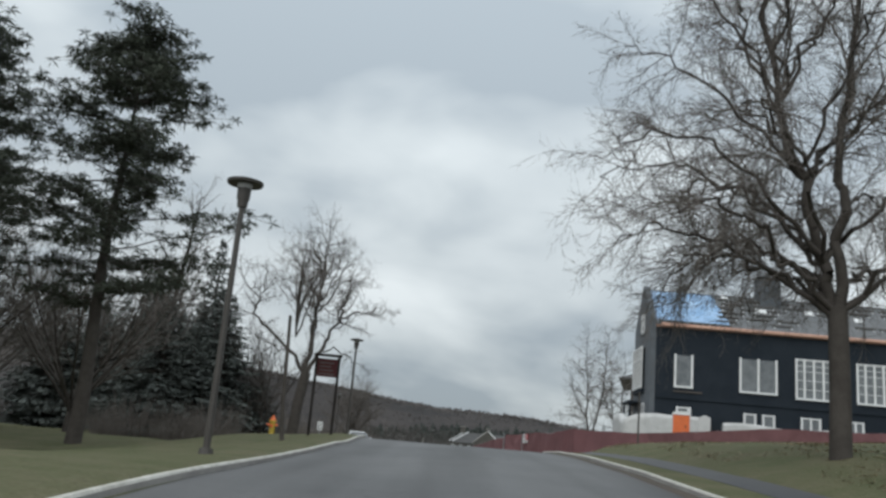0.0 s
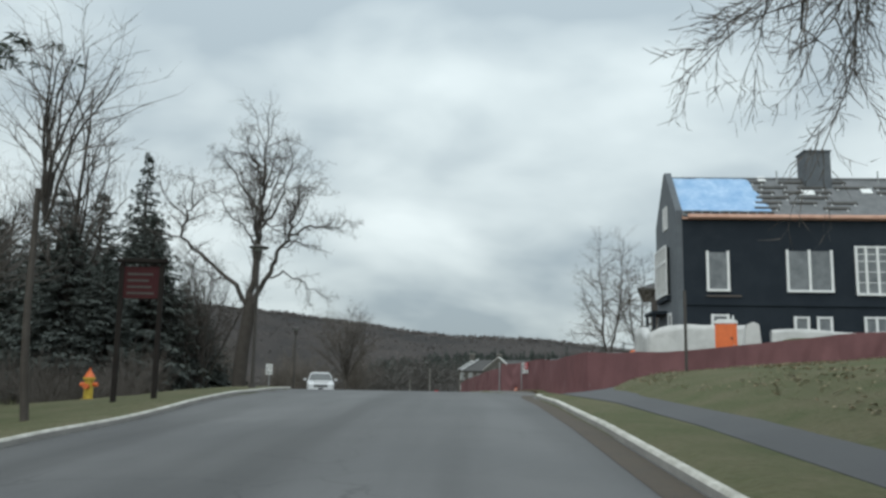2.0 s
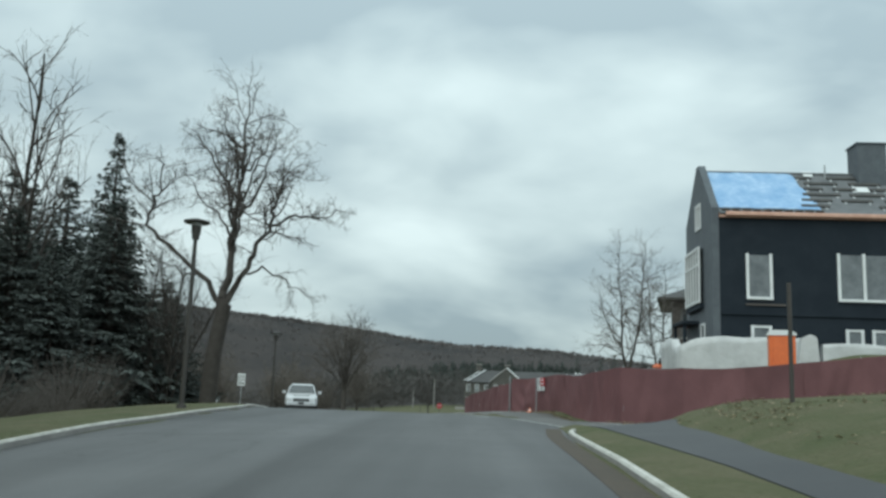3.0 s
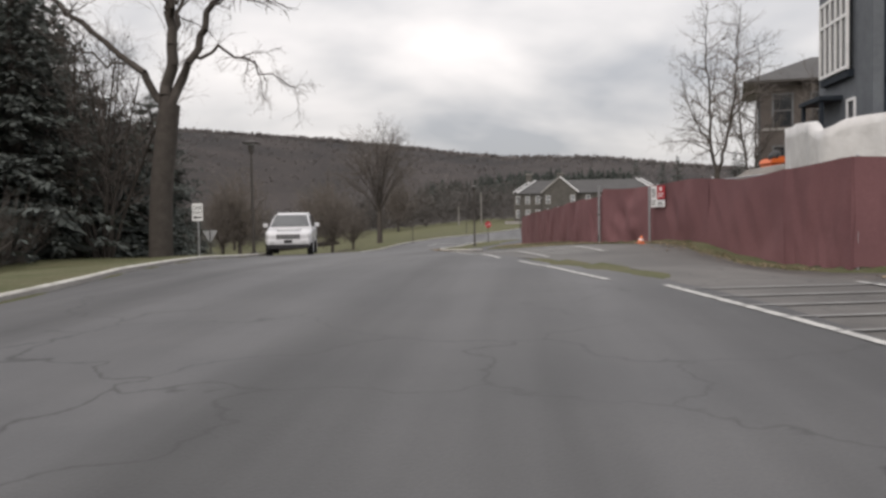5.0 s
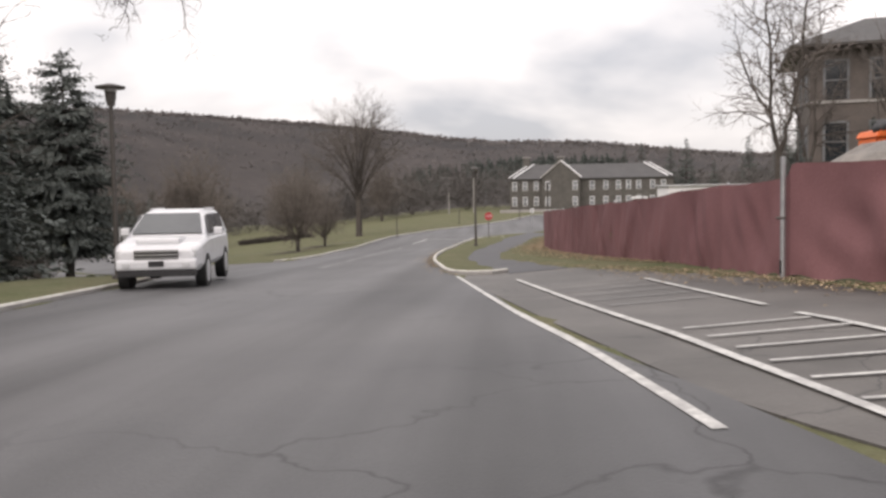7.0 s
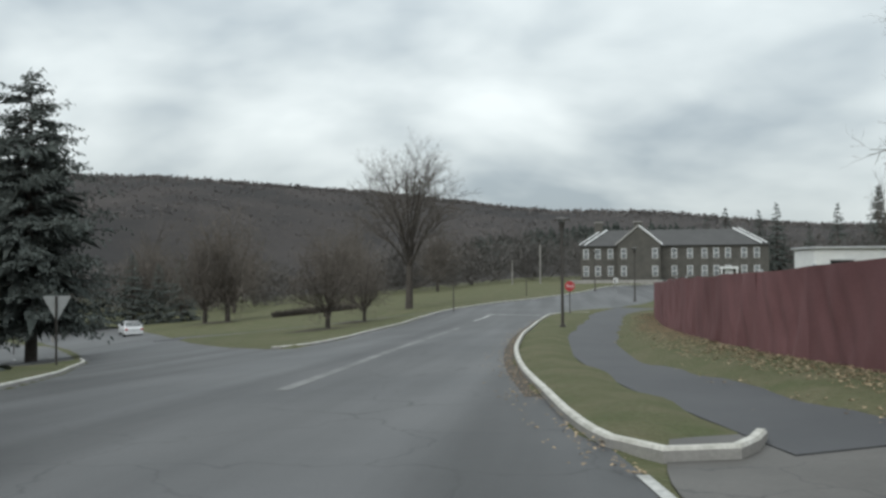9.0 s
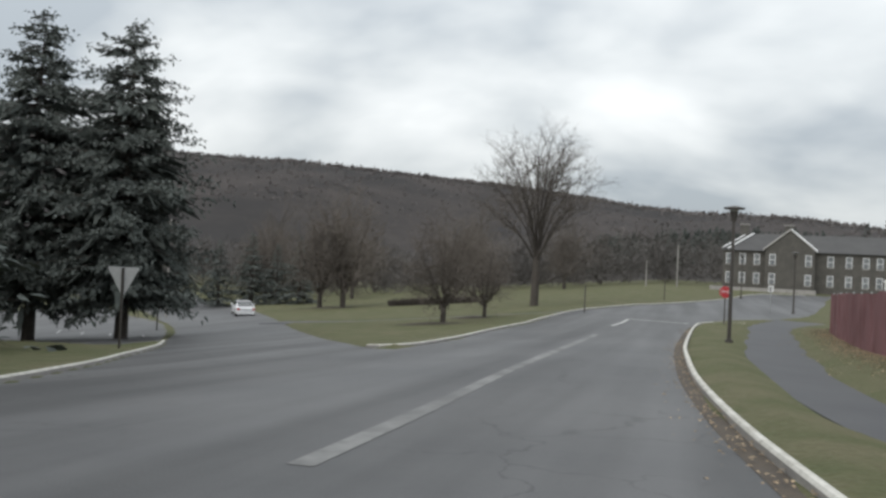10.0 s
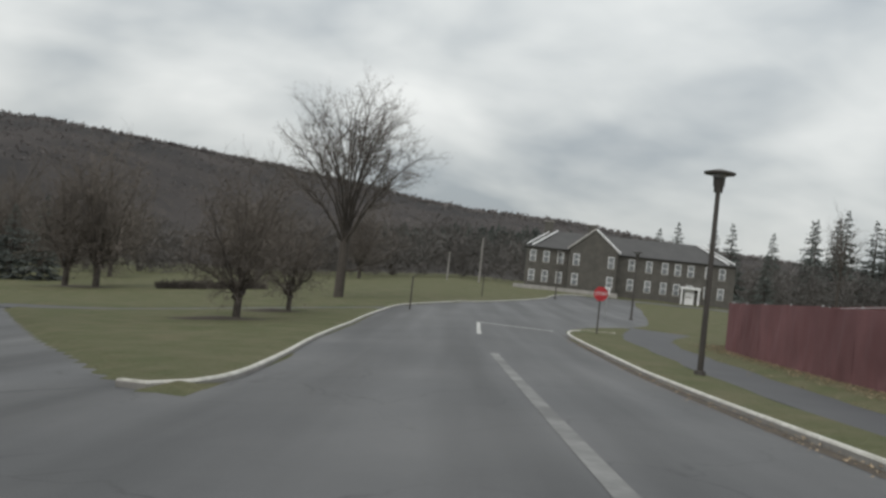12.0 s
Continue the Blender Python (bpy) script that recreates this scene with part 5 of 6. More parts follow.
    part("rear_bumper", slab(-w * 0.9, L / 2 - 0.15, low + 0.03, w * 0.9, L / 2 + 0.05, low + 0.24, bevel=0.05), CAR_WHITE, c)
    return c


vehicle("sport_utility_car", "white sport utility car with chrome grille coming up the road", pose(-5.9, 77.0, h(-5.9, 77.0), 0, 0, 10), 4.75, 1.87, 1.78, 1.16, 0.46, 1.2, 0.15, 0.40, True)
vehicle("saloon_car", "small white saloon car driving off along the side road", pose(-41, 152, h(-41, 152) + 0.0, 0, 0, 215), 4.5, 1.78, 1.45, 0.92, 0.22, 1.3, 0.55, 0.32, False)


# ---- small green cottage beyond the pines ----
cot = thing("cottage", "small dark green gabled cottage with white trim among trees", "house", pose(-48.8, 101, h(-48.8, 101), 0, 0, 26) @ Matrix.Scale(0.75, 4))
CT = (3.05 - h(-48.8, 101)) / 0.75
bm = bmesh.new()
prism(bm, [(-3.1, -0.3), (3.1, -0.3), (3.1, CT - 2.5), (0, CT - 0.12), (-3.1, CT - 2.5)], 0, 8)
part("wall", bm, SLATE, cot, "dark green-grey clapboard")
for sx in (-1, 1):
    bm = bmesh.new()
    prism(bm, [(0, CT), (sx * 3.6, CT - 2.75), (sx * 3.6, CT - 2.9), (0, CT - 0.15)], -0.4, 8.4)
    part("roof", bm, ROOF, cot)
    bm = bmesh.new()
    prism(bm, [(0, CT + 0.01), (sx * 3.62, CT - 2.75), (sx * 3.62, CT - 3.0), (0, CT - 0.26)], -0.46, -0.405)
    part("bargeboard", bm, WHITE, cot, "white gable trim")
    w = part("window", slab(sx * 0.55 - 0.42, -0.03, CT - 3.1, sx * 0.55 + 0.42, 0.02, CT - 1.6), WHITE, cot, "white-framed window")
    part("pane", slab(sx * 0.55 - 0.3, -0.045, CT - 2.98, sx * 0.55 + 0.3, -0.032, CT - 1.72), CAR_GLASS, w)


# ---- bare trees ----
def tubes(segs, sides):
    """Tapered tubes from rows of start, end and two radii."""
    s = np.array(segs, float)
    p0, p1, r0, r1 = s[:, 0:3], s[:, 3:6], s[:, 6], s[:, 7]
    d = p1 - p0
    d /= np.linalg.norm(d, axis=1)[:, None] + 1e-9
    ref = np.where(np.abs(d[:, 2:3]) > 0.9, np.array([[1.0, 0, 0]]), np.array([[0, 0, 1.0]]))
    u = np.cross(d, ref)
    u /= np.linalg.norm(u, axis=1)[:, None] + 1e-9
    v = np.cross(d, u)
    n = len(s)
    verts = np.zeros((n, 2, sides, 3))
    for k in range(sides):
        c, q = math.cos(math.tau * k / sides), math.sin(math.tau * k / sides)
        o = u * c + v * q
        verts[:, 0, k] = p0 + o * r0[:, None]
        verts[:, 1, k] = p1 + o * r1[:, None]
    base = np.arange(n) * 2 * sides
    faces = []
    for k in range(sides):
        j = (k + 1) % sides
        faces.append(np.stack([base + k, base + j, base + sides + j, base + sides + k], 1))
    return verts.reshape(-1, 3), np.concatenate(faces)


def stem(points, radii, sides):
    """One unbroken upright trunk through the points."""
    verts, faces = [], []
    for (x, y, z), r in zip(points, radii):
        for k in range(sides):
            verts.append((x + r * math.cos(math.tau * k / sides), y + r * math.sin(math.tau * k / sides), z))
    for j in range(len(points) - 1):
        for k in range(sides):
            q = (k + 1) % sides
            faces.append((j * sides + k, j * sides + q, (j + 1) * sides + q, (j + 1) * sides + k))
    return np.array(verts), np.array(faces)


def quick_mesh(name, verts, faces, mat, parent):
    me = bpy.data.meshes.new(name)
    n, k = len(faces), faces.shape[1]
    me.vertices.add(len(verts))
    me.vertices.foreach_set("co", np.ascontiguousarray(verts, np.float32).ravel())
    me.loops.add(n * k)
    me.loops.foreach_set("vertex_index", np.ascontiguousarray(faces, np.int32).ravel())
    me.polygons.add(n)
    me.polygons.foreach_set("loop_start", np.arange(0, n * k, k, dtype=np.int32))
    me.update(calc_edges=True)
    me.materials.append(mat)
    ob = new(name, me)
    ob.parent = parent
    return ob


def unit(x, y, z):
    m = 1 / math.sqrt(x * x + y * y + z * z + 1e-12)
    return x * m, y * m, z * m


def grow(rng, start, way, length, radius, cfg, level_no, out):
    """One limb: it wanders, tapers and bears smaller limbs along its length."""
    n, gauss = cfg["steps"][level_no], rng.gauss
    step = length / n
    px, py, pz = start
    dx, dy, dz = unit(*way)
    r_end = radius * cfg["taper"][level_no]
    wob, lift = cfg["wander"][level_no], cfg["lift"][level_no]
    rows = out[min(level_no, 3)]
    spots = []
    for k in range(n):
        dx, dy, dz = unit(dx + gauss(0, wob), dy + gauss(0, wob), dz + gauss(0, wob) + lift)
        qx, qy, qz = px + dx * step, py + dy * step, pz + dz * step
        ra, rb = radius + (r_end - radius) * k / n, radius + (r_end - radius) * (k + 1) / n
        rows.append((px, py, pz, qx, qy, qz, ra, rb))
        spots.append((px, py, pz, dx, dy, dz, rb))
        px, py, pz = qx, qy, qz
    if level_no == len(cfg["steps"]) - 1:
        return
    kids, first = cfg["kids"][level_no], cfg["bare"][level_no]
    for c in range(kids):
        f = first + (1 - first) * (c + rng.random()) / kids
        k = min(int(f * n), n - 1)
        ax, ay, az, dx, dy, dz, rr = spots[k]
        g = (f * n - k) * step
        sx, sy, sz = gauss(0, 1), gauss(0, 1), gauss(0, 1)
        dot = sx * dx + sy * dy + sz * dz
        ox, oy, oz = unit(sx - dot * dx, sy - dot * dy, sz - dot * dz)
        ang = radians(rng.uniform(*cfg["angle"][level_no]))
        ca, sa = math.cos(ang), math.sin(ang)
        size = cfg["ratio"][level_no] * rng.uniform(0.7, 1.15) * (1.15 - cfg["crown"] * f)
        grow(rng, (ax + dx * g, ay + dy * g, az + dz * g), (dx * ca + ox * sa, dy * ca + oy * sa, dz * ca + oz * sa), length * size, max(0.0035, min(rr * 0.8, radius * cfg["thin"][level_no])), cfg, level_no + 1, out)


def ribbons(segs, seed):
    """Fine twigs as narrow tapered blades, each turned its own way."""
    s = np.array(segs, float)
    p0, p1, r0, r1 = s[:, 0:3], s[:, 3:6], s[:, 6:7], s[:, 7:8]
    side = np.cross(p1 - p0, np.random.RandomState(seed).normal(0, 1, p0.shape))
    side /= np.linalg.norm(side, axis=1)[:, None] + 1e-9
    verts = np.stack([p0 - side * r0 * 1.4, p0 + side * r0 * 1.4, p1 + side * r1 * 1.4, p1 - side * r1 * 1.4], 1).reshape(-1, 3)
    base = np.arange(len(s)) * 4
    return verts, np.stack([base, base + 1, base + 2, base + 3], 1)


def tree_parts(ob, out, twig_mat, trunk_mat=None):
    for name, key, sides, mat in (("trunk", 0, 10, trunk_mat or BARK), ("branching", 1, 6, trunk_mat or BARK)):
        if out[key]:
            v, f = tubes(out[key], sides)
            p = quick_mesh(name, v, f, mat, ob)
            if key:
                tagged(p, kind="stuff")
    pieces = []
    if out[2]:
        pieces.append(tubes(out[2], 3))
    if out[3]:
        pieces.append(ribbons(out[3], len(out[3])))
    if pieces:
        shift = np.cumsum([0] + [len(v) for v, f in pieces])
        tagged(quick_mesh("crown", np.concatenate([v for v, f in pieces]), np.concatenate([f + k for (v, f), k in zip(pieces, shift)]), twig_mat, ob), kind="stuff")
    return ob


def bare_tree(seed, label, stems, cfg, twig=None, group=""):
    """stems: rows of start, direction, length, radius and level."""
    rng = random.Random(seed)
    out = {0: [], 1: [], 2: [], 3: []}
    for start, way, length, radius, lv in stems:
        grow(rng, start, way, length, radius, cfg, lv, out)
    ob = thing("bare_tree", label, "tree", group=group)
    return tree_parts(ob, out, twig or TWIG)


def curve_through(points, per):
    """A smooth curve through a few points in space."""
    p = np.array(points, float)
    out = []
    for k in range(len(p) - 1):
        a, b, c, d = p[max(k - 1, 0)], p[k], p[k + 1], p[min(k + 2, len(p) - 1)]
        for j in range(per):
            u = j / per
            out.append(0.5 * (2 * b + (c - a) * u + (2 * a - 5 * b + 4 * c - d) * u * u + (3 * b - a - 3 * c + d) * u**3))
    return np.array(out + [p[-1]])


def limbed_tree(seed, label, limbs, cfg, twig=None, group="", sway=0.06):
    """limbs: rows of way points, first and last radius, side limbs and the share of the limb that is bare; no side limbs: a trunk."""
    rng = random.Random(seed)
    out = {0: [], 1: [], 2: [], 3: []}
    for points, r0, r1, kids, first in limbs:
        p = curve_through(points, 5)
        n = len(p) - 1
        for k in range(1, n):
            p[k] += [rng.gauss(0, sway) for q in range(3)] if kids else 0
        for k in range(n):
            ra, rb = r0 + (r1 - r0) * (k / n) ** 0.8, r0 + (r1 - r0) * ((k + 1) / n) ** 0.8
            out[1 if kids else 0].append((*p[k], *p[k + 1], ra, rb))
        whole = float(np.linalg.norm(np.diff(p, axis=0), axis=1).sum())
        for c in range(kids):
            f = first + (1 - first) * (c + rng.random()) / kids
            k = min(int(f * n), n - 1)
            at = p[k] + (p[k + 1] - p[k]) * (f * n - k)
            dx, dy, dz = unit(*(p[k + 1] - p[k]))
            sx, sy, sz = (rng.gauss(0, 1) for q in range(3))
            dot = sx * dx + sy * dy + sz * dz
            ox, oy, oz = unit(sx - dot * dx, sy - dot * dy, sz - dot * dz)
            ang = radians(rng.uniform(*cfg["angle"][1]))
            ca, sa = math.cos(ang), math.sin(ang)
            size = cfg["ratio"][1] * rng.uniform(0.6, 1.2) * (1.2 - cfg["crown"] * f)
            rr = r0 + (r1 - r0) * f**0.8
            grow(rng, at, (dx * ca + ox * sa, dy * ca + oy * sa, dz * ca + oz * sa), whole * size, max(0.008, min(rr * 0.75, r0 * cfg["thin"][1])), cfg, 2, out)
    ob = thing("bare_tree", label, "tree", group=group)
    return tree_parts(ob, out, twig or TWIG)


def turned(points, degrees, reach=1.0, lift=0.0):
    """The same limb swung about the trunk."""
    c, q = math.cos(radians(degrees)), math.sin(radians(degrees))
    x0, y0, z0 = points[0]
    return [(x0 + ((x - x0) * c - (y - y0) * q) * reach, y0 + ((x - x0) * q + (y - y0) * c) * reach, z + lift * k / len(points)) for k, (x, y, z) in enumerate(points)]


SPREADING = dict(steps=(8, 9, 7, 5, 3), taper=(0.6, 0.25, 0.3, 0.3, 0.4), wander=(0.05, 0.16, 0.20, 0.24, 0.25), lift=(0.0, 0.03, 0.0, -0.02, -0.02), kids=(9, 9, 7, 4), bare=(0.55, 0.2, 0.1, 0.1), angle=((35, 70), (30, 65), (30, 70), (25, 65)), ratio=(0.8, 0.52, 0.45, 0.5), thin=(0.5, 0.42, 0.45, 0.55), crown=0.35)
UPRIGHT = dict(SPREADING, angle=((25, 50), (25, 50), (25, 55), (25, 60)), lift=(0.0, 0.06, 0.05, 0.03, 0.0), wander=(0.04, 0.10, 0.14, 0.18, 0.2))
GNARLED = dict(SPREADING, wander=(0.04, 0.22, 0.26, 0.28, 0.3), lift=(0.0, 0.0, -0.01, -0.03, -0.05), kids=(6, 8, 7, 4), angle=((40, 75), (35, 75), (35, 75), (30, 70)))
VASE = dict(UPRIGHT, steps=(3, 9, 7, 5, 3), kids=(0, 9, 7, 4), wander=(0.05, 0.06, 0.09, 0.12, 0.15), angle=((20, 40), (15, 35), (20, 40), (20, 50)), ratio=(0.8, 0.5, 0.45, 0.5))
DENSE = dict(UPRIGHT, steps=(3, 6, 6, 5, 3), kids=(0, 9, 8, 5), ratio=(0.8, 0.5, 0.5, 0.55), wander=(0.05, 0.12, 0.16, 0.2, 0.2), angle=((20, 40), (25, 60), (25, 60), (25, 60)), thin=(0.5, 0.36, 0.36, 0.5))

# the great spreading tree on the lawn slope
LOW = [(-0.1, 0, 3.2), (-1.4, 0.2, 4.2), (-2.8, 0.3, 4.8), (-4.0, 0.3, 5.0), (-5.0, 0.3, 4.6)]
HANGING = [(-0.1, 0, 3.4), (-1.4, 0.2, 4.6), (-2.8, 0.3, 5.1), (-4.3, 0.3, 4.7), (-5.5, 0.3, 3.7)]
MIDDLE = [(-0.3, 0, 4.4), (-1.6, -0.3, 5.7), (-3.0, -0.5, 6.7), (-4.3, -0.6, 7.0), (-5.3, -0.7, 6.6)]
HIGH = [(-0.7, 0.1, 6.4), (-2.0, 0.5, 8.0), (-3.5, 0.8, 9.3), (-4.9, 0.9, 9.8)]
CROWN = [(-1.2, 0.2, 8.4), (-2.4, 0.1, 10.2), (-3.5, 0, 11.4), (-4.4, -0.1, 11.8)]
great = [([(0, 0, -0.2), (0.02, 0, 1.6), (0, 0, 3.4)], 0.245, 0.215, 0, 0),
         ([(-0.05, 0, 3.2), (-0.45, 0.1, 5.2), (-1.2, 0.2, 8.2), (-1.7, 0.2, 11.2), (-1.9, 0.1, 13.6)], 0.155, 0.03, 16, 0.3),
         ([(0.02, 0, 3.3), (0.1, -0.1, 5.5), (0.15, -0.2, 8.0), (0.6, -0.2, 11.0), (0.9, -0.2, 13.8)], 0.155, 0.03, 16, 0.3)]
for limb, r, swings in ((LOW, 0.075, ((0, 1.0), (-42, 0.9), (32, 0.95), (-70, 1.0), (-100, 1.08), (-125, 1.1), (150, 0.9), (190, 1.0))),
                        (HANGING, 0.07, ((-36, 0.84), (-52, 0.92))),
                        (MIDDLE, 0.068, ((0, 1.0), (-30, 1.0), (-60, 0.95), (-88, 1.0), (40, 0.85), (-115, 0.95), (165, 0.95), (220, 1.0))),
                        (HIGH, 0.06, ((0, 1.0), (55, 0.85), (-65, 1.0), (-130, 1.0), (120, 0.85), (180, 1.0))),
                        (CROWN, 0.052, ((0, 1.0), (70, 0.9), (-80, 1.0), (-150, 1.0), (140, 0.9)))):
    for deg, reach in swings:
        great.append((turned(limb, deg, reach), r, 0.012, 19, 0.2))
t = limbed_tree(21, "large bare spreading tree with fine drooping twigs on the lawn", great,
                dict(SPREADING, steps=(8, 9, 7, 5, 3), kids=(0, 20, 11, 6), thin=(0.5, 0.26, 0.40, 0.6), lift=(0.0, 0.0, -0.02, -0.04, -0.03), wander=(0.05, 0.12, 0.14, 0.18, 0.22), angle=((35, 70), (20, 55), (20, 50), (20, 50)), ratio=(0.8, 0.27, 0.42, 0.5)), sway=0.1)
t.matrix_basis = pose(10.0, 19.4, h(10.0, 19.4))
t.scale = (1.02, 1.02, 1.04)

# the tall forked tree beside the lamp
t = limbed_tree(34, "tall bare forked tree with gnarled limbs beside the road", [
    ([(0, 0, -0.2), (0.15, 0, 3.2), (0.6, 0, 6.7)], 0.52, 0.44, 0, 0),
    ([(0.6, 0, 6.4), (0.75, 0.1, 10.0), (1.05, 0, 13.6), (1.15, -0.1, 17.0), (1.2, 0, 20.0)], 0.30, 0.03, 18, 0.35),
    ([(0.7, 0, 6.5), (1.7, 0.2, 9.0), (2.9, 0.3, 11.7), (3.5, 0.2, 13.6), (4.1, 0.2, 16.0)], 0.23, 0.03, 15, 0.4),
    ([(2.9, 0.3, 11.7), (4.6, 0.5, 12.6), (6.1, 0.5, 12.5), (7.4, 0.4, 13.1)], 0.11, 0.02, 13, 0.25),
    ([(1.5, 0.2, 8.6), (3.0, 0, 9.1), (4.5, -0.2, 8.1), (6.2, -0.3, 7.2)], 0.09, 0.015, 9, 0.45),
    ([(0.5, 0, 6.3), (-1.2, 0.2, 8.6), (-3.8, 0.3, 10.7), (-4.8, 0.2, 12.2), (-4.1, 0.2, 14.2), (-4.4, 0.1, 16.2)], 0.20, 0.025, 14, 0.45),
    ([(-1.2, 0.2, 8.6), (-3.0, -0.3, 8.9), (-4.6, -0.4, 9.8)], 0.07, 0.015, 8, 0.4),
    ([(0.8, 0, 9.5), (0.4, 2.2, 12.0), (0.2, 3.2, 15.0)], 0.15, 0.02, 12, 0.3),
    ([(0.8, 0, 10.5), (1.2, -2.2, 12.6), (1.6, -3.2, 15.5)], 0.14, 0.02, 12, 0.3),
    ([(1.1, 0, 13.3), (-0.8, 0.4, 16.0), (-2.3, 0.6, 18.2)], 0.12, 0.02, 13, 0.25),
    ([(1.1, 0, 12.3), (2.7, -0.3, 15.0), (3.3, -0.4, 17.8)], 0.12, 0.02, 13, 0.25),
    ([(1.15, 0, 15.0), (2.3, 0.8, 17.3), (2.6, 1.0, 19.2)], 0.08, 0.015, 10, 0.25),
    ([(1.1, 0, 11.0), (-0.9, -0.4, 12.8), (-2.4, -0.5, 15.0)], 0.10, 0.015, 11, 0.3),
    ([(1.15, 0, 16.0), (0.0, -0.8, 18.2), (-0.3, -1.0, 19.6)], 0.07, 0.015, 9, 0.25)],
    dict(GNARLED, steps=(8, 9, 7, 5, 3), kids=(0, 12, 9, 6), ratio=(0.8, 0.30, 0.42, 0.5), thin=(0.5, 0.30, 0.38, 0.55), wander=(0.04, 0.11, 0.22, 0.26, 0.28), lift=(0.0, 0.02, 0.02, 0.0, 0.03), angle=((40, 75), (35, 75), (35, 75), (30, 70))), sway=0.13)
t.matrix_basis = pose(-11.6, 76.8, h(-11.6, 76.8))
t.scale = (1.0, 1.0, 0.98)

# the broad crowned tree by the far bend
broad = [([(0, 0, -0.2), (0.05, 0, 2.8), (0.1, 0, 5.6)], 0.40, 0.30, 0, 0), ([(0.1, 0, 5.4), (0.3, 0.1, 9.0), (0.6, 0, 12.6), (1.0, 0, 16.0)], 0.15, 0.02, 18, 0.35), ([(0.05, 0, 2.2), (1.6, -0.2, 2.6), (3.2, -0.4, 3.6), (4.6, -0.5, 5.0)], 0.11, 0.02, 16, 0.3)]
for k in range(21):
    an, tip = 2.4 * k, radians(22 + 73 * (k + 0.5) / 21)
    ex, ey, ez = 5.6 * math.sin(tip) * math.cos(an), 5.6 * math.sin(tip) * math.sin(an), 9.0 + 6.6 * math.cos(tip)
    z0 = 3.9 + 1.7 * (1 - k / 21)
    broad.append(([(0.08, 0, z0), (0.30 * ex, 0.30 * ey, z0 + 0.42 * (ez - z0) + 0.25), (0.68 * ex, 0.68 * ey, z0 + 0.76 * (ez - z0) + 0.2), (ex, ey, ez)], 0.105, 0.014, 17, 0.32))
t = limbed_tree(55, "broad-crowned bare tree with many rising limbs on the lawn", broad,
                dict(UPRIGHT, steps=(8, 9, 6, 4, 3), kids=(0, 12, 8, 5), ratio=(0.8, 0.26, 0.42, 0.5), thin=(0.5, 0.34, 0.42, 0.6), wander=(0.04, 0.08, 0.16, 0.2, 0.22), lift=(0.0, 0.05, 0.06, 0.05, 0.02)))
t.matrix_basis = pose(-14.0, 155, h(-14, 155))
t.scale = (1.0, 1.0, 0.96)

# small dense lawn trees
dome = [([(0, 0, -0.1), (0, 0, 0.5), (0.02, 0, 1.0)], 0.16, 0.13, 0, 0)]
for k in range(13):
    an, tip = 2.4 * k, radians(8 + 92 * (k + 0.5) / 13)
    ex, ey, ez = 2.1 * math.sin(tip) * math.cos(an), 2.1 * math.sin(tip) * math.sin(an), 2.3 + 2.3 * math.cos(tip)
    dome.append(([(0, 0, 0.75 + 0.03 * (k % 4)), (0.42 * ex, 0.42 * ey, 0.9 + 0.35 * (ez - 0.9) + 0.1), (ex, ey, ez)], 0.07, 0.014, 12, 0.22))
small = limbed_tree(71, "small round-crowned tree with dense russet twigs on the lawn", dome,
                    dict(DENSE, steps=(3, 6, 5, 4, 2), kids=(0, 11, 7, 4), ratio=(0.8, 0.48, 0.55, 0.55), thin=(0.5, 0.3, 0.42, 0.6), wander=(0.05, 0.17, 0.2, 0.24, 0.25), angle=((20, 40), (25, 70), (25, 70), (25, 70))), RUSSET, "small lawn trees")
small.matrix_basis = pose(-14.26, 125.6, h(-14.26, 125.6))
small.scale = (1.1, 1.1, 1.22)
for k, (x, y, s) in enumerate(((-13.5, 132.8, 0.8), (-37.9, 162.7, 1.7), (-35.6, 163.4, 1.9), (-27, 186, 1.5), (-45, 190, 1.7), (-54, 182, 1.6), (-18, 205, 1.6), (-62, 200, 1.7), (-36, 212, 1.7))):
    c = copy_thing(small, pose(x, y, h(x, y), 0, 0, 67 * k + 30))
    c.scale = (s * 1.06, s * 1.06, s * 1.22)

# slim young tree on the near lawn
t = bare_tree(83, "slim young bare tree on the lawn beside the road", [((0, 0, -0.1), (0, 0, 1), 5.6, 0.075, 0)] + [((0, 0, 4.5 + 0.13 * k), (0.27 * math.cos(2.4 * k), 0.27 * math.sin(2.4 * k), 1), 4.0 - 0.1 * k, 0.035, 1) for k in range(8)], dict(UPRIGHT, steps=(4, 8, 6, 4), kids=(0, 7, 4), taper=(0.7, 0.25, 0.3, 0.4)))
t.matrix_basis = pose(-4.7, 32.6, h(-4.7, 32.6))
t.scale = (1.15, 1.15, 0.88)

# vase-shaped trees behind the pines
vase = bare_tree(91, "vase-shaped bare tree with straight fanning branches", [((0, 0, -0.1), (0, 0, 1), 2.2, 0.3, 0)] + [((0, 0, 1.4 + 0.08 * k), (0.95 * math.cos(2.4 * k), 0.95 * math.sin(2.4 * k), 1), 9.5 + (k % 4) * 0.8, 0.12, 1) for k in range(13)], dict(VASE, kids=(0, 10, 6, 3)), group="vase-shaped trees")
vase.matrix_basis = pose(-21.2, 53, h(-21.2, 53))
vase.scale = (0.85, 0.85, 0.85)
for k, (x, y, s) in enumerate(((-27, 46, 1.05), (-32, 60, 1.15))):
    copy_thing(vase, pose(x, y, h(x, y), 0, 0, 80 * k + 40)).scale = (s * 0.9, s * 0.9, s * 0.85)

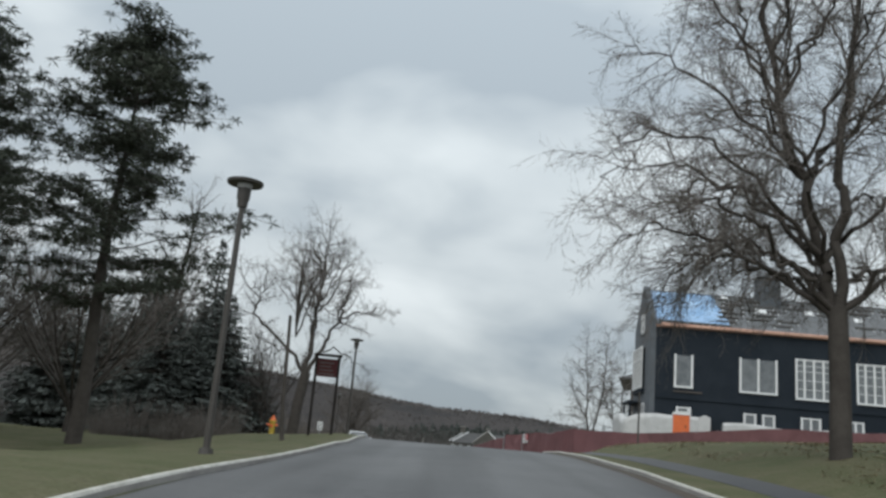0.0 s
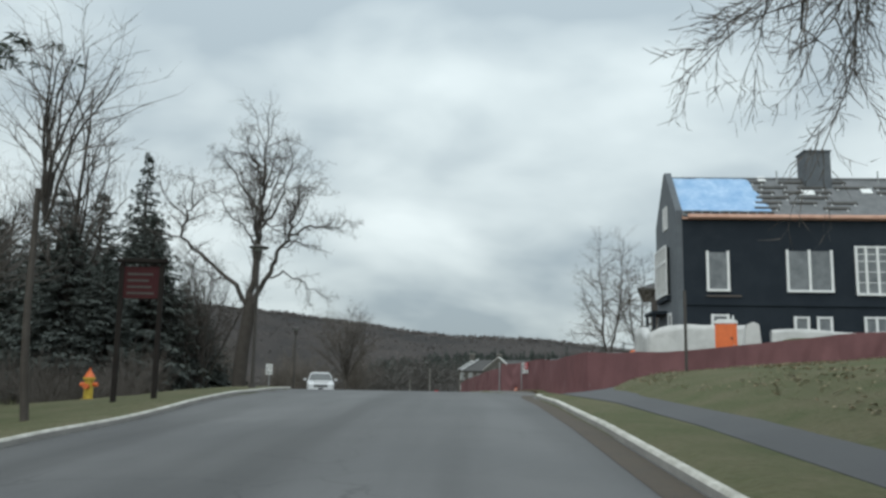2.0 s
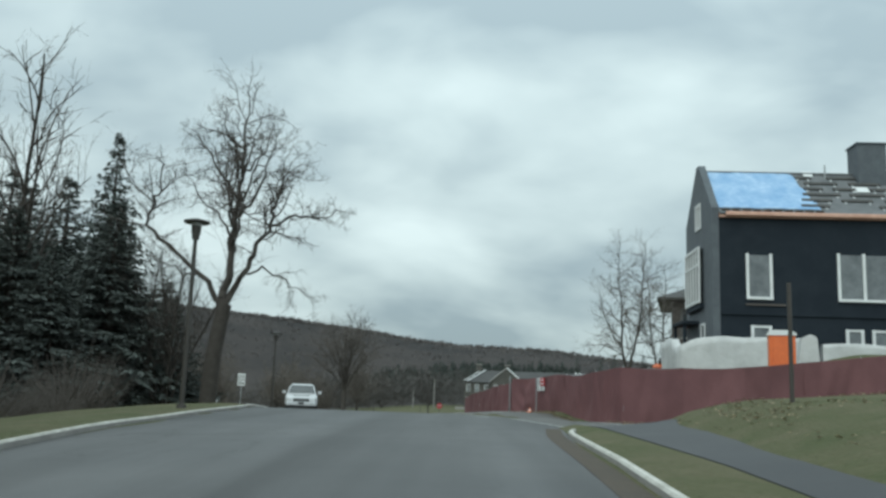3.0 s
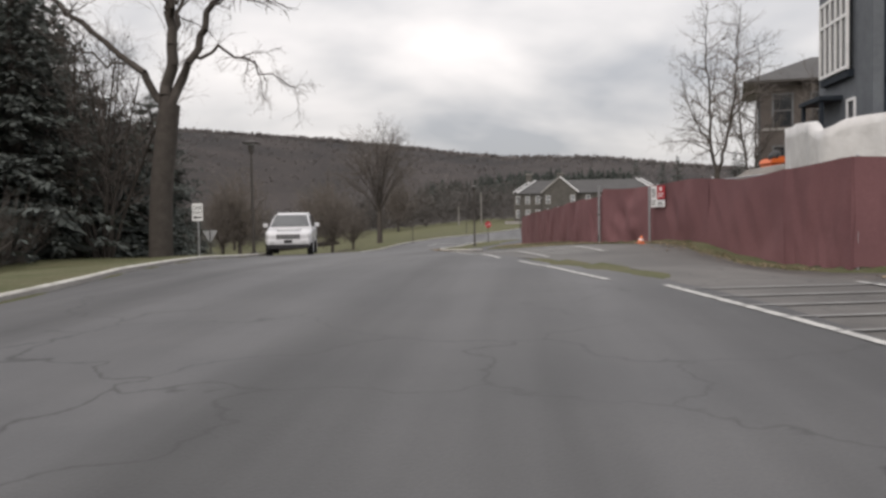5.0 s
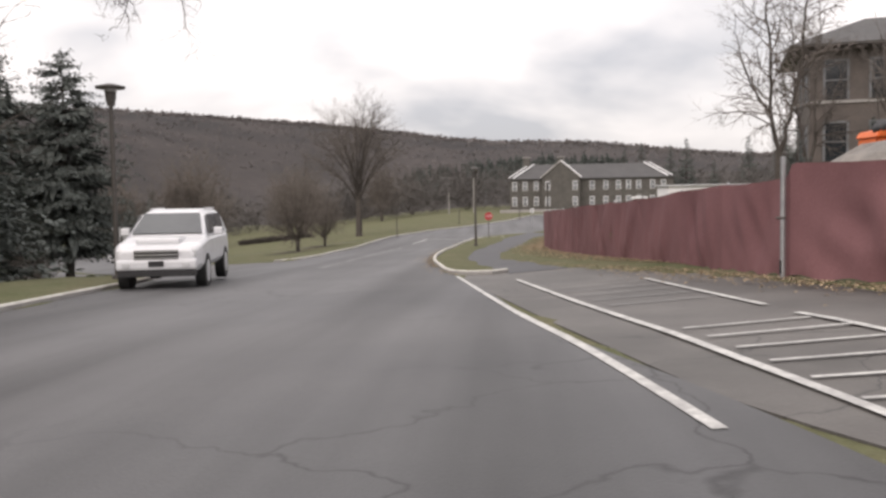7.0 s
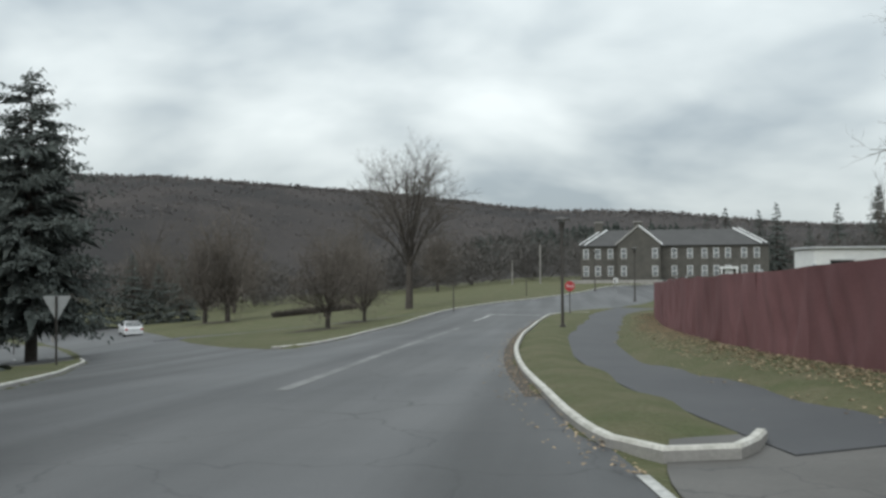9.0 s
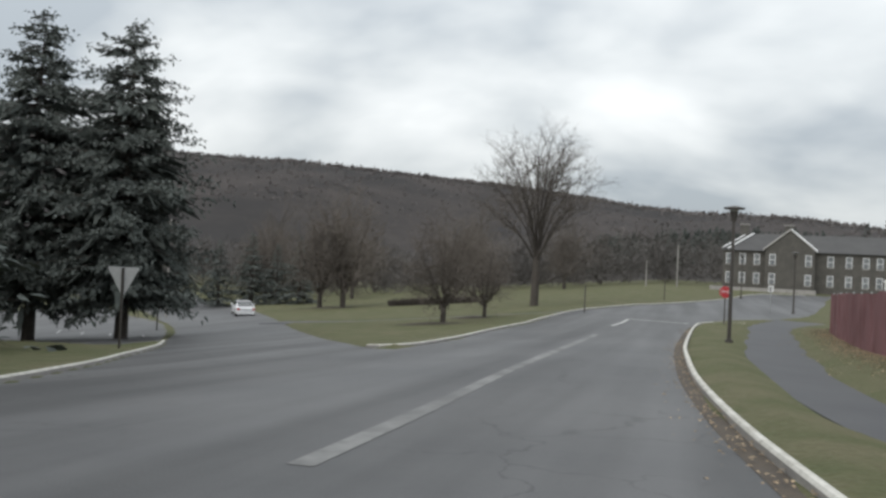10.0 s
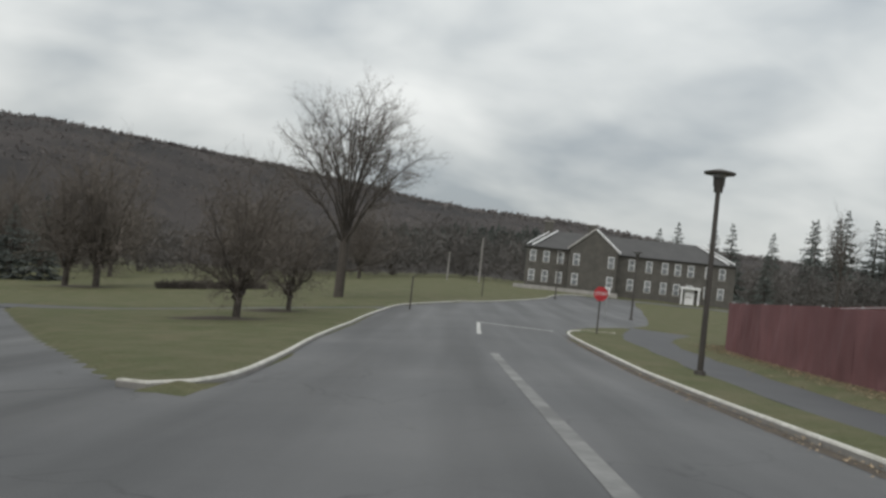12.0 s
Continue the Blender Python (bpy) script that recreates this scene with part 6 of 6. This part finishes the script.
# tall woodland trees: two kinds, set about
tall = bare_tree(101, "tall bare woodland tree with upright limbs", [((0, 0, -0.2), (0, 0, 1), 8.0, 0.26, 0), ((0, 0, 7.6), (0.05, 0.05, 1), 10.5, 0.16, 1)] + [((0, 0, 4.5 + 0.7 * k), (0.5 * math.cos(2.4 * k), 0.5 * math.sin(2.4 * k), 1), 7.5 - 0.25 * k, 0.09, 1) for k in range(9)], dict(UPRIGHT, kids=(0, 7, 5, 3)), group="bare woodland trees")
tall.matrix_basis = pose(-34, 84, h(-34, 84))
multi = bare_tree(113, "many-stemmed bare tree with straight rising stems", [((0.3 * math.cos(k * 1.9), 0.3 * math.sin(k * 1.9), -0.2), (0.20 * math.cos(k * 1.9), 0.20 * math.sin(k * 1.9), 1), 12.5 - 0.7 * (k % 4), 0.105, 1) for k in range(9)], dict(UPRIGHT, kids=(0, 13, 7, 4), bare=(0.5, 0.22, 0.1, 0.1), wander=(0.04, 0.085, 0.16, 0.2, 0.22), ratio=(0.8, 0.36, 0.5, 0.5)), group="bare woodland trees")
multi.matrix_basis = pose(-15.2, 79, h(-15.2, 79))
multi.scale = (0.85, 0.85, 0.85)
for k, (x, y, s, kind) in enumerate(((33, 128, 0.8, tall), (-44, 96, 1.2, tall), (-52, 120, 1.2, tall), (-22.5, 74, 1.15, tall), (-40, 70, 1.1, tall), (60, 240, 1.0, tall), (70, 225, 0.9, multi), (50, 150, 0.9, tall), (-38, 235, 0.85, tall), (-70, 215, 0.9, tall), (-16, 238, 0.75, multi), (-54, 224, 0.75, multi))):
    c = copy_thing(kind, pose(x, y, h(x, y), 0, 0, 71 * k))
    c.scale = (s, s, s)


# ---- conifers ----
# trees with two rising stems behind the gravel heap
twin = limbed_tree(127, "bare tree forking low into two rising stems with level side twigs", [
    ([(0, 0, -0.2), (0.05, 0, 2.0), (0.1, 0, 3.6)], 0.26, 0.22, 0, 0),
    ([(0.05, 0, 3.4), (-0.4, 0.1, 6.5), (-0.5, 0.2, 10.5), (-0.8, 0.1, 14.0), (-0.7, 0.1, 18.0)], 0.18, 0.02, 36, 0.12),
    ([(0.15, 0, 3.4), (0.9, -0.1, 6.5), (1.6, -0.2, 10.5), (1.8, -0.2, 14.0), (2.1, -0.2, 18.0)], 0.17, 0.02, 34, 0.15),
    ([(-0.4, 0.1, 6.0), (-1.7, 0.2, 8.0), (-2.6, 0.2, 10.5), (-3.0, 0.2, 13.5)], 0.085, 0.012, 17, 0.2),
    ([(1.2, -0.1, 8.0), (2.6, 0.2, 10.0), (3.2, 0.3, 13.0)], 0.085, 0.012, 17, 0.2),
    ([(-0.1, 0.1, 5.0), (-1.6, -0.4, 6.0), (-3.2, -0.5, 6.3), (-4.4, -0.5, 6.0)], 0.06, 0.01, 14, 0.2)],
    dict(UPRIGHT, steps=(8, 9, 6, 4, 3), kids=(0, 12, 7, 4), ratio=(0.8, 0.24, 0.42, 0.5), thin=(0.5, 0.34, 0.45, 0.65), wander=(0.04, 0.08, 0.14, 0.18, 0.2), lift=(0.0, 0.02, 0.02, 0.0, 0.0), angle=((40, 75), (45, 80), (30, 60), (25, 60))), group="twin-stemmed trees")
twin.matrix_basis = pose(21.3, 118.8, h(21.3, 118.8))
copy_thing(twin, pose(27.6, 130.5, h(27.6, 130.5), 0, 0, 140)).scale = (0.9, 0.9, 1.0)


def sprays(rng, rows, mat, name, parent):
    """Needle sprays: small bent leaf-shaped blades, each of its own size and turn."""
    s = np.array(rows, float)
    p, d, size, wide = s[:, 0:3], s[:, 3:6], s[:, 6:7], s[:, 7:8]
    d /= np.linalg.norm(d, axis=1)[:, None] + 1e-9
    rr = np.random.RandomState(rng.randrange(10**6))
    side = np.cross(d, rr.normal(0, 1, d.shape) * 1.0 + np.array([[0, 0, 1.0]]))
    side /= np.linalg.norm(side, axis=1)[:, None] + 1e-9
    droop = np.zeros_like(d)
    droop[:, 2:3] = -size * 0.22
    a, b, c, e = p, p + d * size * 0.55 + side * wide, p + d * size + droop, p + d * size * 0.5 - side * wide
    verts = np.stack([a, b, c, e], 1).reshape(-1, 3)
    base = np.arange(len(s)) * 4
    faces = np.stack([base, base + 1, base + 2, base + 3], 1)
    return quick_mesh(name, verts, faces, mat, parent)


def spruce(seed, height, radius, bare, label, whorls=44, mat=None, power=0.85, ragged=0.25, group="", full=1.0, fine=1.0):
    """A dense conifer: drooping boughs in whorls, each a long frond fringed with small sprays."""
    rng = random.Random(seed)
    ob = thing("conifer", label, "tree", group=group)
    v, f = stem([(0.05 * math.sin(k), 0.05 * math.cos(k), -0.2 + height * 0.98 * k / 8) for k in range(9)], [0.022 * height * (1 - k / 8.3) for k in range(9)], 8)
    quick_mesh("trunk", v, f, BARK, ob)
    limbs, rows = [], []
    for w in range(whorls):
        f = w / (whorls - 1)
        z = bare + (height - bare) * f
        reach = radius * min(1.0, full * (1 - f) ** power) * (0.72 + 0.28 * min(1, f * 8 + 0.2)) + 0.10
        count = 10 if f < 0.75 else 7
        for k in range(count):
            an = math.tau * (k + rng.random()) / count + w
            L = reach * rng.uniform(1 - ragged * 1.7, 1 + ragged * 0.7)
            slope = 0.35 * f - 0.28 + rng.uniform(-0.2, 0.2)
            way = Vector((math.cos(an), math.sin(an), slope)).normalized()
            z1 = z + rng.uniform(-0.3, 0.3)
            tip = Vector((0, 0, z1)) + way * L
            limbs.append((0, 0, z1, *tip, 0.02 + 0.01 * L, 0.006))
            for q in range(2):
                g = rng.uniform(0.1, 0.3)
                turn = rng.uniform(-0.35, 0.35)
                rows.append((*(Vector((0, 0, z1)) + way * (L * g)), math.cos(an + turn), math.sin(an + turn), slope + rng.uniform(-0.25, 0.1), L * rng.uniform(0.42, 0.58), L * rng.uniform(0.045, 0.085)))
            m = max(3, int(L * 3.6 * fine))
            for j in range(m):
                g = (j + rng.random()) / m
                at = Vector((0, 0, z1)) + way * (L * (0.25 + 0.75 * g)) + Vector((rng.gauss(0, 0.07 * L), rng.gauss(0, 0.07 * L), rng.gauss(0, 0.10)))
                for q in range(4):
                    turn = rng.uniform(-1.5, 1.5)
                    dirv = Vector((math.cos(an + turn), math.sin(an + turn), slope + rng.uniform(-0.9, 0.45)))
                    size = rng.uniform(0.22, 0.52) * (1.1 - 0.35 * f) / fine**0.5
                    rows.append((*at, *dirv, size, size * rng.uniform(0.13, 0.26)))
    v, f = tubes(limbs, 3)
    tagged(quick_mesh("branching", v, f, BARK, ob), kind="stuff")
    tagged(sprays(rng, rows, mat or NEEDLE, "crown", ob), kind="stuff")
    return ob


def pine(seed, height, radius, bare, label, group=""):
    """An old white pine: level boughs with tufted plates of needles and gaps between them."""
    rng = random.Random(seed)
    ob = thing("pine_tree", label, "tree", group=group)
    v, f = stem([(0.1 * math.sin(k), 0.08 * math.cos(k), -0.2 + height * 0.96 * k / 9) for k in range(10)], [0.019 * height * (1 - k / 9.6) for k in range(10)], 9)
    quick_mesh("trunk", v, f, BARK, ob)
    limbs, rows = [], []
    z = bare
    while z < height:
        f = (z - bare) / (height - bare)
        reach = radius * (1 - 0.75 * f ** 1.6) * (0.75 + 0.25 * min(1, f * 5))
        for k in range(5):
            an = math.tau * (k + rng.random()) / 5 + z
            L = reach * rng.uniform(0.55, 1.1)
            way = Vector((math.cos(an), math.sin(an), rng.uniform(-0.02, 0.22)))
            p = Vector((0, 0, z + rng.uniform(-0.4, 0.4)))
            steps = 5
            for j in range(steps):
                q = p + way * (L / steps) + Vector((rng.gauss(0, 0.12), rng.gauss(0, 0.12), rng.gauss(0.02, 0.07)))
                limbs.append((*p, *q, 0.05 * (1 - j / 6), 0.05 * (1 - (j + 1) / 6)))
                p = q
                if j < 1:
                    continue
                for tuft in range(8):
                    c = p + Vector((rng.gauss(0, 0.58), rng.gauss(0, 0.58), rng.gauss(0.05, 0.13)))
                    limbs.append((*p, *c, 0.014, 0.006))
                    for n in range(20):
                        dv = Vector((rng.gauss(0, 1), rng.gauss(0, 1), rng.gauss(0.1, 0.45)))
                        rows.append((*c, *dv, rng.uniform(0.22, 0.5), rng.uniform(0.018, 0.034)))
        z += rng.uniform(0.7, 1.15)
    v, f = tubes(limbs, 3)
    tagged(quick_mesh("branching", v, f, BARK, ob), kind="stuff")
    tagged(sprays(rng, rows, PINE, "crown", ob), kind="stuff")
    return ob


p1 = pine(5, 19, 6.3, 6.6, "old dark pine with level tufted boughs", "old pines")
p1.matrix_basis = pose(-14.2, 37, h(-14.2, 37))
for k, (x, y, s) in enumerate(((-21, 29, 1.0), (-24, 40, 1.05), (-17.5, 22, 0.9), (-31, 34, 1.1), (-30, 50, 1.0))):
    copy_thing(p1, pose(x, y, h(x, y), 0, 0, 95 * k + 50)).scale = (s, s, s)

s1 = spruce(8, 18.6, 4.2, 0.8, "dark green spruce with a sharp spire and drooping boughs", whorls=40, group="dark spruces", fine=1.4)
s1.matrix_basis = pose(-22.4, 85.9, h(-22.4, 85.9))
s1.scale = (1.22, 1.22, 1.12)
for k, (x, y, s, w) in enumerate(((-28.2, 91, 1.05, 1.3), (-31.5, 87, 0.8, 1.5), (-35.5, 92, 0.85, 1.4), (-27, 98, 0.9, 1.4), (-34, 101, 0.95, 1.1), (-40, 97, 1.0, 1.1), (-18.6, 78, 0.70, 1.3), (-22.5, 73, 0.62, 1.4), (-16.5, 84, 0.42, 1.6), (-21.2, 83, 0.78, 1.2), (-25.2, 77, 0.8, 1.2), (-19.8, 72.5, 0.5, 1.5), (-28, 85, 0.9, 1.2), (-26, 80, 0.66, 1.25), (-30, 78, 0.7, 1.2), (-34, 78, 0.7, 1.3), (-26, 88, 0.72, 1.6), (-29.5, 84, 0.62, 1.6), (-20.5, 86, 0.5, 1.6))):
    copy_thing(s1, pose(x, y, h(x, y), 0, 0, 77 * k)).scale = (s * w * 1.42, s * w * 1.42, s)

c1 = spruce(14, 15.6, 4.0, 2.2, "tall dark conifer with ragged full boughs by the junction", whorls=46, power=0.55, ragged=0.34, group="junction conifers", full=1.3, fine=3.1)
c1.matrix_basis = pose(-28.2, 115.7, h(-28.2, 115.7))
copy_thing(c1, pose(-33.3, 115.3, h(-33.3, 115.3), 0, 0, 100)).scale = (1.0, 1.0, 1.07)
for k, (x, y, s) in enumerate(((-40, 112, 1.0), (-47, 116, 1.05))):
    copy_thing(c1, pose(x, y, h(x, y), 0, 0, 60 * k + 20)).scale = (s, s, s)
FAR_CONIFERS = ((-62, 174, 0.6), (-58, 177, 0.55), (-54, 178, 0.6), (-50, 177, 0.5), (-46.5, 176, 0.55), (-66, 172, 0.6), (-70, 176, 0.65))

far_spruce = spruce(19, 15, 3.4, 1.0, "far dark spruce above the construction fence", whorls=17, group="far spruces")
far_spruce.matrix_basis = pose(80, 300, h(80, 300))
far_spruce.scale = (1.35, 1.35, 1.45)
for k, (x, y, s) in enumerate(((88, 302, 1.65), (95, 296, 1.5), (72, 306, 1.2), (102, 300, 1.7), (110, 305, 1.5), (84, 312, 1.5), (99, 310, 1.6), (106, 292, 1.45), (92, 316, 1.6), (116, 312, 1.5), (27, 232, 0.75), (31, 236, 0.85), (36, 232, 0.8), (40, 236, 0.9), (120, 290, 1.2), (130, 296, 1.1), (44, 230, 0.6), (27.6, 118.5, 0.33), (24.0, 123.0, 0.36)) + FAR_CONIFERS):
    copy_thing(far_spruce, pose(x, y, h(x, y), 0, 0, 49 * k)).scale = (s * (1.7 if x < -40 else 1.2), s * (1.7 if x < -40 else 1.2), s)


# ---- undergrowth, woods and litter ----
def thicket(name, label, spots, mat, seed, blades, reach, tall_by, thick):
    """Upright twiggy clumps, many to one mesh."""
    rr = np.random.RandomState(seed)
    segs = []
    for x, y, s in spots:
        z = float(land(x, y))
        for k in range(blades):
            an, el = rr.uniform(0, math.tau), rr.uniform(0.35, 1.4)
            L = s * tall_by * rr.uniform(0.5, 1.0)
            r = rr.uniform(0, reach * s * 0.5)
            bx, by = x + r * math.cos(an), y + r * math.sin(an)
            zz = z + rr.uniform(0, 0.35) * s * tall_by
            segs.append((bx, by, zz - 0.1, bx + math.cos(an) * math.cos(el) * L * 0.5, by + math.sin(an) * math.cos(el) * L * 0.5, zz + math.sin(el) * L * 0.75, thick * s, thick * 0.3 * s))
    v, f = tubes(segs, 3)
    ob = quick_mesh(name, v, f, mat, None)
    return tagged(ob, label, "undergrowth", kind="stuff")


rr = np.random.RandomState(4)
spots = []
for k in range(150):
    u = rr.rand()
    x, y = -13 - 24 * rr.rand() - 6 * u, 56 + 40 * u
    if x < -12 and not -0.55 < (x - 2) / (y - 3.4) < -0.42:
        spots.append((x, y, rr.uniform(0.45, 1.0) + 0.9 * rr.rand() ** 4))
thicket("undergrowth", "brown leafless undergrowth below the conifers", spots, TWIG, 3, 130, 2.2, 2.6, 0.014)

rr = np.random.RandomState(9)
count = 13000
az = np.radians(rr.uniform(-52, 42, count))
dist = 562 - 190 * rr.rand(count) ** 2.6
wx, wy = dist * np.sin(az), 70 + dist * np.cos(az)
wz, wh = land(wx, wy) - 1.3, np.where(dist > 515, 3.6, 2.4) * rr.uniform(0.7, 1.3, count)
rows = []
for k in range(8):
    an, el = rr.uniform(0, math.tau, count), rr.uniform(0.25, 1.3, count)
    z0, L = wz + wh * rr.uniform(0.0, 0.6, count), wh * rr.uniform(0.4, 0.8, count)
    rows.append(np.stack([wx, wy, z0, np.cos(an) * np.cos(el), np.sin(an) * np.cos(el), np.sin(el), L, L * 0.13], 1))
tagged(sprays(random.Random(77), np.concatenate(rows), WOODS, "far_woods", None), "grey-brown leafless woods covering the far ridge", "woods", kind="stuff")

# the bare wood edge between the lawns and the ridge
rows = []
for k in range(640):
    u = rr.rand()
    x = -105 + 215 * u
    y = np.interp(x, (-105, -60, -30, 0, 60, 110), (192, 200, 212, 226, 255, 300)) + 70 * rr.rand() ** 1.6
    z, s = float(land(x, y)), rr.uniform(5.5, 11.5)
    for j in range(80):
        an, el = rr.uniform(0, math.tau), rr.uniform(0.3, 1.45)
        z0 = z + s * rr.uniform(0.0, 0.72)
        rows.append((x + rr.normal(0, 0.8), y + rr.normal(0, 0.8), z0, math.cos(an) * math.cos(el), math.sin(an) * math.cos(el), math.sin(el), s * rr.uniform(0.2, 0.42), rr.uniform(0.035, 0.08)))
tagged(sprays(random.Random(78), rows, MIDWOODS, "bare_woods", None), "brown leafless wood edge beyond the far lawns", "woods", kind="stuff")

segs = []
for k in range(420):
    u = rr.rand()
    az, d = radians(-6 + 15 * u), rr.uniform(290, 345) + 40 * u
    x, y = d * math.sin(az), 70 + d * math.cos(az)
    z, s = float(land(x, y)), rr.uniform(4.5, 8)
    for j in range(7):
        f0 = j / 7
        for q in range(4):
            an = rr.uniform(0, math.tau)
            L = s * 0.26 * (1 - f0) + 0.3
            segs.append((x, y, z + s * (0.12 + f0 * 0.88), x + math.cos(an) * L, y + math.sin(an) * L, z + s * (0.08 + f0 * 0.88), 0.8 * (1 - f0) + 0.2, 0.25))
v, f = tubes(segs, 3)
tagged(quick_mesh("far_evergreens", v, f, FARPINE, None), "dark evergreen belt on the lower hillside", "woods", kind="stuff")

for x, y, rx, ry in ((-14.9, 125.3, 2.2, 0.8), (-14.3, 132.7, 1.5, 0.7), (-37, 162.4, 3.4, 1.2)):
    ring = [(x + rx * (1 + 0.12 * math.sin(3 * k)) * math.cos(k * math.tau / 20), y + ry * (1 + 0.15 * math.sin(2.3 * k)) * math.sin(k * math.tau / 20)) for k in range(20)]
    vv = [(x, y, h(x, y) + 0.24)] + [(a, c, h(a, c) + 0.10) for a, c in ring]
    tagged(mesh_object("mulch_bed", vv, [(0, k + 1, (k + 1) % 20 + 1) for k in range(20)], DARK_BED, smooth=True), "low dark brown mound round the tree foot", "mulch", kind="structure")

# a long dark hedge bank by the far parking
hb = []
for k in range(80):
    u = k / 79
    hb.append((-30 + 8 * u + rr.uniform(-0.5, 0.5), 163 + 3 * u + rr.uniform(-0.5, 0.5), rr.uniform(0.5, 0.8)))
thicket("hedge", "low dark leafless hedge beyond the lawn trees", hb, BARK, 6, 60, 1.2, 1.3, 0.05)


# fallen leaves along the fence, kerb and lawn
def litter(n, seed, place, size=(0.03, 0.07)):
    r2 = np.random.RandomState(seed)
    at = np.array([place(r2) for k in range(n)], float)
    x, y = at[:, 0], at[:, 1]
    z = level(x, y) + np.where(off_paving(x, y) > 0.4, 0.13, 0.035)
    an, s, tilt = r2.uniform(0, math.tau, n), r2.uniform(*size, n), r2.uniform(-0.35, 0.35, n)
    c, q = np.cos(an), np.sin(an)
    cols = []
    for px, py, pz in ((-1, 0, 0), (0, -0.55, 0.25), (1, 0, tilt), (0, 0.55, 0.25)):
        cols.append(np.stack([x + s * (px * c - py * q), y + s * (px * q + py * c), z + s * (pz + 0.2)], 1))
    base = np.arange(n) * 4
    return quick_mesh("leaf_litter", np.stack(cols, 1).reshape(-1, 3), np.stack([base, base + 1, base + 2, base + 3], 1), LEAF, None)


fence_line = along(FENCE, 0.5)
foot = fence_line[(fence_line[:, 1] > 58) & (fence_line[:, 0] < 9.5)]


def by_fence(r2):
    q = foot[r2.randint(len(foot))]
    return q[0] - abs(r2.normal(0.15, 0.65)), q[1] + r2.uniform(-0.4, 0.4)


KERB_Y = [p[1][1] for p in ROAD]
KERB_X = [p[1][0] for p in ROAD]


def by_kerb(r2):
    q = ROAD[r2.randint(12, 19)][1]
    u = r2.rand()
    y = q[1] + u * 6
    x = np.interp(y, KERB_Y, KERB_X)
    return x - abs(r2.normal(0.12, 0.25)), y


def on_lawn(r2):
    while True:
        x, y = r2.uniform(8.6, 24), r2.uniform(12, 56)
        if math.sin(x * 1.1 + 0.7 * y) + math.sin(1.7 * x - 0.5 * y) + r2.uniform(-1, 1) > 0.2:
            return x, y


tagged(litter(11000, 2, by_fence, (0.018, 0.052)), "dry tan leaves drifted along the fence foot", "leaf litter", kind="stuff")
tagged(litter(900, 3, by_kerb, (0.018, 0.04)), "brown leaves and grit in the gutter", "leaf litter", kind="stuff")
tagged(litter(9000, 4, on_lawn, (0.025, 0.07)), "scattered pale leaves on the lawn", "leaf litter", kind="stuff")
